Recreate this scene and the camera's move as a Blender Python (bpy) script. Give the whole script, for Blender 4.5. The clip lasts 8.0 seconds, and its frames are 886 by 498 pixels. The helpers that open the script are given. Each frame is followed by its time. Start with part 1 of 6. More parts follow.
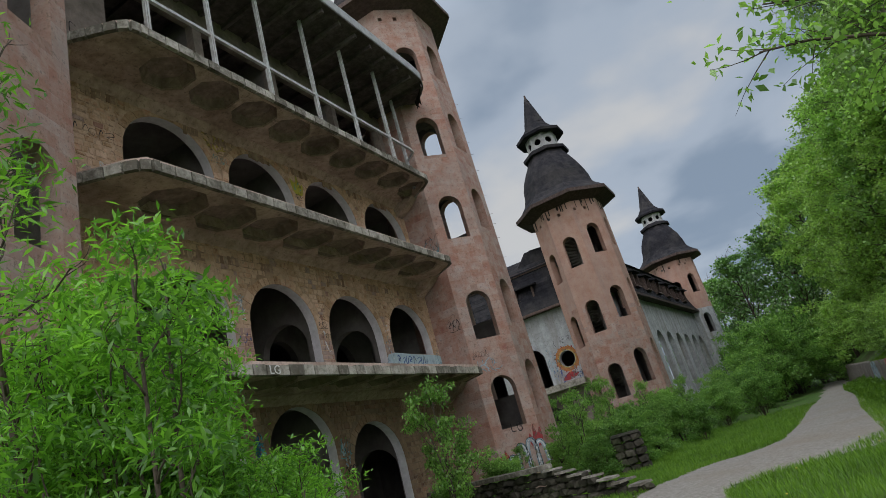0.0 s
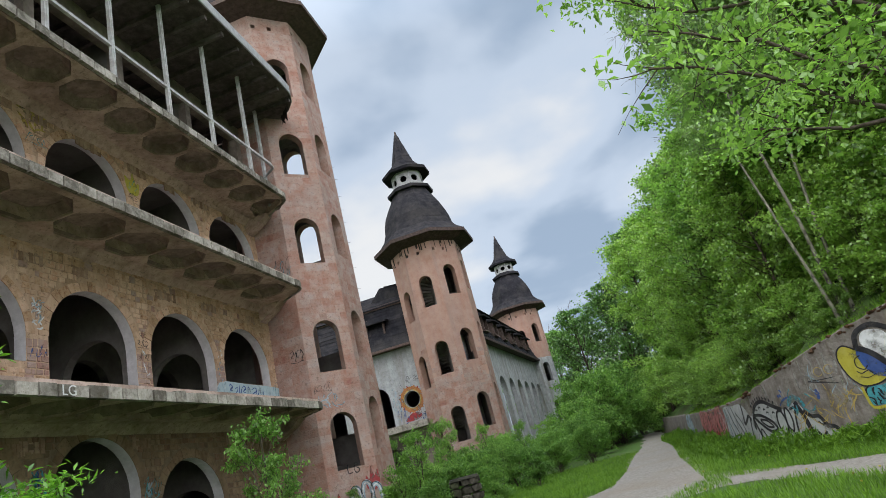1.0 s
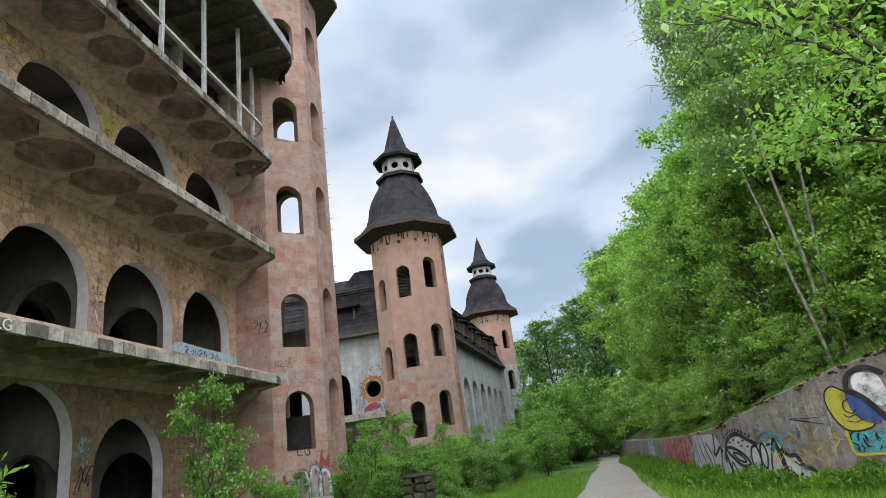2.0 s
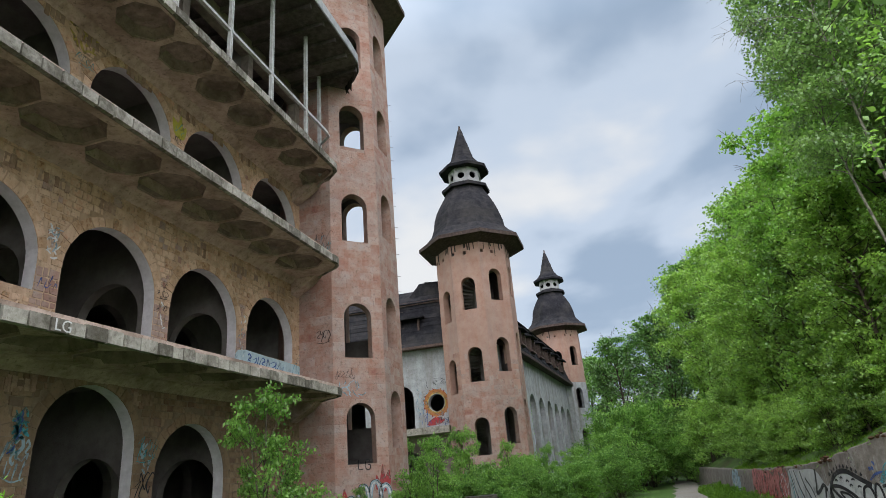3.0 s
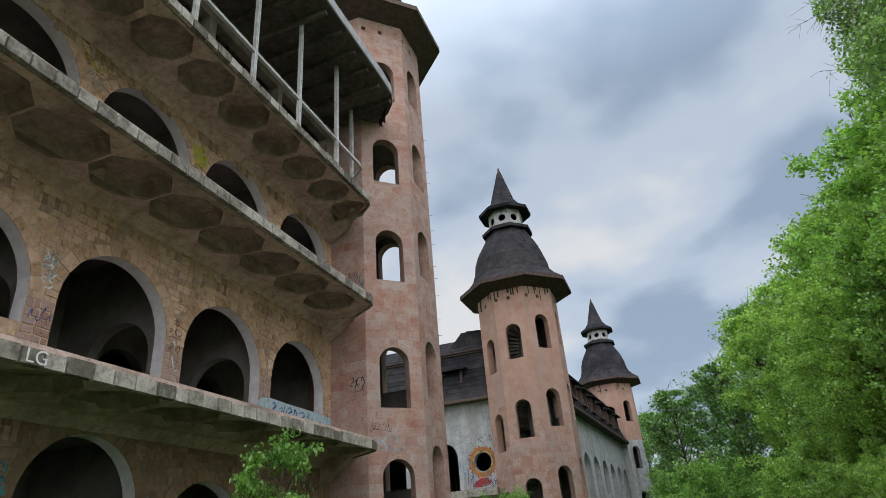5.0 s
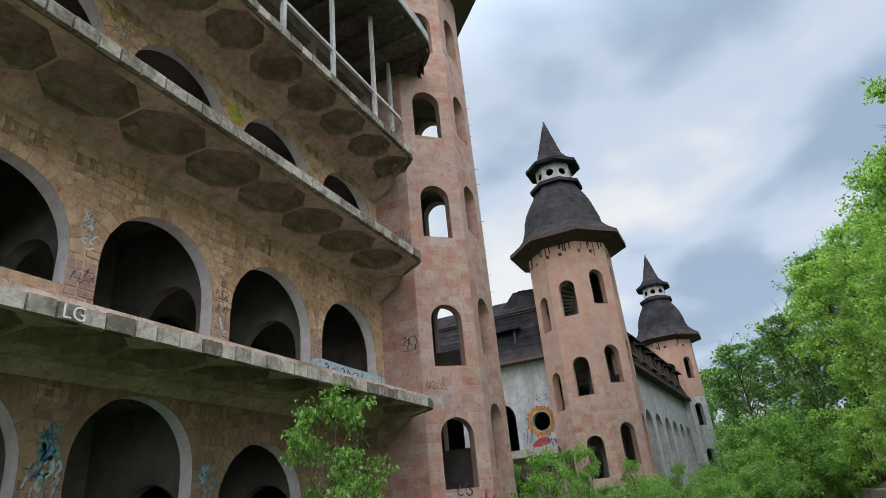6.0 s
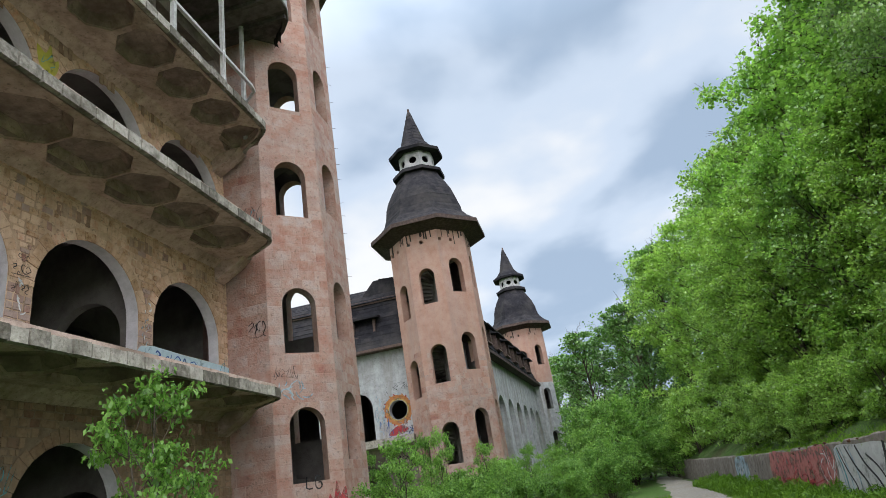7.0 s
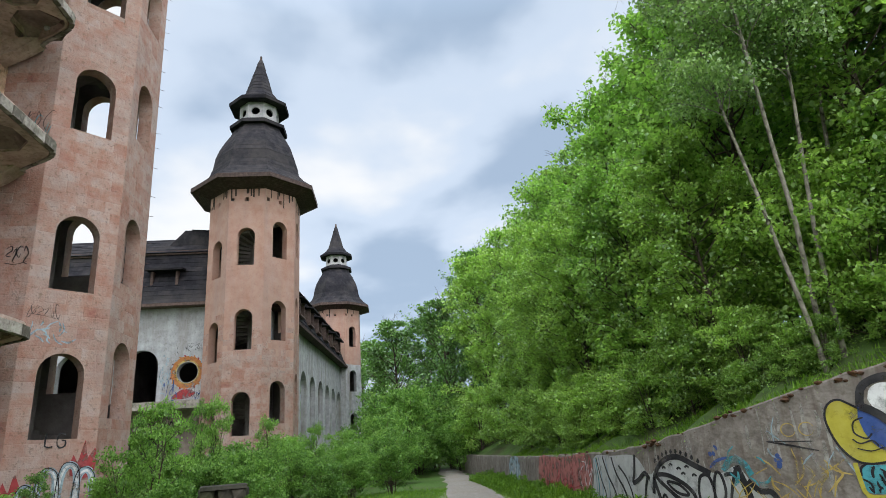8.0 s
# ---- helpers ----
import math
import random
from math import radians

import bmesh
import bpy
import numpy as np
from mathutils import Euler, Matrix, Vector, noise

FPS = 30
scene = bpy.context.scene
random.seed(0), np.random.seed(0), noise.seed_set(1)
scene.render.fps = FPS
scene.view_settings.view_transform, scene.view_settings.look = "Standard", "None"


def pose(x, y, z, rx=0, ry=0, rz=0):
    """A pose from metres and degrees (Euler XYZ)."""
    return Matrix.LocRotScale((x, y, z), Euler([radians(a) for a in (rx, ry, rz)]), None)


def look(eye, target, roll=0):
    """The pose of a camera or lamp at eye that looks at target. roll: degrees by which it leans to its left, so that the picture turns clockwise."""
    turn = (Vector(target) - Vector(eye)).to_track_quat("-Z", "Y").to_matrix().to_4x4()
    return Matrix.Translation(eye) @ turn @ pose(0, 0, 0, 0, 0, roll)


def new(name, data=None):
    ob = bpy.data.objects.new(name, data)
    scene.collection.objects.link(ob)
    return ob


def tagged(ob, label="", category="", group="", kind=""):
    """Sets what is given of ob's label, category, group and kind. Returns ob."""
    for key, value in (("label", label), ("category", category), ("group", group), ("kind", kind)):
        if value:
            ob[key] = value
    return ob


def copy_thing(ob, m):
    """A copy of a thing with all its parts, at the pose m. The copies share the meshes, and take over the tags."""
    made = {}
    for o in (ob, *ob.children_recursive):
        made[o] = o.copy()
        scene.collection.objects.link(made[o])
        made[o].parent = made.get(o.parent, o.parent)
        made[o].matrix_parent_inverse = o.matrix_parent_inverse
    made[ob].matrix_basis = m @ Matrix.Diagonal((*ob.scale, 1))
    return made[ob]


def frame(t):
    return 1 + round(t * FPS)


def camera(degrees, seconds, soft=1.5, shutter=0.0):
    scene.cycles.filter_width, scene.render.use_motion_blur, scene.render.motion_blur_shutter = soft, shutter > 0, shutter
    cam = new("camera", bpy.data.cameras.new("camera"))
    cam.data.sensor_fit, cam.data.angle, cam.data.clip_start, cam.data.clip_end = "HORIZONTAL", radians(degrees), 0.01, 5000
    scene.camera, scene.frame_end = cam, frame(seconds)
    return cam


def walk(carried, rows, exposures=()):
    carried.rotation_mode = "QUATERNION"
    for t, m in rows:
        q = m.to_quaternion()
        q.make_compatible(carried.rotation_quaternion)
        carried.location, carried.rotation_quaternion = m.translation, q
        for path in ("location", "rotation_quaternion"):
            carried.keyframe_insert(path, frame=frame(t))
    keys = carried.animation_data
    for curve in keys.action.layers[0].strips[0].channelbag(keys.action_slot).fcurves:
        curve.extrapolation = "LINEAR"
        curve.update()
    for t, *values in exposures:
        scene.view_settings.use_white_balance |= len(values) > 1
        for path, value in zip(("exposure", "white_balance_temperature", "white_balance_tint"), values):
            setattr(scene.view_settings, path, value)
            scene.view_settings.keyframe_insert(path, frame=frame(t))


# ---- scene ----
cam = camera(72.0, 8.0, soft=0.6)
PATH = [
    (0, (-0.742, -1.42, 1.535), (-1.552, 0.287, 2.192), -15.8),
    (0.5, (-0.954, -1.015, 1.565), (-1.426, 0.814, 2.223), -16.0),
    (1, (-1.09, -0.623, 1.525), (-1.442, 1.234, 2.18), -14.9),
    (1.2, (-1.185, -0.466, 1.496), (-1.525, 1.391, 2.155), -13.7),
    (2.3, (-1.517, 0.418, 1.499), (-1.83, 2.288, 2.133), -5.8),
    (2.5, (-1.527, 0.583, 1.54), (-1.899, 2.439, 2.187), -5.2),
    (3, (-1.654, 0.941, 1.641), (-2.141, 2.749, 2.343), -5.0),
    (3.5, (-1.784, 1.35, 1.668), (-2.308, 3.075, 2.533), -6.1),
    (4, (-1.93, 1.877, 1.687), (-2.435, 3.574, 2.618), -6.2),
    (5.5, (-2.533, 3.2, 1.656), (-3.182, 4.896, 2.495), -4.5),
    (6, (-2.708, 3.606, 1.588), (-3.447, 5.282, 2.393), -5.7),
    (6.5, (-2.776, 4.039, 1.572), (-3.412, 5.769, 2.347), -6.7),
    (7, (-2.825, 4.374, 1.554), (-3.155, 6.208, 2.281), -9.6),
    (7.5, (-2.677, 4.847, 1.522), (-2.697, 6.729, 2.2), -5.6),
    (8, (-2.541, 5.131, 1.548), (-2.35, 7.024, 2.164), -4.0),
]
EXPOSURES = [(0.0, 0.52), (0.5, 0.83), (1.0, 1.15), (2.5, 1.35), (3.0, 1.12), (3.5, 0.84), (4.0, 0.71), (5.5, 1.1), (6.5, 1.25), (7.0, 1.35), (8.0, 1.35)]
walk(cam, [(t, look(eye, target, roll)) for t, eye, target, roll in PATH], EXPOSURES)

# ---------------------------------------------------------------- light
world = bpy.data.worlds.new("overcast_sky")
scene.world = world
world.use_nodes = True
wn, wl = world.node_tree.nodes, world.node_tree.links
wn.clear()
w_out = wn.new("ShaderNodeOutputWorld")
w_sky = wn.new("ShaderNodeTexSky")
w_sky.sky_type = "NISHITA"
w_sky.sun_disc = False
w_sky.sun_elevation, w_sky.sun_rotation = radians(40), radians(163)
w_sky_bg = wn.new("ShaderNodeBackground")
w_sky_bg.inputs["Strength"].default_value = 0.05
wl.new(w_sky.outputs[0], w_sky_bg.inputs["Color"])
w_co = wn.new("ShaderNodeTexCoord")
w_sep = wn.new("ShaderNodeSeparateXYZ")
wl.new(w_co.outputs["Generated"], w_sep.inputs[0])
# clouds lie on a flat deck: the direction is divided by its height
w_add = wn.new("ShaderNodeMath"); w_add.operation = "ADD"; w_add.inputs[1].default_value = 0.22
wl.new(w_sep.outputs[2], w_add.inputs[0])
w_max = wn.new("ShaderNodeMath"); w_max.operation = "MAXIMUM"; w_max.inputs[1].default_value = 0.05
wl.new(w_add.outputs[0], w_max.inputs[0])
w_div = wn.new("ShaderNodeVectorMath"); w_div.operation = "DIVIDE"
w_com = wn.new("ShaderNodeCombineXYZ")
for i in range(3):
    wl.new(w_max.outputs[0], w_com.inputs[i])
wl.new(w_co.outputs["Generated"], w_div.inputs[0])
wl.new(w_com.outputs[0], w_div.inputs[1])
w_map = wn.new("ShaderNodeMapping")
w_map.inputs["Location"].default_value = (5.2, 1.1, 0.0)
w_map.inputs["Rotation"].default_value = (0, 0, radians(80))
w_map.inputs["Scale"].default_value = (1.0, 1.05, 1.0)
wl.new(w_div.outputs[0], w_map.inputs[0])
w_noise = wn.new("ShaderNodeTexNoise")
w_noise.inputs["Scale"].default_value = 1.8
w_noise.inputs["Detail"].default_value = 5.0
w_noise.inputs["Roughness"].default_value = 0.42
w_noise.inputs["Distortion"].default_value = 0.1
wl.new(w_map.outputs[0], w_noise.inputs["Vector"])
w_ramp = wn.new("ShaderNodeValToRGB")
ramp = w_ramp.color_ramp
ramp.interpolation = "EASE"
ramp.elements[0].position, ramp.elements[0].color = 0.37, (0.405, 0.52, 0.68, 1)
ramp.elements[1].position, ramp.elements[1].color = 0.64, (0.98, 0.99, 1.0, 1)
mid_stop = ramp.elements.new(0.50)
mid_stop.color = (0.665, 0.77, 0.92, 1)
# the deck is thinner over the castle and heavier over the wood
w_dot = wn.new("ShaderNodeVectorMath"); w_dot.operation = "DOT_PRODUCT"
w_dot.inputs[1].default_value = (0.96, 0.27, 0.0)
wl.new(w_co.outputs["Generated"], w_dot.inputs[0])
w_side = wn.new("ShaderNodeMapRange")
w_side.inputs["From Min"].default_value, w_side.inputs["From Max"].default_value = 0.05, 0.5
w_side.inputs["To Min"].default_value, w_side.inputs["To Max"].default_value = 0.07, -0.08
wl.new(w_dot.outputs["Value"], w_side.inputs[0])
w_sum = wn.new("ShaderNodeMath"); w_sum.operation = "ADD"
wl.new(w_noise.outputs[0], w_sum.inputs[0])
wl.new(w_side.outputs[0], w_sum.inputs[1])
wl.new(w_sum.outputs[0], w_ramp.inputs[0])
w_cloud_bg = wn.new("ShaderNodeBackground")
# an overcast deck is brightest overhead
w_zen = wn.new("ShaderNodeMapRange")
w_zen.inputs["From Min"].default_value, w_zen.inputs["From Max"].default_value = 0.62, 1.0
w_zen.inputs["To Min"].default_value, w_zen.inputs["To Max"].default_value = 0.42, 1.15
wl.new(w_sep.outputs[2], w_zen.inputs[0])
wl.new(w_zen.outputs[0], w_cloud_bg.inputs["Strength"])
wl.new(w_ramp.outputs[0], w_cloud_bg.inputs["Color"])
w_mix = wn.new("ShaderNodeMixShader")
w_mix.inputs[0].default_value = 0.9
wl.new(w_sky_bg.outputs[0], w_mix.inputs[1])
wl.new(w_cloud_bg.outputs[0], w_mix.inputs[2])
wl.new(w_mix.outputs[0], w_out.inputs[0])

sun = new("sun", bpy.data.lights.new("sun", "SUN"))
sun.data.energy, sun.data.angle, sun.data.color = 2.5, radians(125), (1.0, 0.97, 0.955)
sun.matrix_world = look((13, -32, 38), (0, 12, 0))


# ---------------------------------------------------------------- materials
def surface(name, stops, grain=9.0, stain=0.6, stain_colour=None, stain_mix=0.5, vary=0.0, bump=0.25, bump_scale=40.0,
            rough=0.9, spec=0.2, metal=0.0, streak=False, speck=0.0):
    """A weathered surface: a colour ramp over fine noise, large stains, a shift from piece to piece, and relief."""
    m = bpy.data.materials.new(name)
    m.use_nodes = True
    n, l = m.node_tree.nodes, m.node_tree.links
    bsdf = n["Principled BSDF"]
    geo = n.new("ShaderNodeNewGeometry")
    fine = n.new("ShaderNodeTexNoise")
    fine.inputs["Scale"].default_value = grain
    fine.inputs["Detail"].default_value = 6
    fine.inputs["Roughness"].default_value = 0.65
    l.new(geo.outputs["Position"], fine.inputs["Vector"])
    ramp = n.new("ShaderNodeValToRGB")
    while len(ramp.color_ramp.elements) < len(stops):
        ramp.color_ramp.elements.new(0.5)
    for e, (p, c) in zip(ramp.color_ramp.elements, stops):
        e.position, e.color = p, (*c, 1)
    factor = fine.outputs[0]
    if vary:
        info = n.new("ShaderNodeObjectInfo")
        add = n.new("ShaderNodeMath"); add.operation = "ADD"
        l.new(info.outputs["Random"], add.inputs[0]); l.new(geo.outputs["Random Per Island"], add.inputs[1])
        frac = n.new("ShaderNodeMath"); frac.operation = "FRACT"
        l.new(add.outputs[0], frac.inputs[0])
        sub = n.new("ShaderNodeMath"); sub.operation = "MULTIPLY_ADD"
        sub.inputs[1].default_value, sub.inputs[2].default_value = vary, -0.5 * vary
        l.new(frac.outputs[0], sub.inputs[0])
        tot = n.new("ShaderNodeMath"); tot.operation = "ADD"
        l.new(sub.outputs[0], tot.inputs[0]); l.new(fine.outputs[0], tot.inputs[1])
        factor = tot.outputs[0]
    l.new(factor, ramp.inputs[0])
    colour = ramp.outputs[0]
    if stain_colour:
        big = n.new("ShaderNodeTexNoise")
        big.inputs["Scale"].default_value = stain
        big.inputs["Detail"].default_value = 7
        big.inputs["Roughness"].default_value = 0.6
        if streak:
            mp = n.new("ShaderNodeMapping"); mp.inputs["Scale"].default_value = (3.0, 3.0, 0.35)
            l.new(geo.outputs["Position"], mp.inputs[0]); l.new(mp.outputs[0], big.inputs["Vector"])
        else:
            l.new(geo.outputs["Position"], big.inputs["Vector"])
        edge = n.new("ShaderNodeMapRange")
        edge.inputs["From Min"].default_value, edge.inputs["From Max"].default_value = 0.46, 0.68
        edge.inputs["To Max"].default_value = stain_mix
        l.new(big.outputs[0], edge.inputs[0])
        mix = n.new("ShaderNodeMix"); mix.data_type = "RGBA"
        l.new(edge.outputs[0], mix.inputs[0]); l.new(colour, mix.inputs[6])
        mix.inputs[7].default_value = (*stain_colour, 1)
        colour = mix.outputs[2]
    if speck:
        # pits, lichen and soot spots of a few centimetres
        pit = n.new("ShaderNodeTexNoise")
        pit.inputs["Scale"].default_value, pit.inputs["Detail"].default_value = 11.0, 4
        pit.inputs["Roughness"].default_value = 0.7
        l.new(geo.outputs["Position"], pit.inputs["Vector"])
        hard = n.new("ShaderNodeMapRange")
        hard.inputs["From Min"].default_value, hard.inputs["From Max"].default_value = 0.56, 0.66
        hard.inputs["To Max"].default_value = speck
        l.new(pit.outputs[0], hard.inputs[0])
        spot = n.new("ShaderNodeMix"); spot.data_type = "RGBA"
        l.new(hard.outputs[0], spot.inputs[0]); l.new(colour, spot.inputs[6])
        spot.inputs[7].default_value = (0.10, 0.08, 0.06, 1)
        colour = spot.outputs[2]
    l.new(colour, bsdf.inputs["Base Color"])
    bsdf.inputs["Roughness"].default_value = rough
    bsdf.inputs["Specular IOR Level"].default_value = spec
    bsdf.inputs["Metallic"].default_value = metal
    if bump:
        rel = n.new("ShaderNodeTexNoise")
        rel.inputs["Scale"].default_value = bump_scale
        rel.inputs["Detail"].default_value = 5
        l.new(geo.outputs["Position"], rel.inputs["Vector"])
        b = n.new("ShaderNodeBump")
        b.inputs["Strength"].default_value, b.inputs["Distance"].default_value = bump, 0.03
        l.new(rel.outputs[0], b.inputs["Height"]); l.new(b.outputs[0], bsdf.inputs["Normal"])
    return m


def leaf_material(name, dark, light, trans=0.55, gloss=0.10):
    """Thin leaves: part of the light comes through; colour shifts from leaf to leaf and from clump to clump."""
    m = bpy.data.materials.new(name)
    m.use_nodes = True
    n, l = m.node_tree.nodes, m.node_tree.links
    n.clear()
    out = n.new("ShaderNodeOutputMaterial")
    geo, info = n.new("ShaderNodeNewGeometry"), n.new("ShaderNodeObjectInfo")
    big = n.new("ShaderNodeTexNoise"); big.inputs["Scale"].default_value = 0.9; big.inputs["Detail"].default_value = 3
    l.new(geo.outputs["Position"], big.inputs["Vector"])
    a = n.new("ShaderNodeMath"); a.operation = "MULTIPLY_ADD"; a.inputs[1].default_value = 0.65
    l.new(geo.outputs["Random Per Island"], a.inputs[0])
    sh = n.new("ShaderNodeMath"); sh.operation = "MULTIPLY_ADD"; sh.inputs[1].default_value, sh.inputs[2].default_value = 0.35, -0.4
    l.new(info.outputs["Random"], sh.inputs[0]); l.new(sh.outputs[0], a.inputs[2])
    s = n.new("ShaderNodeMath"); s.operation = "ADD"
    l.new(a.outputs[0], s.inputs[0]); l.new(big.outputs[0], s.inputs[1])
    ramp = n.new("ShaderNodeValToRGB")
    ramp.color_ramp.elements[0].position, ramp.color_ramp.elements[0].color = 0.2, (*dark, 1)
    ramp.color_ramp.elements[1].position, ramp.color_ramp.elements[1].color = 0.95, (*light, 1)
    l.new(s.outputs[0], ramp.inputs[0])
    dif, tr, gl = n.new("ShaderNodeBsdfDiffuse"), n.new("ShaderNodeBsdfTranslucent"), n.new("ShaderNodeBsdfGlossy")
    gl.inputs["Roughness"].default_value = 0.5
    gl.inputs["Color"].default_value = (0.72, 0.8, 0.74, 1)
    l.new(ramp.outputs[0], dif.inputs[0]); l.new(ramp.outputs[0], tr.inputs[0])
    m1, m2 = n.new("ShaderNodeMixShader"), n.new("ShaderNodeMixShader")
    m1.inputs[0].default_value, m2.inputs[0].default_value = trans, gloss
    l.new(dif.outputs[0], m1.inputs[1]); l.new(tr.outputs[0], m1.inputs[2])
    l.new(m1.outputs[0], m2.inputs[1]); l.new(gl.outputs[0], m2.inputs[2])
    l.new(m2.outputs[0], out.inputs[0])
    return m


PINK = surface("salmon_masonry", [(0.3, (0.248, 0.126, 0.098)), (0.5, (0.321, 0.208, 0.169)), (0.7, (0.376, 0.291, 0.261))], grain=2.4, stain=0.5,
               stain_colour=(0.267, 0.234, 0.219), stain_mix=0.6, bump=0.5, bump_scale=18, speck=0.5)
PEACH = surface("peach_plaster", [(0.3, (0.314, 0.177, 0.135)), (0.55, (0.375, 0.242, 0.194)), (0.8, (0.411, 0.296, 0.260))], grain=1.6, stain=0.45,
                stain_colour=(0.297, 0.228, 0.209), stain_mix=0.55, bump=0.3, bump_scale=24, streak=True, speck=0.18)
PINK_BLOCK = surface("salmon_block", [(0.16, (0.230, 0.096, 0.075)), (0.34, (0.303, 0.161, 0.127)), (0.5, (0.335, 0.217, 0.179)), (0.66, (0.367, 0.276, 0.245)), (0.86, (0.367, 0.319, 0.302))], grain=2.6, stain=0.9,
                     stain_colour=(0.275, 0.242, 0.230), stain_mix=0.55, vary=0.22, bump=0.5, bump_scale=22, speck=0.5)
RUBBLE_MORTAR = surface("facade_mortar", [(0.3, (0.394, 0.270, 0.191)), (0.55, (0.503, 0.359, 0.258)), (0.75, (0.580, 0.429, 0.318))], grain=7.0, stain=0.4,
                        stain_colour=(0.196, 0.126, 0.077), stain_mix=0.65, bump=0.7, bump_scale=14, streak=True, speck=0.55)
RUBBLE = surface("facade_stone", [(0.06, (0.214, 0.107, 0.059)), (0.22, (0.411, 0.264, 0.166)), (0.48, (0.531, 0.366, 0.260)), (0.66, (0.574, 0.413, 0.303)), (0.92, (0.493, 0.256, 0.170))], grain=9.0,
                 stain=0.45, stain_colour=(0.239, 0.156, 0.088), stain_mix=0.55, vary=0.55, bump=0.6, bump_scale=16, streak=True, speck=0.5)
# ground-floor browns: rust and ochre tones, darkened to carry the balcony's shade
SHADED_GROUND_MORTAR = surface("brown_shaded_ground_floor_mortar", [(0.3, (0.159, 0.112, 0.075)), (0.55, (0.237, 0.175, 0.127)), (0.75, (0.291, 0.225, 0.169))], grain=5.0, stain=0.4,
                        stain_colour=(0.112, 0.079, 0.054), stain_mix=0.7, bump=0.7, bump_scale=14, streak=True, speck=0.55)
SHADED_RUST_STONE = surface("rusty_shaded_ground_floor_stone", [(0.1, (0.116, 0.063, 0.044)), (0.35, (0.218, 0.123, 0.085)), (0.6, (0.268, 0.187, 0.138)), (0.9, (0.304, 0.161, 0.103))], grain=8.0,
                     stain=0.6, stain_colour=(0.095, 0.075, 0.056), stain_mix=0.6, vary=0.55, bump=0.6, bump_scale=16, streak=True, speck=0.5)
BROWN_BRICK = surface("brown_brick", [(0.2, (0.22, 0.135, 0.095)), (0.5, (0.32, 0.215, 0.16)), (0.8, (0.40, 0.29, 0.22))], grain=9, stain=0.6, stain_colour=(0.15, 0.10, 0.07), stain_mix=0.5, vary=0.6, bump=0.5, bump_scale=16, speck=0.4)
SHADED_OCHRE_STONE = surface("ochre_shaded_ground_floor_stone", [(0.15, (0.17, 0.10, 0.062)), (0.4, (0.245, 0.165, 0.108)), (0.65, (0.29, 0.205, 0.14)), (0.9, (0.30, 0.185, 0.12))], grain=8.0,
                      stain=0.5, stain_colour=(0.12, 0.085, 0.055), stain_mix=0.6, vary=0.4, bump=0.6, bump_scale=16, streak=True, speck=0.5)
CONCRETE = surface("balcony_concrete", [(0.28, (0.123, 0.112, 0.095)), (0.5, (0.271, 0.252, 0.222)), (0.8, (0.426, 0.400, 0.358))], grain=9.0, stain=2.2,
                   stain_colour=(0.090, 0.080, 0.063), stain_mix=0.9, vary=0.5, bump=0.6, bump_scale=20, speck=0.55)
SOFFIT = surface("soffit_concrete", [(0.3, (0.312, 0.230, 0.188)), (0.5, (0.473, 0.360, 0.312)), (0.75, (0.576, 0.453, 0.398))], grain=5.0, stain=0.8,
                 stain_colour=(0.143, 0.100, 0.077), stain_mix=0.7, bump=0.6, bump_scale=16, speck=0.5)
# the coffers' insides, darker than the soffit round them
COFFER = surface("dark_coffer_concrete", [(0.3, (0.178, 0.135, 0.110)), (0.55, (0.270, 0.210, 0.180)), (0.8, (0.369, 0.298, 0.263))], grain=5.0, stain=1.4,
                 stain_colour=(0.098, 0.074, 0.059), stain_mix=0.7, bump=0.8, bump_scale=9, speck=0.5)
REVEAL = surface("arch_reveal_plaster", [(0.3, (0.46, 0.445, 0.47)), (0.7, (0.64, 0.62, 0.65))], grain=5, bump=0.3)
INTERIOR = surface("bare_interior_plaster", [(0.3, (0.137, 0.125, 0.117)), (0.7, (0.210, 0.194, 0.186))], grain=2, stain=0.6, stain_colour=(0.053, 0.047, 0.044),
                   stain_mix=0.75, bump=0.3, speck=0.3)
WHITE_WALL = surface("white_plaster", [(0.3, (0.27, 0.28, 0.295)), (0.6, (0.41, 0.43, 0.455)), (0.8, (0.50, 0.52, 0.55))], grain=2.5, stain=0.6,
                     stain_colour=(0.20, 0.185, 0.16), stain_mix=0.75, bump=0.3, streak=True, speck=0.35)
SHINGLE = surface("dark_shingle", [(0.25, (0.011, 0.011, 0.014)), (0.55, (0.022, 0.022, 0.027)), (0.85, (0.045, 0.043, 0.046))], grain=3.0, stain=0.8,
                  stain_colour=(0.075, 0.07, 0.067), stain_mix=0.4, vary=0.3, bump=0.35, bump_scale=30, rough=0.92, spec=0.08)
EAVE_WOOD = surface("eave_boards", [(0.3, (0.05, 0.036, 0.032)), (0.7, (0.12, 0.085, 0.075))], grain=6, vary=0.3, bump=0.3, rough=0.8)
STEEL = surface("grey_painted_frame", [(0.3, (0.34, 0.35, 0.36)), (0.7, (0.52, 0.53, 0.54))], grain=8, stain=3, stain_colour=(0.22, 0.19, 0.17), stain_mix=0.6,
                bump=0.1, rough=0.6)
GREY_LANTERN = surface("grey_lantern", [(0.3, (0.25, 0.26, 0.27)), (0.7, (0.40, 0.40, 0.41))], grain=4, bump=0.2)
DARK_WOOD = surface("charred_wood", [(0.3, (0.02, 0.018, 0.016)), (0.7, (0.055, 0.048, 0.04))], grain=5, bump=0.3)
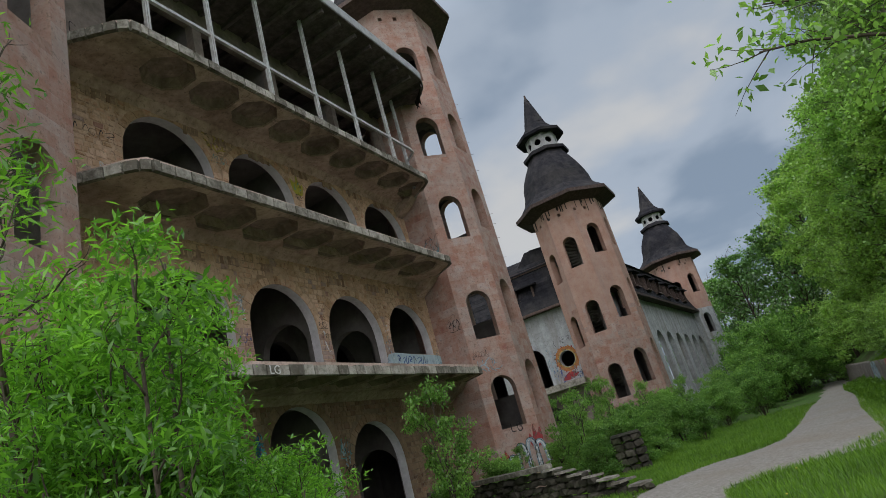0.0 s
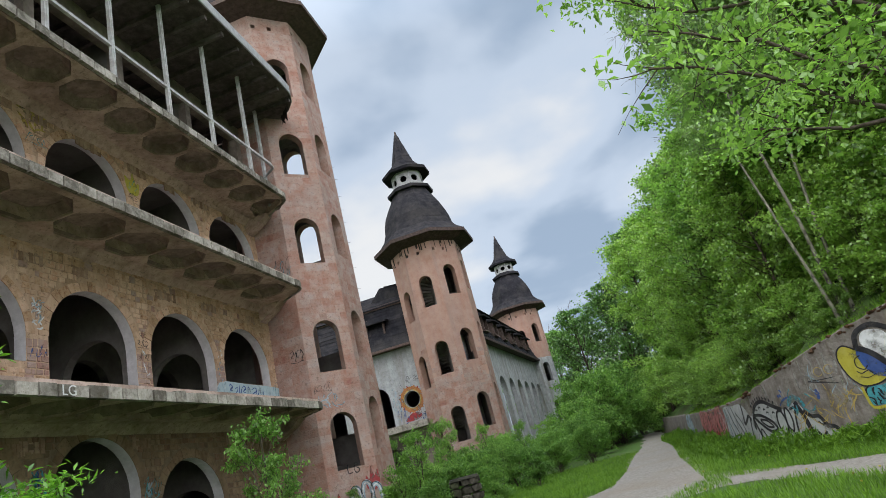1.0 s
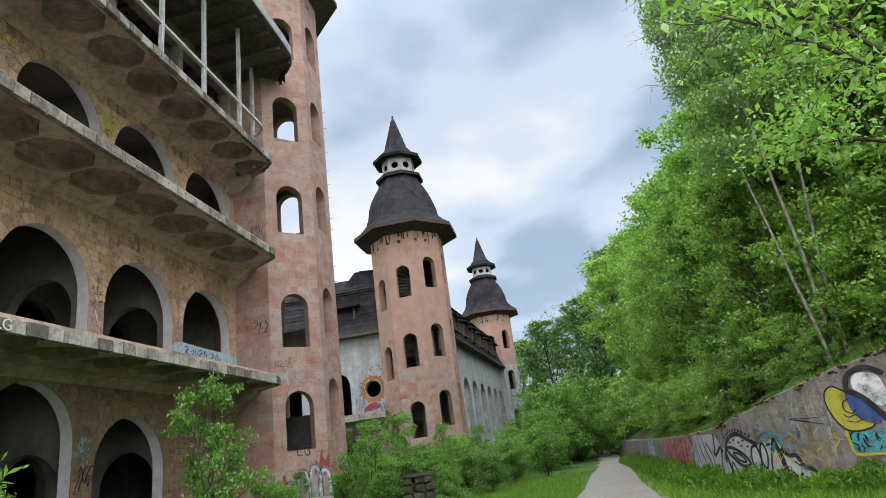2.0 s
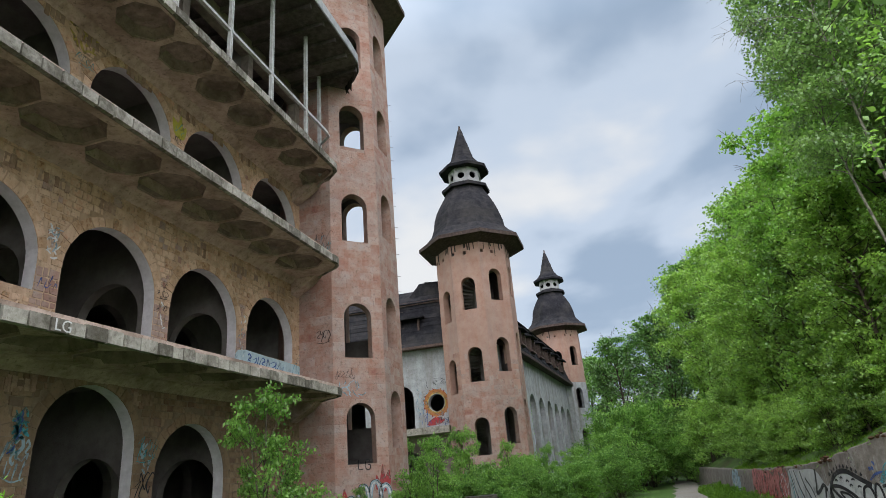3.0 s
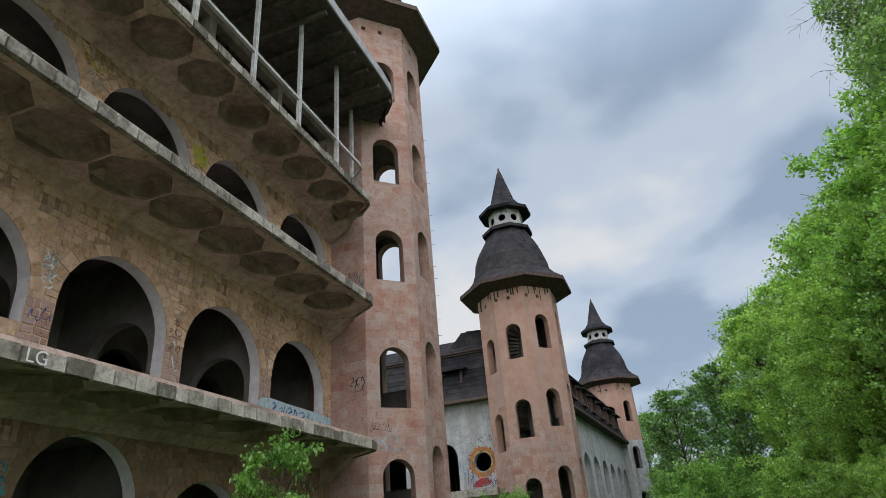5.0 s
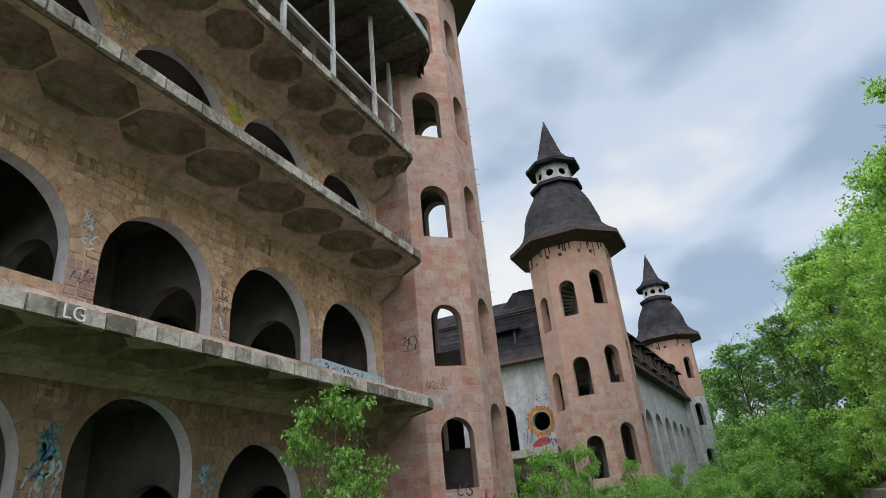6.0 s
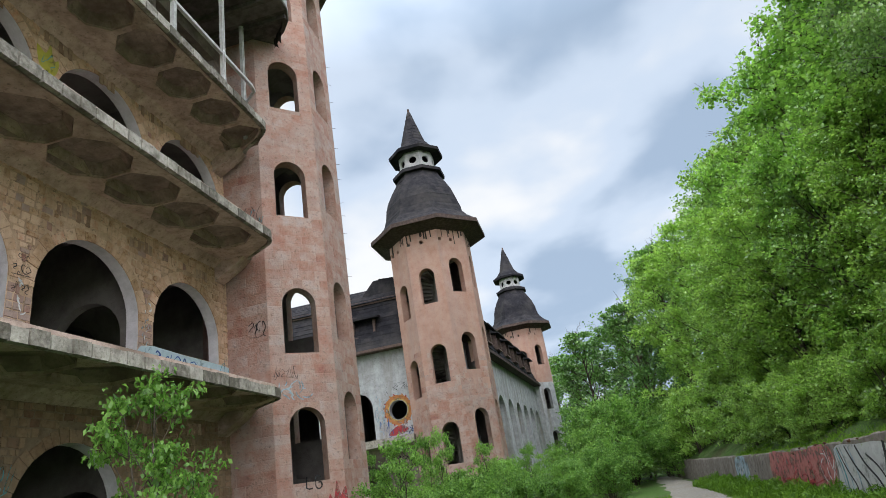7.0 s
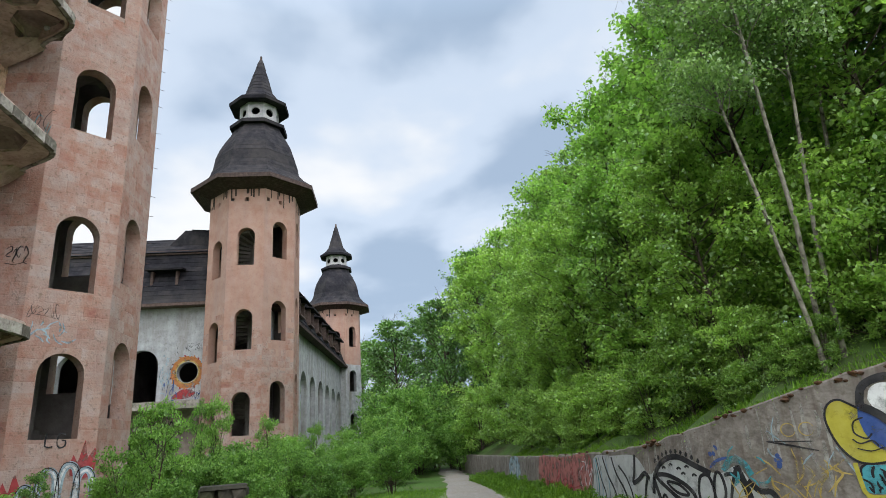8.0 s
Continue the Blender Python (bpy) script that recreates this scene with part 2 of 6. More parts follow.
BANK_WALL = surface("grey_retaining_concrete", [(0.28, (0.118, 0.105, 0.094)), (0.5, (0.195, 0.177, 0.161)), (0.75, (0.299, 0.276, 0.257))], grain=4.5, stain=1.9,
                    stain_colour=(0.091, 0.068, 0.055), stain_mix=0.7, bump=0.4, bump_scale=16, streak=True, speck=0.45)
CAP_STONE = surface("dark_mossy_slab", [(0.3, (0.03, 0.032, 0.024)), (0.7, (0.075, 0.072, 0.06))], grain=5, bump=0.5, speck=0.3)
FIELDSTONE = surface("mossy_fieldstone", [(0.3, (0.033, 0.031, 0.025)), (0.6, (0.072, 0.065, 0.053)), (0.85, (0.130, 0.120, 0.102))], grain=4, stain=1.2,
                     stain_colour=(0.046, 0.058, 0.025), stain_mix=0.7, vary=0.4, bump=0.6, bump_scale=14)
GROUND = surface("grassy_soil", [(0.3, (0.045, 0.09, 0.02)), (0.6, (0.075, 0.15, 0.03)), (0.85, (0.11, 0.18, 0.05))], grain=6, stain=0.5,
                 stain_colour=(0.09, 0.075, 0.045), stain_mix=0.5, bump=0.8, bump_scale=10)
PATH_DIRT = surface("packed_gravel_path", [(0.3, (0.19, 0.17, 0.15)), (0.55, (0.285, 0.265, 0.24)), (0.8, (0.40, 0.385, 0.355))], grain=14, stain=0.45,
                    stain_colour=(0.24, 0.20, 0.16), stain_mix=0.6, bump=0.5, bump_scale=60)
BANK_SOIL = surface("bank_soil", [(0.3, (0.035, 0.065, 0.018)), (0.6, (0.07, 0.13, 0.03)), (0.85, (0.11, 0.14, 0.05))], grain=4, stain=0.7,
                    stain_colour=(0.06, 0.045, 0.03), stain_mix=0.7, bump=0.8, bump_scale=8)
BARK = surface("dark_bark", [(0.3, (0.045, 0.036, 0.028)), (0.7, (0.11, 0.09, 0.07))], grain=10, bump=0.7, bump_scale=30)
BIRCH_BARK = surface("birch_bark", [(0.34, (0.040, 0.036, 0.031)), (0.46, (0.192, 0.180, 0.152)), (0.8, (0.336, 0.320, 0.281))], grain=7, bump=0.3, bump_scale=25)
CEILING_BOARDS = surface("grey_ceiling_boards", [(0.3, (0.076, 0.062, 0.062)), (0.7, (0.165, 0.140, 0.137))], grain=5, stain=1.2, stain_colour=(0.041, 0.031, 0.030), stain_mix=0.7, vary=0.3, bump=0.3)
DARK_WALL = surface("dark_brown_wall", [(0.3, (0.162, 0.133, 0.119)), (0.7, (0.289, 0.241, 0.213))], grain=4, stain=0.8, stain_colour=(0.060, 0.050, 0.045), stain_mix=0.7, bump=0.4)
LEAF = leaf_material("maple_leaf", (0.092, 0.225, 0.020), (0.365, 0.655, 0.095), 0.6)
LEAF_LIGHT = leaf_material("young_leaf", (0.118, 0.255, 0.022), (0.405, 0.665, 0.098), 0.6)
LEAF_BIRCH = leaf_material("birch_leaf", (0.095, 0.205, 0.042), (0.350, 0.570, 0.135), 0.6)
LEAF_FIR = leaf_material("dark_foliage", (0.040, 0.115, 0.016), (0.190, 0.400, 0.060), 0.5)
LEAF_WILLOW = leaf_material("willow_leaf", (0.062, 0.190, 0.010), (0.285, 0.640, 0.048), 0.6, 0.06)
LEAF_SHRUB = leaf_material("shrub_leaf", (0.062, 0.165, 0.022), (0.270, 0.510, 0.085), 0.55, 0.05)
GRASS = leaf_material("grass_blade", (0.050, 0.130, 0.008), (0.190, 0.370, 0.030), 0.4, 0.03)


def paint(name, colour, rough=0.7, wear=0.5):
    """Old spray paint: uneven in tone and flaked off in places, where the wall shows through."""
    lo = tuple(c * 0.75 for c in colour)
    mat = surface(name, [(0.35, lo), (0.65, colour)], grain=6, stain=3.0, stain_colour=tuple(0.55 * c + 0.06 for c in colour), stain_mix=0.6, bump=0.05, rough=rough)
    n, l = mat.node_tree.nodes, mat.node_tree.links
    out, bsdf = n["Material Output"], n["Principled BSDF"]
    geo = n.new("ShaderNodeNewGeometry")
    flake = n.new("ShaderNodeTexNoise")
    flake.inputs["Scale"].default_value, flake.inputs["Detail"].default_value, flake.inputs["Roughness"].default_value = 3.2, 9, 0.72
    l.new(geo.outputs["Position"], flake.inputs["Vector"])
    edge = n.new("ShaderNodeMapRange")
    edge.inputs["From Min"].default_value, edge.inputs["From Max"].default_value = 0.50 - 0.1 * wear, 0.72 - 0.1 * wear
    edge.inputs["To Max"].default_value = 0.95
    l.new(flake.outputs[0], edge.inputs[0])
    clear, mix = n.new("ShaderNodeBsdfTransparent"), n.new("ShaderNodeMixShader")
    l.new(edge.outputs[0], mix.inputs[0]); l.new(bsdf.outputs[0], mix.inputs[1]); l.new(clear.outputs[0], mix.inputs[2])
    l.new(mix.outputs[0], out.inputs[0])
    return mat


INK = paint("black_spray_paint", (0.02, 0.02, 0.024), wear=-0.3)
SILVER = paint("pale_grey_spray_paint", (0.47, 0.49, 0.50), wear=-0.25)
BLUE = paint("blue_spray_paint", (0.04, 0.085, 0.27), wear=0.0)
PALE_BLUE = paint("pale_blue_spray_paint", (0.32, 0.43, 0.50))
TEAL = paint("teal_spray_paint", (0.07, 0.32, 0.38))
YELLOW = paint("yellow_spray_paint", (0.44, 0.40, 0.055), wear=-0.2)
RED = paint("red_spray_paint", (0.34, 0.05, 0.055))
PINK_PAINT = paint("faded_pink_paint", (0.42, 0.16, 0.15))
ORANGE = paint("orange_spray_paint", (0.42, 0.17, 0.055), wear=0.0)
RUST_EARTH = surface("rusty_root_earth", [(0.3, (0.035, 0.022, 0.015)), (0.6, (0.10, 0.052, 0.03)), (0.85, (0.17, 0.09, 0.05))], grain=9, bump=0.8, bump_scale=18)
PALE_RUN = paint("pale_lime_run", (0.36, 0.35, 0.33), wear=0.8)
WHITE = paint("white_spray_paint", (0.70, 0.72, 0.74))
SILL_BLUE = paint("pale_blue_sill_paint", (0.40, 0.52, 0.58), wear=-0.4)
LETTER_WHITE = paint("white_letter_paint", (0.66, 0.66, 0.66), wear=-0.7)
YELLOW_STAIN = paint("yellow_wash_paint", (0.48, 0.36, 0.10))


# ---------------------------------------------------------------- mesh helpers
class Shape:
    """Collects vertices and faces and makes one mesh of them."""

    def __init__(self):
        self.v, self.f, self.k = [], [], []

    def face(self, *pts, mat=0):
        i = len(self.v)
        self.v += [tuple(p) for p in pts]
        self.f.append(tuple(range(i, i + len(pts))))
        self.k.append(mat)

    def box(self, a, b, mat=0, fn=None):
        (x0, y0, z0), (x1, y1, z1) = a, b
        p = [(x0, y0, z0), (x1, y0, z0), (x1, y1, z0), (x0, y1, z0), (x0, y0, z1), (x1, y0, z1), (x1, y1, z1), (x0, y1, z1)]
        if fn:
            p = [fn(*q) for q in p]
        i = len(self.v)
        self.v += [tuple(q) for q in p]
        for f in ((0, 3, 2, 1), (4, 5, 6, 7), (0, 1, 5, 4), (1, 2, 6, 5), (2, 3, 7, 6), (3, 0, 4, 7)):
            self.f.append(tuple(i + j for j in f))
            self.k.append(mat)

    def tube(self, pts, radii, sides=6, mat=0):
        base = len(self.v)
        pts = [Vector(p) for p in pts]
        for j, p in enumerate(pts):
            d = (pts[min(j + 1, len(pts) - 1)] - pts[max(j - 1, 0)]).normalized()
            a = d.orthogonal().normalized() if abs(d.z) > 0.9 else d.cross(Vector((0, 0, 1))).normalized()
            if abs(d.z) > 0.9:
                a = (Vector((1, 0, 0)) - d * d.x).normalized()
            b = d.cross(a)
            for s in range(sides):
                t = 2 * math.pi * s / sides
                self.v.append(tuple(p + (a * math.cos(t) + b * math.sin(t)) * radii[j]))
        for j in range(len(pts) - 1):
            for s in range(sides):
                q = base + j * sides
                self.f.append((q + s, q + (s + 1) % sides, q + sides + (s + 1) % sides, q + sides + s))
                self.k.append(mat)
        self.f.append(tuple(base + s for s in reversed(range(sides)))); self.k.append(mat)
        self.f.append(tuple(base + (len(pts) - 1) * sides + s for s in range(sides))); self.k.append(mat)

    def make(self, name, mats, parent=None, label="", merge=0.0, smooth=False, inverse=None):
        me = bpy.data.meshes.new(name)
        verts = self.v if inverse is None else [tuple(inverse @ Vector(p)) for p in self.v]
        me.from_pydata(verts, [], self.f)
        for m in mats if isinstance(mats, (list, tuple)) else [mats]:
            me.materials.append(m)
        me.polygons.foreach_set("material_index", self.k)
        if smooth:
            me.polygons.foreach_set("use_smooth", [True] * len(self.f))
        if merge:
            bm = bmesh.new()
            bm.from_mesh(me)
            bmesh.ops.remove_doubles(bm, verts=bm.verts, dist=merge)
            bmesh.ops.recalc_face_normals(bm, faces=bm.faces)
            bm.to_mesh(me)
            bm.free()
        me.update()
        ob = new(name, me)
        if parent:
            ob.parent = parent
        if label:
            ob["label"] = label
        return ob


def empty(name, m, label, category, group="", kind=""):
    ob = new(name)
    ob.empty_display_size = 0.3
    ob.matrix_world = m
    return tagged(ob, label, category, group, kind)


def arch_top(op, u):
    """The height of an opening's head at u. op: (u0, u1, sill, spring, kind)."""
    u0, u1, v0, vs, kind = op
    r, c = (u1 - u0) / 2, (u0 + u1) / 2
    x = min(1.0, abs(u - c) / r)
    if kind == "arch":
        return vs + r * math.sqrt(max(0.0, 1 - x * x))
    if kind == "round":
        return vs + r * math.sqrt(max(0.0, 1 - x * x))
    if kind == "oct":
        e = r * 0.41421
        return vs + (r if abs(u - c) <= e else r - (abs(u - c) - e))
    return vs


def arch_foot(op, u):
    u0, u1, v0, vs, kind = op
    if kind in ("round", "oct"):
        return 2 * vs - arch_top(op, u)
    return v0


def opening_range(op, va, vb):
    """The span of u that the opening takes between two heights, or None."""
    u0, u1, v0, vs, kind = op
    r, c = (u1 - u0) / 2, (u0 + u1) / 2
    lo = vs - r if kind in ("round", "oct") else v0
    hi = vs + (r if kind != "rect" else 0)
    if vb <= lo or va >= hi:
        return None
    if kind == "arch" and va > vs:
        h = r * math.sqrt(max(0.0, 1 - ((va - vs) / r) ** 2))
        return (c - h, c + h)
    return (u0, u1)


def panel(sh, U0, U1, V0, V1, thick, openings, place, mats=(0, 0, 0), steps=12, back=True, extra=()):
    """A wall with openings that go through it. place(u, v, w): w runs from the front (0) to the back (thick).
    mats: front, reveal, back."""
    cuts = {U0, U1, *extra}
    for op in openings:
        u0, u1 = op[0], op[1]
        c, r = (u0 + u1) / 2, (u1 - u0) / 2
        if op[4] == "rect":
            cuts |= {u0, u1}
        elif op[4] == "oct":
            cuts |= {u0, u1, c - r * 0.41421, c + r * 0.41421}
        else:
            cuts |= {c - r * math.cos(math.pi * i / steps) for i in range(steps + 1)}
    cuts = sorted(round(c, 5) for c in cuts if U0 - 1e-6 <= c <= U1 + 1e-6)
    cuts = [c for i, c in enumerate(cuts) if i == 0 or c - cuts[i - 1] > 1e-4]
    for a, b in zip(cuts, cuts[1:]):
        m = (a + b) / 2
        here = sorted([op for op in openings if op[0] < m < op[1]], key=lambda o: arch_foot(o, m))
        lo_a = lo_b = V0
        for op in here + [None]:
            if op is None:
                ha = hb = V1
            else:
                ha, hb = arch_foot(op, a), arch_foot(op, b)
            if ha > lo_a + 1e-5 or hb > lo_b + 1e-5:
                sh.face(place(a, lo_a, 0), place(b, lo_b, 0), place(b, hb, 0), place(a, ha, 0), mat=mats[0])
                if back:
                    sh.face(place(a, lo_a, thick), place(a, ha, thick), place(b, hb, thick), place(b, lo_b, thick), mat=mats[2])
            if op is not None:
                ta, tb = arch_top(op, a), arch_top(op, b)
                sh.face(place(a, ha, 0), place(b, hb, 0), place(b, hb, thick), place(a, ha, thick), mat=mats[1])
                sh.face(place(a, ta, 0), place(a, ta, thick), place(b, tb, thick), place(b, tb, 0), mat=mats[1])
                lo_a, lo_b = ta, tb
    for op in openings:
        for u in (op[0], op[1]):
            lo, hi = arch_foot(op, u), arch_top(op, u)
            if hi > lo + 1e-4:
                sh.face(place(u, lo, 0), place(u, hi, 0), place(u, hi, thick), place(u, lo, thick), mat=mats[1])
    for u in (U0, U1):
        sh.face(place(u, V0, 0), place(u, V1, 0), place(u, V1, thick), place(u, V0, thick), mat=mats[2])
    sh.face(place(U0, V1, 0), place(U1, V1, 0), place(U1, V1, thick), place(U0, V1, thick), mat=mats[2])


def courses(rng, U0, U1, V0, V1, openings, heights, lengths, gap=0.012):
    """Rectangles of stones laid in courses round the openings."""
    out = []
    v = V0
    while v < V1 - 0.08:
        h = min(rng.uniform(*heights), V1 - v)
        taken = sorted(r for r in (opening_range(op, v, v + h) for op in openings) if r)
        free, u = [], U0
        for a, b in taken:
            if a - u > 0.06:
                free.append((u, a - 0.01))
            u = max(u, b + 0.01)
        if U1 - u > 0.06:
            free.append((u, U1))
        for a, b in free:
            u = a
            while u < b - 1e-6:
                w = rng.uniform(*lengths)
                if b - (u + w) < lengths[0] * 0.6:
                    w = b - u
                out.append((u + gap / 2, u + w - gap / 2, v + gap / 2, v + h - gap / 2))
                u += w
        v += h
    return out


def stone_mesh(name, mat, seed=0, rough=0.0):
    """A unit stone: a block with slanted sides, one unit each way, standing on its back."""
    sh = Shape()
    e = 0.04
    lo = [(-0.5, -0.5, 0), (0.5, -0.5, 0), (0.5, 0.5, 0), (-0.5, 0.5, 0)]
    hi = [(-0.5 + e, -0.5 + e, 1), (0.5 - e, -0.5 + e, 1), (0.5 - e, 0.5 - e, 1), (-0.5 + e, 0.5 - e, 1)]
    if rough:
        rng = np.random.default_rng(seed)
        for i in range(4):
            dx, dy, dz = rng.uniform(-rough, rough, 3)
            lo[i] = (lo[i][0] + dx, lo[i][1] + dy, 0)
            hi[i] = (hi[i][0] + dx, hi[i][1] + dy, 1 + dz * 2)
    sh.face(*reversed(lo)); sh.face(*hi)
    for i in range(4):
        j = (i + 1) % 4
        sh.face(lo[i], lo[j], hi[j], hi[i])
    me = bpy.data.meshes.new(name)
    me.from_pydata(sh.v, [], sh.f)
    me.materials.append(mat)
    bm = bmesh.new(); bm.from_mesh(me)
    bmesh.ops.remove_doubles(bm, verts=bm.verts, dist=1e-4); bmesh.ops.recalc_face_normals(bm, faces=bm.faces)
    bm.to_mesh(me); bm.free()
    return me


def lay_stones(rects, place, proud, rng, mat, parent, name, me, singles=300, pick=None, rough=0.0):
    """Lays the stones of a wall: those that pick() chooses one by one, the rest as one mesh."""
    rest, count = Shape(), 0
    for (a, b, c, d) in rects:
        p = proud * rng.uniform(0.6, 1.4)
        if count < singles and (pick is None or pick((a + b) / 2, (c + d) / 2)):
            o = Vector(place((a + b) / 2, (c + d) / 2, 0))
            ux = (Vector(place(b, c, 0)) - Vector(place(a, c, 0)))
            uy = (Vector(place(a, d, 0)) - Vector(place(a, c, 0)))
            nz = (Vector(place(a, c, -1)) - Vector(place(a, c, 0))).normalized() * p
            ob = new(name, me[int(rng.integers(len(me)))] if isinstance(me, list) else me)
            ob.parent = parent
            m = Matrix.Identity(4)
            for i, ax in enumerate((ux, uy, nz)):
                for k in range(3):
                    m[k][i] = ax[k]
            m.translation = o
            ob.matrix_basis = m
            count += 1
        else:
            i = len(rest.v)
            e = 0.012
            j = rng.uniform(-rough, rough, 8)
            A, B, C, D = (a + j[0], c + j[1]), (b + j[2], c + j[3]), (b + j[4], d + j[5]), (a + j[6], d + j[7])
            for q in ((*A, 0), (*B, 0), (*C, 0), (*D, 0), (A[0] + e, A[1] + e, -p), (B[0] - e, B[1] + e, -p), (C[0] - e, C[1] - e, -p), (D[0] + e, D[1] - e, -p)):
                rest.v.append(tuple(place(*q)))
            for f in ((4, 5, 6, 7), (0, 1, 5, 4), (1, 2, 6, 5), (2, 3, 7, 6), (3, 0, 4, 7)):
                rest.f.append(tuple(i + j for j in f)); rest.k.append(0)
    if rest.f:
        ob = rest.make("masonry", mat, parent)
        ob["kind"] = "stuff"


def shade_ribbon(sh, pts, width, lift=0.004, mat=0, closed=False):
    """A painted line of even width along points (u, v) in its own plane."""
    n = len(pts)
    P = [Vector((p[0], p[1])) for p in pts]
    L, R = [], []
    for i in range(n):
        a = P[(i - 1) % n] if closed or i > 0 else P[i]
        b = P[(i + 1) % n] if closed or i < n - 1 else P[i]
        d = (b - a).normalized()
        nrm = Vector((-d.y, d.x)) * width / 2
        L.append(P[i] + nrm); R.append(P[i] - nrm)
    return L, R


def spline(pts, k=6, closed=False):
    """Points on a smooth curve through the given ones."""
    out, n = [], len(pts)
    segs = n if closed else n - 1
    for i in range(segs):
        g = lambda j: Vector(pts[j % n]) if closed else Vector(pts[max(0, min(n - 1, j))])
        p0, p1, p2, p3 = g(i - 1), g(i), g(i + 1), g(i + 2)
        for s in range(k):
            t = s / k
            out.append(0.5 * ((2 * p1) + (p2 - p0) * t + (2 * p0 - 5 * p1 + 4 * p2 - p3) * t * t + (3 * p1 - p0 - 3 * p2 + p3) * t ** 3))
    if not closed:
        out.append(Vector(pts[-1]))
    return out


# ---------------------------------------------------------------- ground
def ground_sheet():
    sh = Shape()
    xs = [-1500, -400, -120, -60, -40] + [-28 + 2 * i for i in range(32)] + [45, 70, 120, 400, 1500]
    ys = [-1500, -300, -80, -40] + [-20 + 2 * i for i in range(55)] + [110, 160, 400, 1500]
    rng = np.random.default_rng(3)
    idx = {}
    for i, x in enumerate(xs):
        for j, y in enumerate(ys):
            idx[i, j] = len(sh.v)
            flat = abs(x + 1) < 6 and -10 < y < 50
            sh.v.append((x, y, 0.0 if flat else float(rng.uniform(-0.05, 0.03))))
    for i in range(len(xs) - 1):
        for j in range(len(ys) - 1):
            sh.f.append((idx[i, j], idx[i + 1, j], idx[i + 1, j + 1], idx[i, j + 1])); sh.k.append(0)
    return tagged(sh.make("ground", GROUND), "flat grassy ground overgrown round the ruin", "ground", kind="structure")


ground_sheet()

# the path: a left and a right edge from the camera's feet to the far trees
PATH_LEFT = [(-2.2, -12.0), (-2.3, -3.0), (-3.1, 3.0), (-4.5, 7.5), (-4.7, 10.3), (-4.35, 12.6), (-3.5, 14.5), (-1.8, 16.3), (-1.35, 20.5), (-1.0, 26.0), (-0.35, 33.0), (0.25, 43.0), (0.4, 52.0)]
PATH_RIGHT = [(0.8, -12.0), (0.7, -3.0), (-0.7, 3.0), (-1.9, 7.2), (-2.35, 10.0), (-1.8, 11.0), (-0.6, 11.6), (0.35, 13.2), (0.55, 20.5), (0.85, 26.0), (1.2, 33.0), (1.62, 43.0), (1.7, 52.0)]
BRANCH_A = [(-0.9, 13.8), (0.45, 14.2), (1.9, 12.0), (2.8, 11.1), (4.9, 8.9), (8.0, 5.2)]
BRANCH_B = [(-0.9, 11.4), (0.4, 11.8), (1.4, 10.8), (2.1, 9.2), (4.1, 7.1), (6.6, 3.8)]


def path_sheet(name, left, right, z, label):
    sh = Shape()
    L, R = spline(left, 8), spline(right, 8)
    rng = np.random.default_rng(5)
    rows = []
    for a, b in zip(L, R):
        row = []
        for s in range(9):
            p = a.lerp(b, s / 8)
            e = rng.normal(0, 0.10) if s in (0, 8) else 0
            row.append((p.x + e, p.y + rng.normal(0, 0.03), z + (0 if s in (0, 8) else 0.012 + rng.uniform(-0.008, 0.012))))
        rows.append(row)
    for a, b in zip(rows, rows[1:]):
        for s in range(8):
            sh.face(a[s], a[s + 1], b[s + 1], b[s])
    return tagged(sh.make(name, PATH_DIRT, merge=0.001, smooth=True), label, "path", kind="structure")


path_sheet("path", PATH_LEFT, PATH_RIGHT, 0.02, "pale packed gravel path with worn edges")
path_sheet("path_branch", BRANCH_A, BRANCH_B, 0.012, "narrow trodden dirt path joining the gravel path")

# the retaining wall's foot and head, from the far end to the near end: x, y, head height
WALL_LINE = [(1.75, 46.0, 1.0), (1.8, 38.0, 1.02), (1.85, 29.0, 1.05), (1.83, 24.6, 1.09), (1.88, 20.6, 1.18), (2.0, 17.4, 1.29), (2.28, 15.7, 1.50), (2.78, 14.5, 1.79), (3.55, 13.4, 2.10), (4.9, 12.0, 2.45), (6.8, 9.8, 2.7), (9.5, 6.8, 2.9), (14.0, 3.0, 3.0)]
WALL_PTS = spline([Vector(p) for p in WALL_LINE], 10)
WALL_S = [0.0]
for a, b in zip(WALL_PTS, WALL_PTS[1:]):
    WALL_S.append(WALL_S[-1] + (b - a).xy.length)


def wall_place(s, z, w=0.0):
    """A point on the retaining wall's face: s metres from its far end, at height z, w metres behind the face."""
    i = max(0, min(len(WALL_S) - 2, int(np.searchsorted(WALL_S, s)) - 1))
    t = (s - WALL_S[i]) / (WALL_S[i + 1] - WALL_S[i])
    p = WALL_PTS[i].lerp(WALL_PTS[i + 1], t)
    d = (WALL_PTS[i + 1] - WALL_PTS[i]).xy.normalized()
    n = Vector((-d.y, d.x))
    return Vector((p.x + n.x * w, p.y + n.y * w, z))


def wall_head(s):
    i = max(0, min(len(WALL_S) - 2, int(np.searchsorted(WALL_S, s)) - 1))
    t = (s - WALL_S[i]) / (WALL_S[i + 1] - WALL_S[i])
    return WALL_PTS[i].lerp(WALL_PTS[i + 1], t).z


def wall_s_at(y):
    best = min(range(len(WALL_PTS)), key=lambda i: abs(WALL_PTS[i].y - y))
    return WALL_S[best]


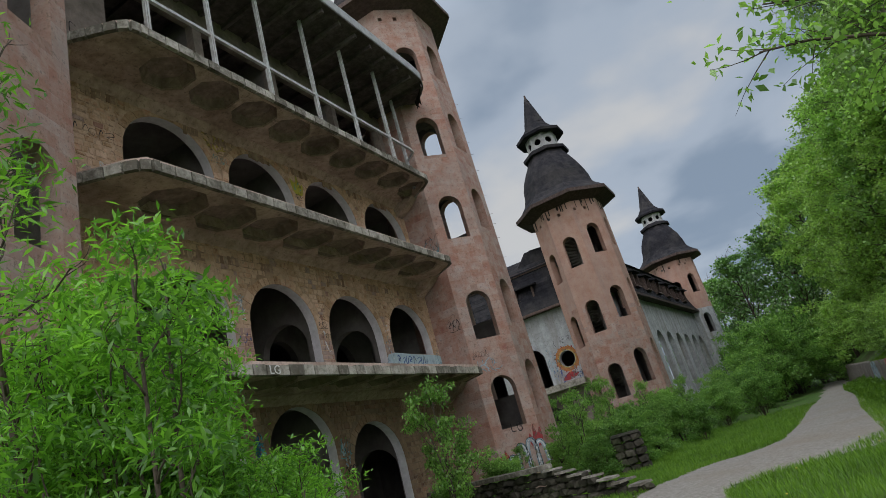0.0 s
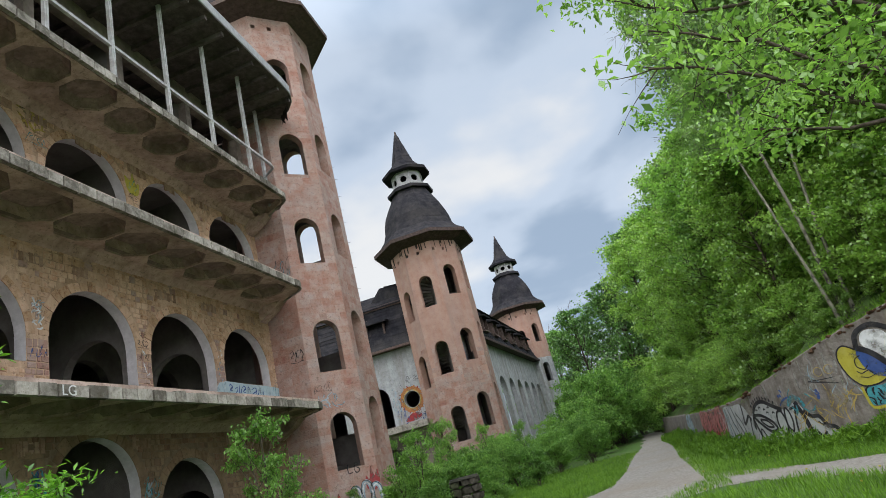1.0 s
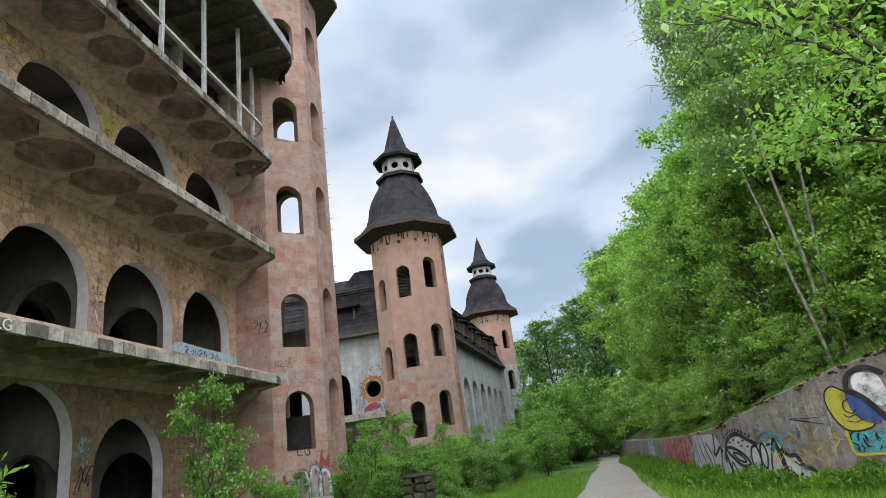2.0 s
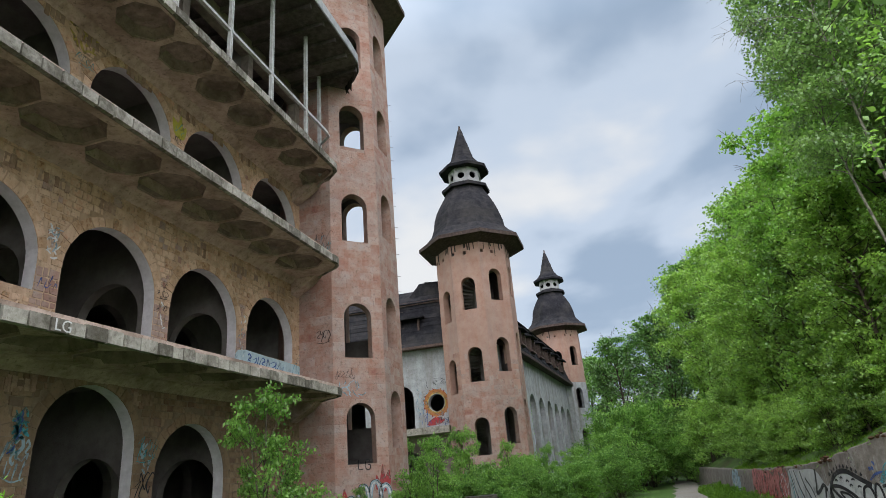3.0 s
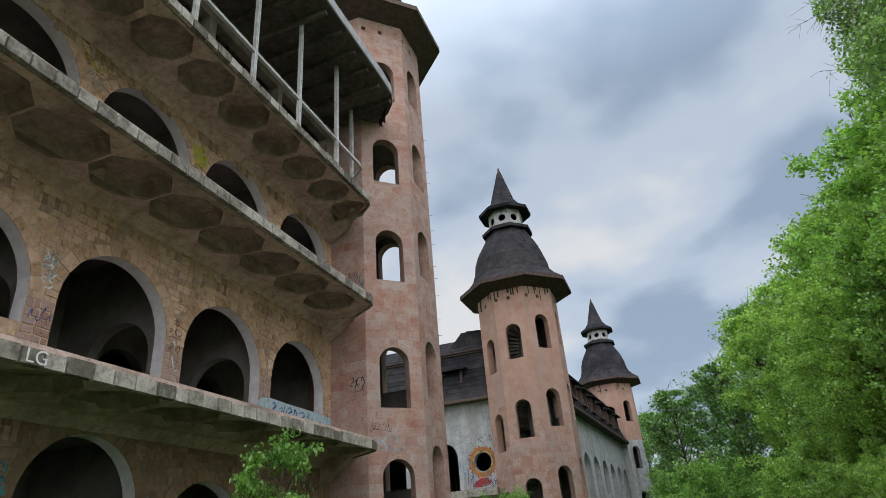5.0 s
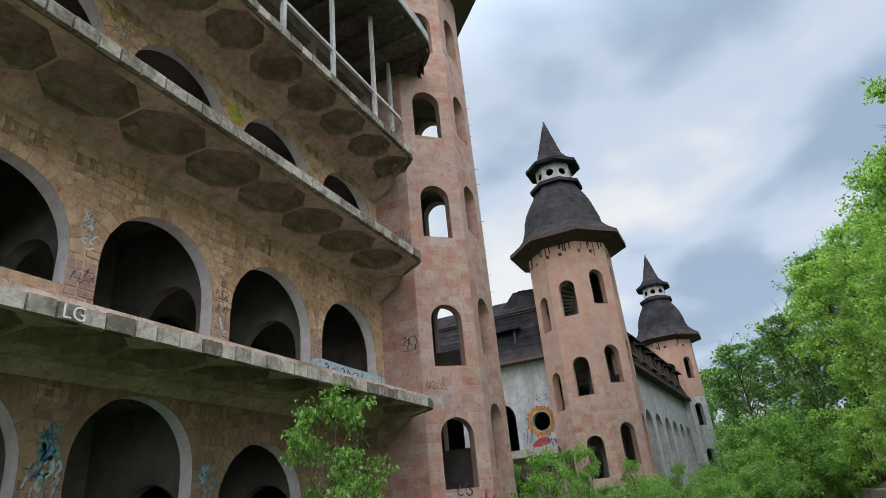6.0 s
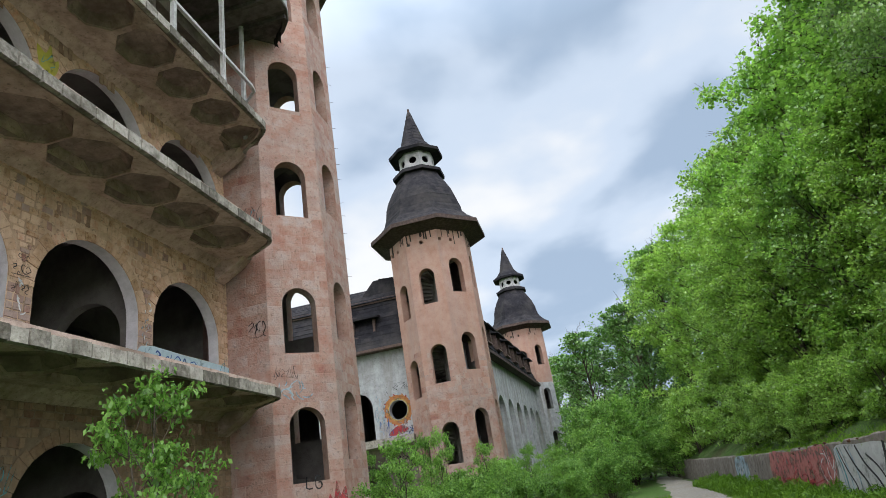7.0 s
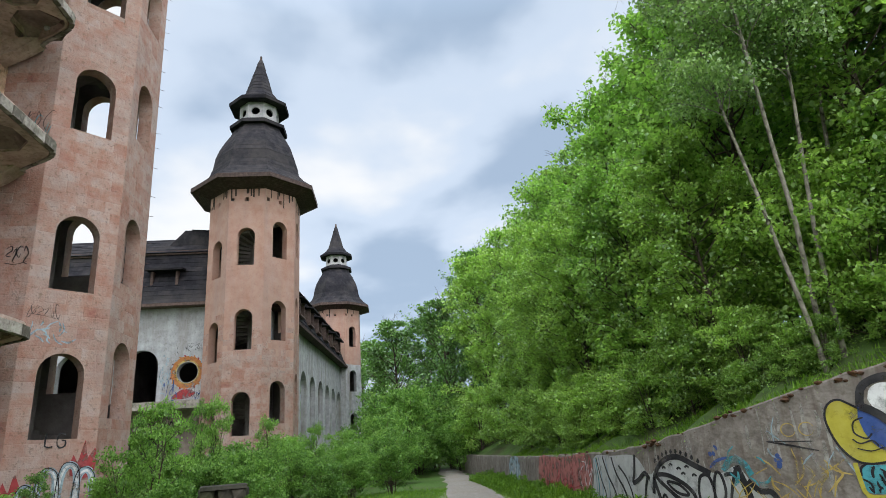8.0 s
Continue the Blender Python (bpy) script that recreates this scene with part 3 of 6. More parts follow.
def retaining_wall():
    sh = Shape()
    rng = np.random.default_rng(8)
    n = int(WALL_S[-1] / 0.22)
    prev = None
    for i in range(n + 1):
        s = WALL_S[-1] * i / n
        h = wall_head(s) + float(rng.normal(0, 0.012)) - (0.09 * rng.random() if rng.random() < 0.18 else 0)
        lean = 0.06
        ring = [wall_place(s, -0.2), wall_place(s, h * 0.35, lean * 0.35), wall_place(s, h * 0.7, lean * 0.7), wall_place(s, h - 0.025, lean), wall_place(s, h, lean + 0.03), wall_place(s, h, 0.34), wall_place(s, -0.2, 0.34)]
        if prev:
            for k in range(len(ring) - 1):
                sh.face(prev[k], ring[k], ring[k + 1], prev[k + 1])
        prev = ring
    return tagged(sh.make("retaining_wall", BANK_WALL, merge=0.001), "stained grey concrete retaining wall with a crumbling top edge", "wall", kind="structure")


retaining_wall()


def earth_clods():
    """Roots and rusty earth that have slumped over the wall's broken edge."""
    rng = np.random.default_rng(18)
    sh = Shape()
    spots = rng.uniform(0.60, 0.80, 14)
    for i in range(110):
        s = WALL_S[-1] * (spots[i % 14] if i % 3 else rng.uniform(0.5, 0.82)) + rng.normal(0, 0.12)
        size = rng.uniform(0.012, 0.045)
        c = wall_place(s, wall_head(s) - rng.uniform(-0.02, 0.10), rng.uniform(0.02, 0.1))
        base = len(sh.v)
        rings = ((0.0, 1.0), (0.8, 0.5), (1.0, -0.1), (0.55, -0.9), (0.0, -1.3))
        for r, z in rings:
            for k in range(6):
                a = k * 1.047 + rng.uniform(-0.3, 0.3)
                q = size * r * rng.uniform(0.7, 1.3)
                sh.v.append((c.x + q * math.cos(a) * 1.5, c.y + q * math.sin(a) * 1.5, c.z + size * 0.8 * z * rng.uniform(0.8, 1.2)))
        for j in range(len(rings) - 1):
            for k in range(6):
                q = base + 6 * j
                sh.f.append((q + k, q + (k + 1) % 6, q + 6 + (k + 1) % 6, q + 6 + k)); sh.k.append(0)
    return tagged(sh.make("earth_clods", RUST_EARTH), "rusty brown earth and roots slumping over the wall top", "earth", kind="stuff")


earth_clods()


def bank_sheet():
    """The wooded slope behind the retaining wall."""
    sh = Shape()
    n, m = 90, 16
    rng = np.random.default_rng(4)
    grid = []
    for i in range(n + 1):
        s = WALL_S[-1] * i / n
        row = []
        for j in range(m + 1):
            w = 0.30 + 46 * (j / m) ** 1.8
            p = wall_place(s, 0, w)
            d = w - 0.30
            z = wall_head(s) - 0.10 + 0.12 * math.exp(-((d - 0.8) / 0.6) ** 2) + (7.5 * (1 - math.exp(-d / 14)))
            row.append((p.x, p.y, z + (0 if j < 1 else float(rng.normal(0, 0.07)))))
        grid.append(row)
    for i in range(n):
        for j in range(m):
            sh.face(grid[i][j], grid[i + 1][j], grid[i + 1][j + 1], grid[i][j + 1])
    return tagged(sh.make("bank", BANK_SOIL, merge=0.001, smooth=True), "steep grassy bank rising behind the retaining wall", "bank", kind="structure")


bank_sheet()


def bank_z(x, y):
    """Rough height of the bank at a place right of the wall."""
    best = min(range(len(WALL_PTS)), key=lambda i: (WALL_PTS[i].x - x) ** 2 + (WALL_PTS[i].y - y) ** 2)
    p = WALL_PTS[best]
    d = max(0.0, math.hypot(p.x - x, p.y - y) - 0.3)
    return p.z - 0.15 + 7.5 * (1 - math.exp(-d / 14))


# ---------------------------------------------------------------- towers
OCT = [radians(22.5 + 45 * k) for k in range(8)]


def oct_ring(r, z):
    return [(r * math.cos(a), r * math.sin(a), z) for a in OCT]


def lathe(sh, profile, mat=0):
    for (r0, z0), (r1, z1) in zip(profile, profile[1:]):
        A, B = oct_ring(r0, z0), oct_ring(r1, z1)
        for k in range(8):
            j = (k + 1) % 8
            sh.face(A[k], A[j], B[j], B[k], mat=mat)


def shingle_lathe(sh, profile, rng, course=0.32, lap=0.008):
    """Lapped courses of shingle on an eight-sided roof."""
    for (r0, z0), (r1, z1) in zip(profile, profile[1:]):
        n = max(1, round(math.hypot(r1 - r0, z1 - z0) / course))
        for i in range(n):
            a, b = i / n, (i + 1) / n
            ra, za, rb, zb = r0 + (r1 - r0) * a, z0 + (z1 - z0) * a, r0 + (r1 - r0) * b, z0 + (z1 - z0) * b
            lip = lap * rng.uniform(0.6, 1.5)
            A, B, C = oct_ring(ra + lip, za), oct_ring(rb, zb), oct_ring(ra, za)
            for k in range(8):
                j = (k + 1) % 8
                q = len(sh.v)
                sh.v += [C[k], C[j], A[j], A[k], B[j], B[k]]
                sh.f += [(q, q + 1, q + 2, q + 3), (q + 3, q + 2, q + 4, q + 5)]
                sh.k += [0, 0]


def face_place(ap, k):
    a = radians(45 * k)
    n, t = (math.cos(a), math.sin(a)), (-math.sin(a), math.cos(a))
    return lambda u, v, w: (n[0] * (ap - w) + t[0] * u, n[1] * (ap - w) + t[1] * u, v)


BLOCK_MESH = stone_mesh("block", PINK_BLOCK)


def tower(name, x, y, top, half, sills, first, closed, laid, width, tall, label, split=0.0, singles=0, seed=1, stair=True, skin=(PINK, WHITE_WALL), fade=0.0, runs=0, turn=0.0):
    """An eight-sided tower with a spiral of arched windows, a domed shingle roof, a lantern and a spire.
    first: the face on which the sills stand as given; each face counter-clockwise lies 0.47 m higher."""
    rng = np.random.default_rng(seed)
    root = empty(name, pose(x, y, 0, 0, 0, turn), label, "tower", "towers of the ruined castle")
    ap = half / math.tan(radians(22.5))
    R = half / math.sin(radians(22.5))
    sh = Shape()
    face_ops = {}
    for k in range(-4, 4):
        ops = []
        if k not in closed:
            for s in sills:
                z = s + 0.47 * (k - first)
                if z > 0.2 and z + tall < top - 0.9:
                    ops.append((-width / 2, width / 2, z, z + tall - width / 2, "arch"))
        for u in (-0.02, -0.74):
            ops.append((u - 0.09, u + 0.09, top - 0.66, top - 0.47, "rect"))
        face_ops[k] = ops
        pl = face_place(ap, k)
        if split:
            low = [o for o in ops if o[3] < split]
            panel(sh, -half, half, -0.3, split, 0.38, low, pl, (1, 1, 2))
            panel(sh, -half, half, split, top, 0.38, [o for o in ops if o[3] >= split], pl, (0, 0, 2))
        else:
            panel(sh, -half, half, -0.3, top, 0.38, ops, pl, (0, 0, 2))
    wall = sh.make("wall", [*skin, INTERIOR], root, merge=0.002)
    # roof
    zt = top
    sh = Shape()
    prof = []
    for i in range(7):
        for p, d in ((i / 7, 0.0), ((i + 0.93) / 7, 0.0), ((i + 0.94) / 7, 0.022), ((i + 0.99) / 7, 0.022)):
            prof.append((R * (0.98 + 0.44 * p), zt - 0.02 + 0.29 * p + d))
    prof += [(R * 1.42, zt + 0.25), (R * 1.435, zt + 0.25), (R * 1.435, zt + 0.48), (R * 1.40, zt + 0.50)]
    lathe(sh, prof)
    sh.make("eave", EAVE_WOOD, root, "dark boarded eave", merge=0.001)
    f = R / 2.35
    sh = Shape()
    shingle_lathe(sh, [(3.31 * f, zt + 0.49), (2.85 * f, zt + 0.86), (2.50 * f, zt + 1.28), (2.33 * f, zt + 1.75), (2.24 * f, zt + 2.35), (2.06 * f, zt + 2.9), (1.78 * f, zt + 3.45), (1.48 * f, zt + 3.95), (1.28 * f, zt + 4.4)], rng)
    sh.make("dome", SHINGLE, root, "dark shingled bell-shaped dome", merge=0.0008)
    sh = Shape()
    lathe(sh, [(1.22 * f, zt + 4.38), (1.58 * f, zt + 4.34), (1.60 * f, zt + 4.52), (1.12 * f, zt + 4.80)])
    sh.make("brim", SHINGLE, root)
    sh = Shape()
    la = 1.08 * f * math.cos(radians(22.5))
    lh = 1.08 * f * math.sin(radians(22.5))
    for k in range(-4, 4):
        panel(sh, -lh, lh, zt + 4.72, zt + 5.82, 0.09, [(-0.23, 0.23, 0, zt + 5.24, "round")], face_place(la, k), (0, 0, 1))
    sh.make("lantern", [GREY_LANTERN, DARK_WOOD], root, "grey lantern with round openings", merge=0.001)
    sh = Shape()
    lathe(sh, [(1.05 * f, zt + 5.80), (1.66 * f, zt + 5.74), (1.68 * f, zt + 5.92)])
    shingle_lathe(sh, [(1.67 * f, zt + 5.92), (1.15 * f, zt + 6.28), (0.84 * f, zt + 6.72)], rng, 0.26, 0.014)
    sh.make("lantern_roof", SHINGLE, root, merge=0.0008)
    sh = Shape()
    shingle_lathe(sh, [(0.83 * f, zt + 6.66), (0.62 * f, zt + 7.4), (0.12, zt + 9.15)], rng, 0.3, 0.012)
    sh.make("spire", SHINGLE, root, "pointed shingled spire", merge=0.0008)
    sh = Shape()
    sh.tube([(0, 0, zt + 9.05), (0, 0, zt + 9.2), (0, 0, zt + 9.24), (0, 0, zt + 9.46)], [0.10, 0.10, 0.075, 0.06], 8)
    sh.make("finial", EAVE_WOOD, root)
    if stair:
        sh = Shape()
        sh.tube([(0, 0, -0.2), (0, 0, top * 0.5), (0, 0, top - 0.2)], [0.26, 0.26, 0.26], 10)
        sh.make("newel", INTERIOR, root)
        sh = Shape()
        z0 = sills[0] + 0.47 * (-1 - first) - 1.15
        for i in range(int((top - 1.5) / 0.157)):
            a = radians(-45 + 15 * i)
            z = z0 + 0.157 * i
            if z < 0 or z > top - 1.4:
                continue
            c, s, c2, s2 = math.cos(a), math.sin(a), math.cos(a + radians(15.2)), math.sin(a + radians(15.2))
            ro = ap - 0.45
            lo = [(0.2 * c, 0.2 * s), (ro * c, ro * s), (ro * c2, ro * s2), (0.2 * c2, 0.2 * s2)]
            b = [(*p, z - 0.14) for p in lo]
            t = [(*p, z) for p in lo]
            sh.face(*reversed(b)); sh.face(*t)
            for j in range(4):
                sh.face(b[j], b[(j + 1) % 4], t[(j + 1) % 4], t[j])
        sh.make("spiral_stair", INTERIOR, root)
    for k in laid:
        rects = courses(rng, -half, half, 0.0, top - 0.75, [o for o in face_ops[k] if o[4] == "arch"], (0.24, 0.32), (0.24, 0.60), 0.004)
        if fade:
            # the render has come off low down and bares the blocks
            rects = [r for r in rects if rng.random() < (fade + 1.6 - r[2]) / 3.2]
        share = singles if k in (-1, 0) else 0
        lay_stones(rects, face_place(ap, k), 0.003, rng, PINK_BLOCK, wall, "block", BLOCK_MESH, share, lambda u, v: 1.0 < v < 14.0)
    for i in range(runs):
        k, u = -4 + i % 8, rng.uniform(-0.9, 0.9) * half
        pl, w, h = face_place(ap, k), rng.uniform(0.015, 0.05), rng.uniform(0.15, 0.5) * (1.7 if rng.random() < 0.2 else 1)
        sh = Shape()
        sh.box((u - w, top - 0.02 - h, 0.01), (u + w, top, -0.006), 0, lambda x, y, z: pl(x + w * 0.5 * (top - y), y, z))
        sh.make("tar_run", DARK_WOOD, wall)
    return root


tower("castle_tower", -11.71, 21.73, 21.96, 0.93, [2.29, 5.73, 10.0, 13.93, 17.8], -1, (-2, -3), (-2, -1, 0), 1.0, 1.93,
      "tall salmon block tower with spiral arched windows and shingled dome", singles=150, seed=11)
tower("castle_tower", -11.71, 2.64, 21.96, 0.93, [2.29, 5.73, 10.0, 13.93, 17.8], -1, (2, 3, -4), (-1, 0, 1), 1.0, 1.93,
      "tall salmon block tower at the overgrown end of the wing", seed=12, stair=False, turn=22.5)
tower("castle_tower", -9.36, 36.6, 14.72, 0.90, [2.62, 6.5, 10.66], -2, (2, 3), (-3, -2, -1, 0), 0.84, 1.95,
      "salmon plastered tower with dark bell-shaped roof and lantern", seed=13, split=5.53, skin=(PEACH, PINK), fade=6.8, runs=64)
tower("castle_tower", -7.45, 65.0, 14.72, 0.90, [2.62, 6.5, 10.66], -2, (2, 3, -4, -3, 1), (), 0.84, 1.95,
      "far salmon tower with whitewashed base and dark domed roof", split=9.45, seed=14, stair=False, skin=(PEACH, WHITE_WALL), runs=24)

# ---------------------------------------------------------------- arcaded wing with balconies
WING_Y = 12.0
wing = empty("castle_wing", Matrix.Translation((-12.05, WING_Y, 0)), "ruined four-storey arcaded stone wing with three concrete balconies", "castle")


def wing_place(u, v, w):
    return (-w, u - WING_Y, v)


BAYS = [(6.8, 9.40), (9.95, 12.56), (13.1, 15.88), (16.38, 19.04)]
UPPER = [(6.8, 9.48), (10.0, 12.66), (13.15, 15.92), (16.42, 19.2)]
WING_OPS = []
for i, (a, b) in enumerate(BAYS):
    r = (b - a) / 2
    sill = 5.62 if i in (0, 3) else 4.56
    WING_OPS.append((a, b, sill, 7.52 - r, "arch"))
    c, d = UPPER[i]
    WING_OPS.append((c, d, 8.86, 11.80 - (d - c) / 2, "arch"))
    WING_OPS.append((a - 0.12, b + 0.12, 12.45, 15.9, "rect"))
for a, b, t in ((6.7, 9.2, 4.02), (9.9, 12.35, 4.02), (13.0, 15.55, 3.42)):
    WING_OPS.append((a, b, 0.25, t - (b - a) / 2, "arch"))

sh = Shape()
# the lowest panel's mortar colour includes the shade under the balcony
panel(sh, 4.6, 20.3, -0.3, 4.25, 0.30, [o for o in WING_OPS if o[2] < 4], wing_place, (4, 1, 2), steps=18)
panel(sh, 4.6, 20.3, 4.25, 12.2, 0.30, [o for o in WING_OPS if 4 < o[2] < 12], wing_place, (0, 1, 2), steps=18)
# the top storey is darker than the storeys below it
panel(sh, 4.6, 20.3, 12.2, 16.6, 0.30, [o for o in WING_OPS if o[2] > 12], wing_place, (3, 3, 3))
wing_wall = sh.make("wall", [RUBBLE_MORTAR, REVEAL, INTERIOR, DARK_WALL, SHADED_GROUND_MORTAR], wing, merge=0.002)

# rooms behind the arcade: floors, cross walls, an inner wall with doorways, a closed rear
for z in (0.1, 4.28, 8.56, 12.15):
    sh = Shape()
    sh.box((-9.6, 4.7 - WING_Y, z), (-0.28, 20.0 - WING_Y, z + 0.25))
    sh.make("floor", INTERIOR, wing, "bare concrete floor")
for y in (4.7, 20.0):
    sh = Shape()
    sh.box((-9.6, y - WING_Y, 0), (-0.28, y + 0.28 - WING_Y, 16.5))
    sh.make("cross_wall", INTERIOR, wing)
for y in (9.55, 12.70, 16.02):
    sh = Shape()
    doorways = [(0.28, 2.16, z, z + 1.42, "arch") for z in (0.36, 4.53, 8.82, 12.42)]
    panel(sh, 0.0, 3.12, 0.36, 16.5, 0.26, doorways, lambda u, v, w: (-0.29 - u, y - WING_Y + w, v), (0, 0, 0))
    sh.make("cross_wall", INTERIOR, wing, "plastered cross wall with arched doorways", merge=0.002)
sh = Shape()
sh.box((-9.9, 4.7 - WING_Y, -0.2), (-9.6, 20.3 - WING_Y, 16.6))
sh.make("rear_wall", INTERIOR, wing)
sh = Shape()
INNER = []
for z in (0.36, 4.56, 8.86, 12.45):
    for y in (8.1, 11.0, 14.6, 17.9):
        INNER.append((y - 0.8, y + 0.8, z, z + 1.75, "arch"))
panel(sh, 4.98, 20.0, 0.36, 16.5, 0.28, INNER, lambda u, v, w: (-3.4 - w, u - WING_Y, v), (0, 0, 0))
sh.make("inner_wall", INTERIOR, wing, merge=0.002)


def smooth01(t):
    t = max(0.0, min(1.0, t))
    return t * t * (3 - 2 * t)


def edge_x(y):
    """How far a balcony stands out from the wall: straight, with an S-curve at each end."""
    return 2.05 - 1.5 * smooth01((5.9 - y) / 1.1) - 1.3 * smooth01((y - 18.25) / 1.15)


EDGE_BLOCK = stone_mesh("edge_block", CONCRETE)


def balcony(zb, coffer, first, pitch, mid, seed):
    rng = np.random.default_rng(seed)
    sh = Shape()
    y0, y1 = 4.85, 19.42
    ops = [(y - coffer, y + coffer, 0, mid, "oct") for y in np.arange(first, 18.5, pitch)]

    def under(u, v, w):
        return (v * edge_x(u) / 2.05 + (-0.02 if v <= 0 else 0), u - WING_Y, zb + w)

    panel(sh, y0, y1, 0.0, 2.0, 0.27, ops, under, (0, 0, 0), back=False, extra=[y0 + 0.12 * i for i in range(12)] + [y1 - 0.1 * i for i in range(14)])
    ys = np.linspace(y0, y1, 60)
    for a, b in zip(ys, ys[1:]):
        for z, flip in ((zb + 0.27, 1), (zb + 0.31, 0)):
            q = [(-0.02, a - WING_Y, z), (edge_x(a), a - WING_Y, z), (edge_x(b), b - WING_Y, z), (-0.02, b - WING_Y, z)]
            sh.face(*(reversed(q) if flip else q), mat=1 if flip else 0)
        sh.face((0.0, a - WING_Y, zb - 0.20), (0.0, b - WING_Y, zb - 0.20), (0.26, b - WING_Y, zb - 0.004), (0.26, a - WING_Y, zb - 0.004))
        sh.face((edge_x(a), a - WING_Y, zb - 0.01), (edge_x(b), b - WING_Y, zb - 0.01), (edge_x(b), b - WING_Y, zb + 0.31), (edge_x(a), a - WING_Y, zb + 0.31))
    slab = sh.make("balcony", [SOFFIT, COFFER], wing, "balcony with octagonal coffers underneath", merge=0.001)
    # a slanting inner rim in each coffer
    for o in ops:
        c, r, r2 = (o[0] + o[1]) / 2, coffer * 1.06, coffer * 0.80
        rim = Shape()
        for k in range(8):
            j = (k + 1) % 8
            a, b = OCT[k], OCT[j]
            f = edge_x(c) / 2.05
            pt = lambda q, ang, z: ((mid + q * math.sin(ang)) * f, c + q * math.cos(ang) - WING_Y, z)
            lo, hi = zb + 0.05, zb + 0.262
            rim.face(pt(r, a, lo), pt(r, b, lo), pt(r2, b, hi), pt(r2, a, hi))
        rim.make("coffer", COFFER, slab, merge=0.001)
    # a scrolled console carries each end
    for yc in (5.05, 19.12):
        sc = Shape()
        prof = []
        X = edge_x(yc)
        for i in range(15):
            t = i / 14
            prof.append((X * (1 - t) + 0.02, zb + 0.02 - 0.58 * smooth01(t * 1.1) - 0.07 * math.sin(2 * math.pi * t)))
        for w0, w1 in ((yc - 0.22, yc + 0.22),):
            for (xa, za), (xb, zb2) in zip(prof, prof[1:]):
                sc.face((xa, w0 - WING_Y, za), (xa, w1 - WING_Y, za), (xb, w1 - WING_Y, zb2), (xb, w0 - WING_Y, zb2))
                for w in (w0, w1):
                    sc.face((xa, w - WING_Y, za), (xb, w - WING_Y, zb2), (xb, w - WING_Y, zb + 0.03), (xa, w - WING_Y, zb + 0.03))
        sc.make("console", SOFFIT, slab, merge=0.001)
    # the edge is a row of upright blocks
    y = y0
    while y < y1 - 0.1:
        w = rng.uniform(0.30, 0.46) if 6.0 < y < 18.1 else rng.uniform(0.14, 0.2)
        b = min(y + w, y1)
        pa, pb = Vector((edge_x(y), y, 0)), Vector((edge_x(b), b, 0))
        d = (pb - pa)
        nrm = Vector((d.y, -d.x, 0)).normalized()
        c = (pa + pb) / 2
        h = 0.25 * rng.uniform(0.92, 1.05)
        ob = new("edge_block", EDGE_BLOCK)
        ob.parent = slab
        m = Matrix.Identity(4)
        ax = (d * 0.985, Vector((0, 0, h)), nrm * (0.10 * rng.uniform(0.9, 1.1)))
        for i in range(3):
            for k in range(3):
                m[k][i] = ax[i][k]
        m.translation = (c.x + nrm.x * -0.01, c.y - WING_Y, zb - 0.02 + h / 2)
        ob.matrix_basis = m
        y = b
    return slab


balcony(4.27, 0.725, 7.33, 1.49, 1.27, 21)
balcony(8.52, 0.715, 7.14, 1.48, 1.10, 22)
balcony(12.06, 0.62, 7.28, 1.40, 1.30, 23)

# the open frame of posts and rails on the top balcony
for i in range(7):
    y = (18.82, 16.62, 14.5, 12.45, 10.35, 8.35, 6.42)[i]
    sh = Shape()
    x = edge_x(y) - 0.2
    sh.box((x - 0.05, y - 0.055 - WING_Y, 12.25), (x + 0.05, y + 0.055 - WING_Y, 16.55))
    sh.box((x + 0.05, y - 0.02 - WING_Y, 12.25), (x + 0.075, y + 0.02 - WING_Y, 16.55))
    sh.make("post", STEEL, wing)
sh = Shape()
turns = [6.1, 18.1, 18.4, 18.65, 18.85]
for a, b in zip(turns, turns[1:]):
    xa, xb = edge_x(a) - 0.2, edge_x(b) - 0.2
    sh.box((-0.045, a - WING_Y, 13.48), (0.045, b - WING_Y, 13.57), 0, lambda x, y, z, xa=xa, xb=xb, a=a, b=b: (x + xa + (xb - xa) * (y + WING_Y - a) / (b - a), y, z))
sh.make("rail", STEEL, wing)

# flat-pitched roof with a wide dark soffit and a pale fascia
sh = Shape()
ys = [4.6, 5.2, 6.0, 18.0, 18.7, 19.2, 19.6, 20.0]
xs = [1.6, 2.5, 2.95, 2.95, 2.9, 2.7, 2.35, 1.8]
for (a, b), (p, q) in zip(zip(ys, ys[1:]), zip(xs, xs[1:])):
    a, b = a - WING_Y, b - WING_Y
    sh.face((p, a, 16.56), (-9.9, a, 16.56), (-9.9, b, 16.56), (q, b, 16.56))
    sh.face((p, a, 16.95), (q, b, 16.95), (-4.0, b, 17.9), (-4.0, a, 17.9))
    sh.face((-4.0, a, 17.9), (-4.0, b, 17.9), (-9.9, b, 16.95), (-9.9, a, 16.95))
    sh.face((p, a, 16.56), (q, b, 16.56), (q, b, 16.95), (p, a, 16.95))
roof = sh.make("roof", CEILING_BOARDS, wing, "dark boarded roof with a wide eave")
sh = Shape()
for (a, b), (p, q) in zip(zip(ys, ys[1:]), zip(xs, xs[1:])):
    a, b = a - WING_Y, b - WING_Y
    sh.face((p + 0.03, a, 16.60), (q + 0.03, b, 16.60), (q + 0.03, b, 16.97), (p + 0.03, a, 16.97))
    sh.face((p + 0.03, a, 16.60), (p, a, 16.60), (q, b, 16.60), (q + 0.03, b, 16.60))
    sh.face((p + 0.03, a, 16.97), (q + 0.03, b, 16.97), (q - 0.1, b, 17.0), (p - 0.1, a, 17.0))
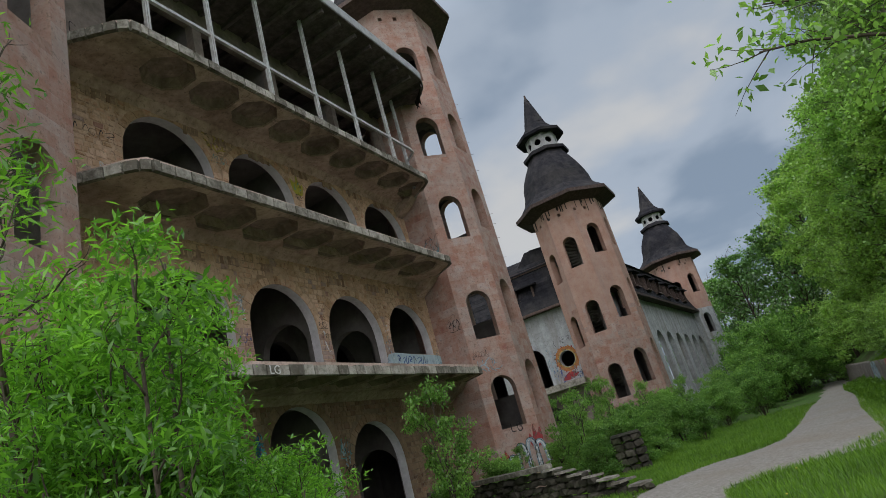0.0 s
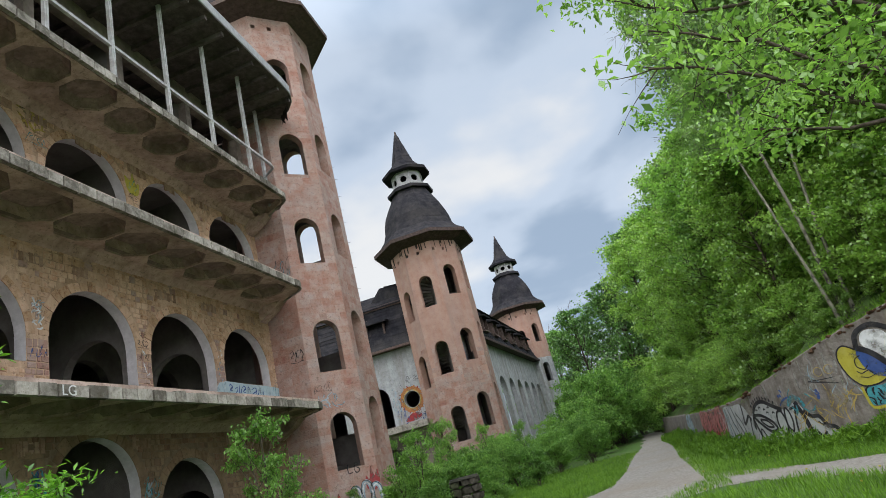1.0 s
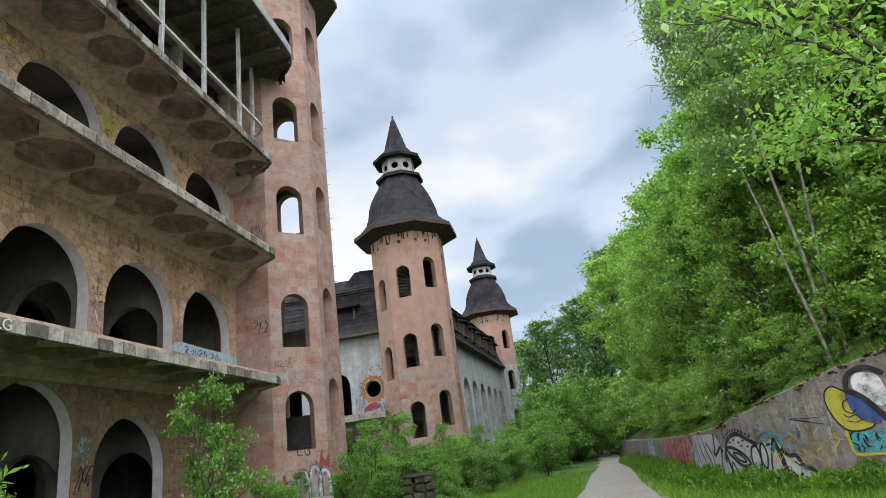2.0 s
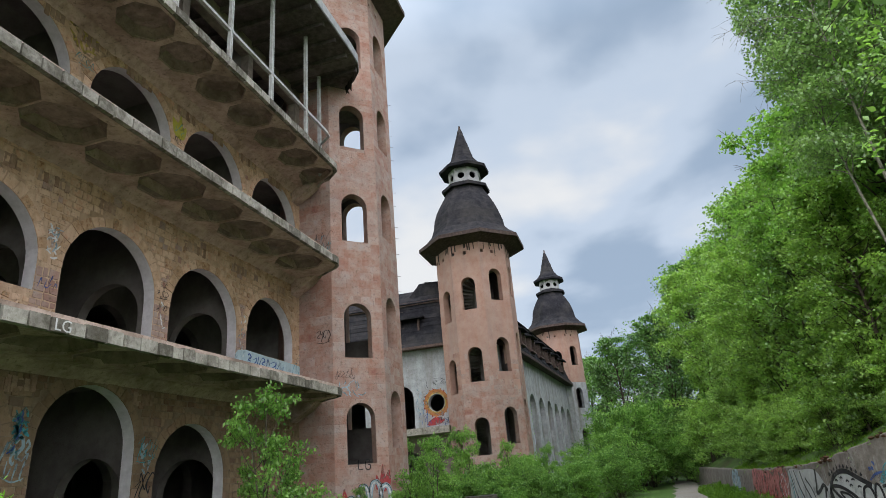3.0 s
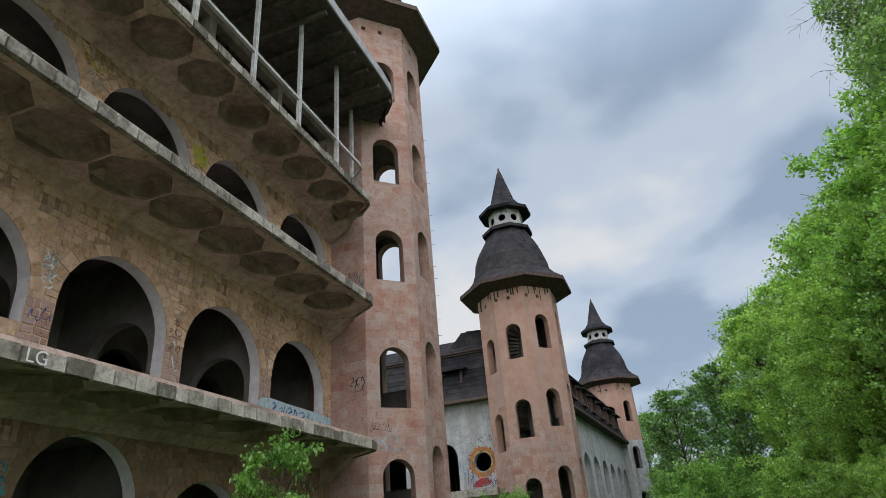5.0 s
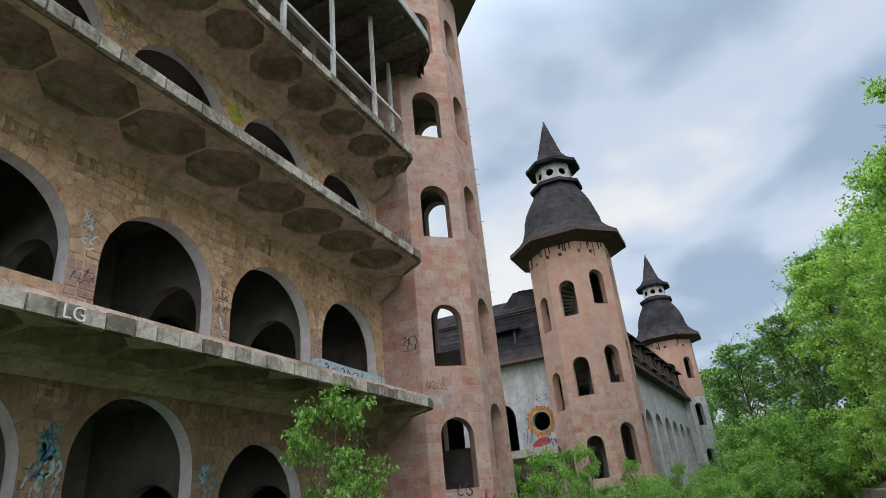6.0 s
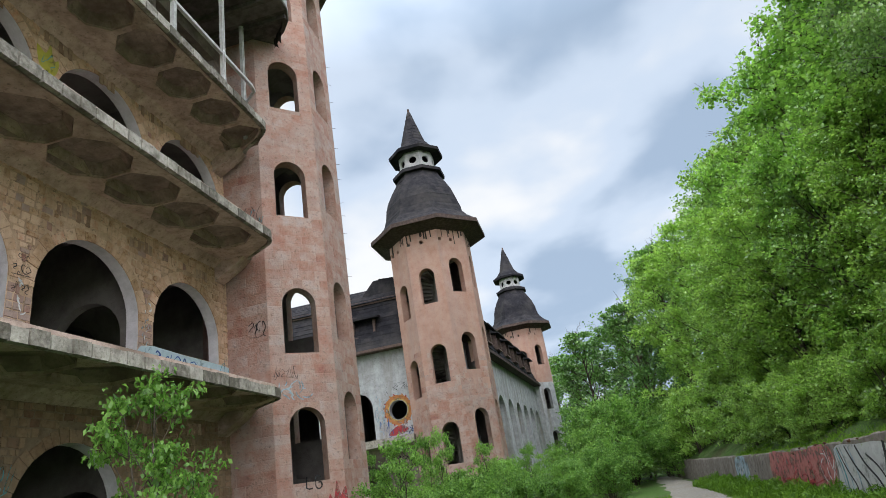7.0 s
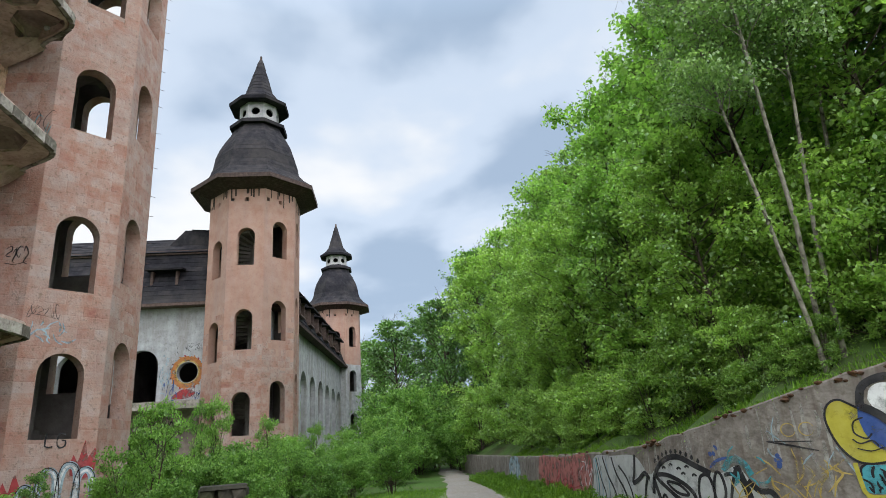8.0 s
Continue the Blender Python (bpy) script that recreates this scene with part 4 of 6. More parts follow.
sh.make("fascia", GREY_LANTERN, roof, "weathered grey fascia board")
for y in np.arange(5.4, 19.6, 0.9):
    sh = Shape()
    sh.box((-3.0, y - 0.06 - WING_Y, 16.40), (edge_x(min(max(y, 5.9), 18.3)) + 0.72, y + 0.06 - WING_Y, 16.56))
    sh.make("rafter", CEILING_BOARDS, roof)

# torn roofing felt hangs from the curved end of the eave
rng = np.random.default_rng(29)
sh = Shape()
prev = None
for i in range(15):
    t = i / 14
    y, x = 18.5 + 1.3 * t, 2.86 - 1.0 * t ** 1.5
    drop = 0.12 + 0.5 * rng.random() * (0.4 + t)
    cur = ((x, y - WING_Y, 16.62), (x + rng.normal(0, 0.05), y - WING_Y, 16.62 - drop))
    if prev and i % 5 != 3:
        sh.face(prev[0], cur[0], cur[1], prev[1])
    prev = cur
sh.make("torn_felt", DARK_WOOD, roof, "ragged black roofing felt")

# stones of the facade
rng = np.random.default_rng(31)
FACADE_STONES = [stone_mesh("stone", RUBBLE, s, 0.10) for s in range(7)]
rects = []
RING = 0.26
RINGED = WING_OPS + [(a - RING, b + RING, vs, vs, "arch") for a, b, v0, vs, kind in WING_OPS if kind == "arch"]
for v0, v1 in ((0.0, 4.24), (4.62, 8.5), (8.9, 12.0)):
    rects += courses(rng, 4.8, 20.1, v0, v1, RINGED, (0.10, 0.21), (0.10, 0.30), 0.022)
# salmon blocks face the arcade piers; the ground floor is ochre and rust, darkened for the balcony's shade
PIER_STONES = [stone_mesh("stone", PINK_BLOCK, s, 0.06) for s in range(4)]
salmon, tan, rusty, ochre = [], [], [], []
for r in rects:
    u, v = (r[0] + r[1]) / 2, (r[2] + r[3]) / 2
    pier_face = 4.6 < v < 6.9 and not any(a < u < b for a, b in BAYS) and 6.0 < u < 17
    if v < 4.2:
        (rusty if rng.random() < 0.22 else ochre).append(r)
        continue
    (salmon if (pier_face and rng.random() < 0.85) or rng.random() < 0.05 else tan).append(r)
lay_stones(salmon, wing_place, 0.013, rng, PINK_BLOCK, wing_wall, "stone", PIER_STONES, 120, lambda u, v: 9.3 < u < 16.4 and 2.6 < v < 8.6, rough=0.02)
lay_stones(rusty, wing_place, 0.014, rng, SHADED_RUST_STONE, wing_wall, "stone", [stone_mesh("stone", SHADED_RUST_STONE, k, 0.10) for k in range(5)], 60, lambda u, v: 9.0 < u < 16.4 and 1.8 < v < 4.2, rough=0.025)
lay_stones(ochre, wing_place, 0.014, rng, SHADED_OCHRE_STONE, wing_wall, "stone", [stone_mesh("stone", SHADED_OCHRE_STONE, k, 0.10) for k in range(5)], 150, lambda u, v: 9.0 < u < 16.4 and 1.8 < v < 4.2, rough=0.025)
rects = tan
lay_stones(rects, wing_place, 0.014, rng, RUBBLE, wing_wall, "stone", FACADE_STONES, 300, lambda u, v: 9.3 < u < 16.4 and 4.6 < v < 8.6, rough=0.025)
# short rows of upright brown bricks let into the upper courses of each storey
BRICK_MESH = stone_mesh("brick", BROWN_BRICK, 3, 0.05)
for v, spots in ((3.72, (9.35, 12.5, 16.1, 17.9)), (7.84, (6.2, 8.4, 9.5, 10.9, 13.9, 15.9, 18.3)), (11.62, (6.3, 8.9, 9.8, 11.4, 13.1, 14.6, 16.2, 17.8, 19.4))):
    for c in spots:
        n = int(rng.integers(4, 8))
        row = [(c + 0.125 * (i - n / 2), c + 0.125 * (i - n / 2) + 0.108, v + rng.uniform(-0.03, 0.03), v + 0.27 + rng.uniform(-0.03, 0.04)) for i in range(n)]
        lay_stones(row, wing_place, 0.02, rng, BROWN_BRICK, wing_wall, "brick", BRICK_MESH, 99)
# a ring of wedge stones round each arch
others, low = Shape(), Shape()
for a, b, v0, vs, kind in WING_OPS:
    if kind != "arch":
        continue
    r, c = (b - a) / 2, (a + b) / 2
    ang = 0.0
    while ang < math.pi - 0.02:
        nxt = min(math.pi, ang + rng.uniform(0.12, 0.24))
        if math.pi - nxt < 0.08:
            nxt = math.pi
        ro, g = r + RING * rng.uniform(0.72, 1.15), 0.008
        quad = [(r + 0.004, ang + g), (ro, ang + g), (ro, nxt - g), (r + 0.004, nxt - g)]
        pts = [(c + q * math.cos(t), vs + q * math.sin(t)) for q, t in quad]
        crowded = any(o[0] - 0.02 < p[0] < o[1] + 0.02 and o[2] < p[1] < arch_top(o, p[0]) + 0.03 for p in pts[1:3] for o in WING_OPS if o[0] != a or o[2] != v0)
        limit = min([z for z in (4.24, 8.48, 12.02, 16.5) if z > vs])
        if not crowded and max(p[1] for p in pts) < limit:
            proud = 0.016 * rng.uniform(0.6, 1.4)
            piece = Shape() if 4.0 < vs < 9.0 else low if vs < 4.0 else others
            i = len(piece.v)
            piece.v += [wing_place(p[0], p[1], 0.0) for p in pts] + [wing_place(p[0], p[1], -proud) for p in pts]
            for f in ((4, 5, 6, 7), (0, 1, 5, 4), (1, 2, 6, 5), (2, 3, 7, 6), (3, 0, 4, 7)):
                piece.f.append(tuple(i + k for k in f)); piece.k.append(0)
            if 4.0 < vs < 9.0:
                piece.make("voussoir", RUBBLE, wing_wall)
        ang = nxt
for sh, mat in ((others, RUBBLE), (low, SHADED_OCHRE_STONE)):
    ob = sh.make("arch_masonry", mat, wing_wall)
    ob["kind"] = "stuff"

# ---------------------------------------------------------------- white annex behind the tall tower
ANNEX = (-14.0, 36.4)
annex = empty("castle_annex", Matrix.Translation((*ANNEX, 0)), "whitewashed annex with a round window and a dark mansard roof", "castle")
AX = ANNEX[0]
sh = Shape()
panel(sh, -8.0, 2.7, 4.2, 9.25, 0.4, [(-15.45 - AX, -13.83 - AX, 4.45, 6.25, "arch"), (-12.92 - AX, -11.92 - AX, 0, 5.87, "round"), (-18.6 - AX, -17.0 - AX, 4.45, 6.25, "arch")],
      lambda u, v, w: (u, w, v), (0, 0, 1), steps=18)
sh.make("wall", [WHITE_WALL, INTERIOR], annex, merge=0.002)
sh = Shape()
panel(sh, -8.0, 2.7, -0.2, 4.2, 0.4, [(-15.2 - AX, -13.45 - AX, 0.3, 2.35, "arch")], lambda u, v, w: (u, w, v), (0, 0, 1), steps=18)
sh.make("basement_wall", [DARK_WALL, INTERIOR], annex, "bare dark lower wall under the balcony", merge=0.002)
for z in (0.05, 4.15, 9.0):
    sh = Shape()
    sh.box((-8, 0.4, z), (2.7, 7.5, z + 0.2))
    sh.make("floor", INTERIOR, annex)
for a, b in (((-8, 7.5, -0.2), (2.7, 7.8, 9.2)), ((-8.2, 0.4, -0.2), (-8, 7.8, 9.2)), ((2.5, 0.4, -0.2), (2.7, 7.5, 9.2)), ((-2.9, 0.4, 0), (-2.7, 7.5, 9))):
    sh = Shape()
    sh.box(a, b)
    sh.make("inner_wall", INTERIOR, annex)
sh = Shape()
sh.box((-2.2, -1.15, 4.06), (2.55, 0.0, 4.43))
sh.make("balcony", CONCRETE, annex, "stained concrete balcony slab")


def mansard(name, parent, prof, a0, a1, place, rng, hip=0.0):
    """A mansard slope in lapped courses. prof: (out, z) from the eave up; a0, a1: its ends along the wall."""
    sh = Shape()
    for (o0, z0), (o1, z1) in zip(prof, prof[1:]):
        n = max(1, round(math.hypot(o1 - o0, z1 - z0) / 0.3))
        for i in range(n):
            s, t = i / n, (i + 1) / n
            oa, za, ob, zb = o0 + (o1 - o0) * s, z0 + (z1 - z0) * s, o0 + (o1 - o0) * t, z0 + (z1 - z0) * t
            ha = hip * (za - prof[0][1]) / (prof[-1][1] - prof[0][1])
            hb = hip * (zb - prof[0][1]) / (prof[-1][1] - prof[0][1])
            u = a0
            while u < a1 - ha - 0.05:
                w = min(rng.uniform(0.9, 2.2), a1 - ha - u)
                lip = 0.02 * rng.uniform(0.4, 1.8)
                e1 = min(u + w, a1 - hb)
                q = len(sh.v)
                sh.v += [place(u, oa + lip, za - 0.004), place(u + w - 0.006, oa + lip, za - 0.004), place(e1, ob, zb), place(u, ob, zb), place(u, oa - 0.02, za - 0.01), place(u + w - 0.006, oa - 0.02, za - 0.01)]
                sh.f += [(q, q + 1, q + 2, q + 3), (q + 4, q + 5, q + 1, q)]
                sh.k += [0, 0]
                u += w
    # a closed shell behind the courses
    for (o0, z0), (o1, z1) in zip(prof, prof[1:]):
        sh.face(place(a0, o0 - 0.05, z0), place(a1, o0 - 0.05, z0), place(a1, o1 - 0.05, z1), place(a0, o1 - 0.05, z1))
    ob = sh.make(name, SHINGLE, parent, "lapped dark shingle roof")
    ob["kind"] = "stuff"
    return ob


rng = np.random.default_rng(41)
roof_place = lambda u, o, z: (u, -o, z)
mansard("roof", annex, [(0.55, 9.28), (0.25, 9.75), (-0.75, 12.25), (-0.55, 12.3), (-0.95, 12.75), (-2.1, 13.55), (-4.0, 13.7)], -8.2, 2.45, roof_place, rng, 0.35)
sh = Shape()
sh.box((-8.2, -0.58, 9.12), (2.5, 0.0, 9.27)); sh.box((-8.2, 0.62, 12.2), (2.1, 0.8, 12.42))
sh.make("eave", EAVE_WOOD, annex, "dark timber eave")
sh = Shape()
sh.face((2.5, -0.55, 9.28), (2.5, 7.5, 9.28), (2.1, 6.0, 13.6), (2.1, 2.1, 13.55), (2.2, 0.75, 12.4))
sh.make("hip_end", SHINGLE, annex)
sh = Shape()
sh.tube([(2.0, 2.2, 13.4), (2.0, 2.2, 14.0), (2.0, 2.2, 14.3)], [0.10, 0.06, 0.015], 6)
sh.make("ridge_spike", EAVE_WOOD, annex, "small dark ridge spike")


def dormer(parent, m):
    """A small dormer: two cheeks, a sill, a dark board standing in for the unlit opening, and a lean-to roof."""
    sh = Shape()
    fn = lambda x, y, z: tuple(m @ Vector((x, y, z)))
    sh.box((-0.68, -0.05, 0), (-0.56, 0.9, 1.0), 0, fn); sh.box((0.56, -0.05, 0), (0.68, 0.9, 1.0), 0, fn)
    sh.box((-0.68, -0.09, -0.06), (0.68, 0.9, 0.04), 0, fn); sh.box((-0.56, 0.78, 0.04), (0.56, 0.86, 1.0), 2, fn)
    sh.box((-0.95, -0.32, 1.0), (0.95, 1.3, 1.09), 1, lambda x, y, z: fn(x, y, z + 0.18 * (y + 0.3)))
    return sh.make("dormer", [EAVE_WOOD, SHINGLE, DARK_WOOD], parent, "boxy dormer with a dark board as its unlit window")


dormer(annex, pose(-13.85 - AX, 0.02, 10.1))

# ---------------------------------------------------------------- hall between the two domed towers
hall = empty("castle_hall", pose(-9.36, 36.6, 0, 0, 0, -3.85), "long whitewashed hall with tall arches and a dormered mansard roof", "castle")
sh = Shape()
HALL_OPS = [(u - 1.0, u + 1.0, 2.2, 5.85, "arch") for u in (6.5, 9.6, 12.7, 15.8, 18.8, 21.8, 24.8)]
panel(sh, 1.0, 27.5, -0.2, 9.25, 0.4, HALL_OPS, lambda u, v, w: (0.6 - w, u, v), (0, 0, 1))
sh.make("wall", [WHITE_WALL, INTERIOR], hall, merge=0.002)
sh = Shape()
for z in (0.05, 9.0):
    sh.box((-8, 1.0, z), (0.2, 27.5, z + 0.2))
sh.box((-8.3, 1.0, -0.2), (-8, 27.5, 9.2))
sh.make("floor", INTERIOR, hall)
hall_place = lambda u, o, z: (0.6 + o, u, z)
mansard("roof", hall, [(0.6, 9.28), (0.3, 9.7), (-0.5, 12.2), (-0.3, 12.25), (-0.8, 12.7), (-2.2, 13.5), (-4.2, 13.7)], 0.5, 27.0, hall_place, rng)
sh = Shape()
sh.box((0.6, 0.6, 9.10), (1.22, 27.0, 9.27))
sh.make("eave", EAVE_WOOD, hall, "dark timber eave")
sh = Shape()
sh.face((-8.3, 0.6, 9.25), (0.6, 0.6, 9.25), (-2.0, 0.6, 13.6), (-4.0, 0.6, 13.7))
sh.make("gable", SHINGLE, hall)
for u in (7.1, 10.2, 13.3, 16.4, 19.5, 22.6):
    dormer(hall, pose(1.0, u, 9.95, 0, 0, 90))


# ---------------------------------------------------------------- painted things on the walls
def inside_spans(poly, u):
    """Where the vertical line at u runs inside a closed outline."""
    ys = []
    for (a, b), (c, d) in zip(poly, poly[1:] + poly[:1]):
        if (a <= u < c) or (c <= u < a):
            ys.append(b + (d - b) * (u - a) / (c - a))
    ys.sort()
    return list(zip(ys[::2], ys[1::2]))


class Mural:
    """Paint on a wall: fills and lines in the wall's own u and v. place(u, v, w): negative w stands proud."""

    def __init__(self, place, proud):
        self.place, self.proud, self.strokes = place, proud, []

    def stroke(self, name, mat):
        sh = Shape()
        self.strokes.append((name, mat, sh))
        return sh

    def fill(self, pts, mat, level=0, step=0.05, k=6):
        poly = [(p.x, p.y) for p in spline(pts, k, True)]
        lo, hi = min(p[0] for p in poly), max(p[0] for p in poly)
        n = max(3, int((hi - lo) / step))
        sh = self.stroke("paint_patch", mat)
        w = -(self.proud + 0.004 * level)
        for i in range(n):
            a, b = lo + (hi - lo) * (i + 1e-4) / n, lo + (hi - lo) * (i + 0.9999) / n
            sa, sb = inside_spans(poly, a), inside_spans(poly, b)
            if len(sa) != len(sb):
                sa = sb = inside_spans(poly, (a + b) / 2)
            for (p, q), (r, s) in zip(sa, sb):
                sh.face(self.place(a, p, w), self.place(b, r, w), self.place(b, s, w), self.place(a, q, w))

    def line(self, pts, width, mat, level=1, closed=False, k=6, taper=False):
        P = spline(pts, k, closed)
        L, R = shade_ribbon(None, P, width, closed=closed)
        w = -(self.proud + 0.004 * level)
        n = len(P)
        sh = self.stroke("paint_line", mat)
        if taper:
            for i in range(n):
                t = 0.35 + 0.65 * math.sin(math.pi * (i + 0.5) / n)
                L[i], R[i] = P[i] + (L[i] - P[i]) * t, P[i] + (R[i] - P[i]) * t
        for i in range(n if closed else n - 1):
            j = (i + 1) % n
            sh.face(self.place(R[i].x, R[i].y, w), self.place(R[j].x, R[j].y, w), self.place(L[j].x, L[j].y, w), self.place(L[i].x, L[i].y, w))

    def scrawl(self, rng, u0, u1, v0, v1, mat, width, n=5, level=1):
        """Quick hand-drawn spray strokes with no letters in them."""
        span, amp = u1 - u0, v1 - v0
        pen = width * 0.7
        for i in range(n):
            c = u0 + span * (i + 0.5 + rng.uniform(-0.25, 0.25)) / n
            h = amp * rng.uniform(0.35, 1.0)
            v = v0 + (amp - h) * rng.random()
            lean = rng.uniform(-0.1, 0.35) * h
            w = span / n * rng.uniform(0.25, 0.6)
            kind = int(rng.integers(4))
            if kind == 0:
                pts = [(c - w, v), (c - w * 0.2 + lean, v + h), (c + w * rng.uniform(0.2, 1), v + h * rng.uniform(0.2, 0.6))]
            elif kind == 1:
                pts = [(c + w + lean, v + h * 0.9), (c - w * 0.6 + lean, v + h), (c - w, v + h * 0.45), (c + w * 0.4, v), (c + w, v + h * 0.35)]
            elif kind == 2:
                pts = [(c - w * 0.7 + lean, v + h), (c - w * 0.4, v + h * 0.1), (c + w * 0.5, v + h * 0.05), (c + w + lean, v + h * rng.uniform(0.5, 0.9))]
            else:
                pts = [(c - w, v + h * 0.7), (c + lean, v + h), (c + w, v + h * 0.6), (c, v + h * 0.35), (c - w * 0.6, v + h * 0.1), (c + w * 0.9, v)]
            self.line(pts, pen * rng.uniform(0.7, 1.2), mat, level, k=5, taper=True)
        if rng.random() < 0.5:
            self.line([(u0, v0 + amp * rng.uniform(0, 0.3)), (u0 + span * 0.5, v0 + amp * rng.uniform(-0.1, 0.2)), (u1, v0 + amp * rng.uniform(0, 0.4))], pen * 0.7, mat, level, taper=True)

    def spray(self, rng, u0, u1, v0, v1, mat, n, width, level=1):
        """Loose short strokes scattered over an area."""
        for i in range(n):
            u, v, a = rng.uniform(u0, u1), rng.uniform(v0, v1), rng.uniform(0.2, 2.6)
            r = min(u1 - u0, v1 - v0) * rng.uniform(0.15, 0.38)
            c, d = math.cos(a) * r, math.sin(a) * r
            q = rng.uniform(-0.5, 0.5)
            self.line([(u - c, v - d), (u - d * q, v + c * q), (u + c, v + d)], width * rng.uniform(0.35, 0.8), mat, level, k=4, taper=True)

    def done(self, name, label, parent=None, category="graffiti"):
        root = empty(name, Matrix.Translation(self.strokes[0][2].v[0]), label, category, "graffiti on the ruin")
        for part_name, mat, sh in self.strokes:
            if sh.f:
                sh.make(part_name, mat, root, merge=0.0012, inverse=Matrix.Translation(self.strokes[0][2].v[0]).inverted())
        return root


def bank_paint(u, v, w):
    return wall_place(u, v, 0.06 * v / max(0.5, wall_head(u)) + w)


rng = np.random.default_rng(81)
# silver bubble shapes with black outlines on the retaining wall
m = Mural(bank_paint, 0.006)
m.fill([(26.55, 0.02), (26.6, 0.7), (26.75, 1.12), (27.8, 1.14), (28.85, 1.14), (29.35, 0.82), (29.7, 1.02), (30.2, 1.12), (30.7, 0.96), (31.1, 0.86), (31.45, 0.97), (31.65, 0.72), (32.0, 0.5), (32.38, 0.05), (31.5, -0.02), (29.0, -0.02)], SILVER, 0)
for pts, wd in (([(28.88, 1.16), (28.80, 0.85), (28.72, 0.66), (28.95, 0.72), (29.2, 0.84), (29.36, 0.74)], 0.085), ([(29.3, 0.8), (29.16, 0.5), (29.05, 0.1)], 0.07),
                ([(26.85, 1.1), (27.05, 0.7), (27.3, 0.35), (27.2, 0.03)], 0.05), ([(27.25, 1.12), (27.5, 0.75), (27.85, 0.4), (27.75, 0.06)], 0.06), ([(27.75, 1.12), (27.95, 0.8), (28.3, 0.5), (28.45, 0.2), (28.3, 0.04)], 0.06),
                ([(28.1, 0.95), (28.45, 0.72), (28.66, 0.36), (28.6, 0.05)], 0.05), ([(29.45, 0.5), (29.55, 0.82), (29.86, 1.06), (30.25, 1.12), (30.65, 0.98), (30.95, 0.86)], 0.095),
                ([(29.5, 0.78), (29.66, 0.4), (29.84, 0.08)], 0.09), ([(30.5, 0.44), (30.2, 0.28), (29.92, 0.04)], 0.08), ([(29.62, 0.25), (29.78, 0.5), (29.95, 0.3)], 0.05),
                ([(31.2, 0.02), (31.26, 0.5), (31.42, 0.94), (31.5, 0.9)], 0.05), ([(31.43, 0.97), (31.55, 0.62), (31.62, 0.25), (31.68, 0.0)], 0.12),
                ([(31.58, 0.76), (31.74, 0.62), (31.92, 0.6), (32.06, 0.4), (32.24, 0.32), (32.42, 0.0)], 0.085), ([(31.2, 0.84), (31.32, 0.86), (31.42, 0.82)], 0.06),
                ([(31.75, 0.3), (31.86, 0.2), (31.98, 0.28)], 0.05), ([(31.8, 0.12), (31.95, 0.08), (32.08, 0.16)], 0.05), ([(31.86, 0.5), (31.95, 0.42), (32.02, 0.46)], 0.04),
                ([(30.0, 0.1), (30.2, 0.2), (30.5, 0.16), (30.75, 0.02)], 0.05)):
    m.line(pts, wd, INK, 2)
for pts, wd in (([(29.6, 0.80), (29.95, 0.82), (30.4, 0.66), (30.56, 0.47), (30.25, 0.43), (29.9, 0.6)], 0.075), ([(29.9, 0.71), (30.2, 0.68), (30.42, 0.53), (30.15, 0.55)], 0.05),
                ([(30.72, 0.80), (30.66, 0.5), (30.86, 0.32), (30.97, 0.55), (30.9, 0.82)], 0.055), ([(31.04, 0.86), (30.97, 0.56), (31.08, 0.38), (31.18, 0.6), (31.14, 0.84)], 0.05)):
    m.line(pts, wd, INK, 2, closed=True)
for i in range(10):
    u = 29.6 + 0.125 * i
    v = 1.0 + 0.20 * math.sin(math.pi * (i + 0.8) / 10.5)
    m.fill([(u - 0.035, v), (u, v + 0.06), (u + 0.04, v + 0.01), (u, v - 0.03)], INK, 2, 0.02)
for u, v in ((29.8, 0.93), (30.0, 0.98), (30.2, 0.92), (30.4, 0.95), (30.55, 0.82), (30.3, 0.84)):
    m.line([(u, v), (u + 0.05, v + 0.03), (u + 0.1, v)], 0.035, INK, 2, k=3)
for u in (26.65, 26.78, 27.0, 27.4):
    m.line([(u, 1.1), (u + 0.12, 0.6), (u + 0.05, 0.1)], 0.06, (PALE_BLUE, TEAL)[int(u * 10) % 2], 1, taper=True)
m.line([(31.2, 0.9), (31.35, 1.06), (31.55, 1.02), (31.66, 0.84)], 0.10, TEAL, 1)
m.line([(30.95, 0.95), (31.1, 1.05), (31.3, 1.1)], 0.05, BLUE, 1, taper=True)
m.spray(rng, 31.0, 31.9, 0.7, 1.15, TEAL, 8, 0.06, 3)
m.spray(rng, 31.3, 32.3, 0.3, 1.1, YELLOW_STAIN, 12, 0.03, 4)
m.done("graffiti", "large silver graffiti with black outlines on the retaining wall")
m = Mural(bank_paint, 0.005)
m.fill([(21.6, 0.1), (21.65, 1.06), (23.0, 1.08), (24.6, 1.1), (26.35, 1.16), (26.4, 0.5), (25.6, 0.1), (23.4, 0.06)], PINK_PAINT, 0, k=4)
m.scrawl(rng, 21.8, 23.4, 0.45, 0.95, RED, 0.05, 5)
m.scrawl(rng, 23.4, 25.9, 0.3, 0.85, RED, 0.07, 6)
for u in (22.4, 23.0, 23.9, 24.3):
    m.line([(u, 0.42), (u + 0.35, 0.38), (u + 0.7, 0.43)], 0.10, RED, 2, k=2)
m.spray(rng, 25.4, 26.5, 0.2, 1.1, WHITE, 8, 0.06, 2)
m.done("graffiti", "faded pink paint panel on the retaining wall")
m = Mural(bank_paint, 0.005)
m.fill([(16.6, 0.3), (16.6, 0.95), (18.3, 1.0), (18.4, 0.3)], PALE_BLUE, 0, k=3)
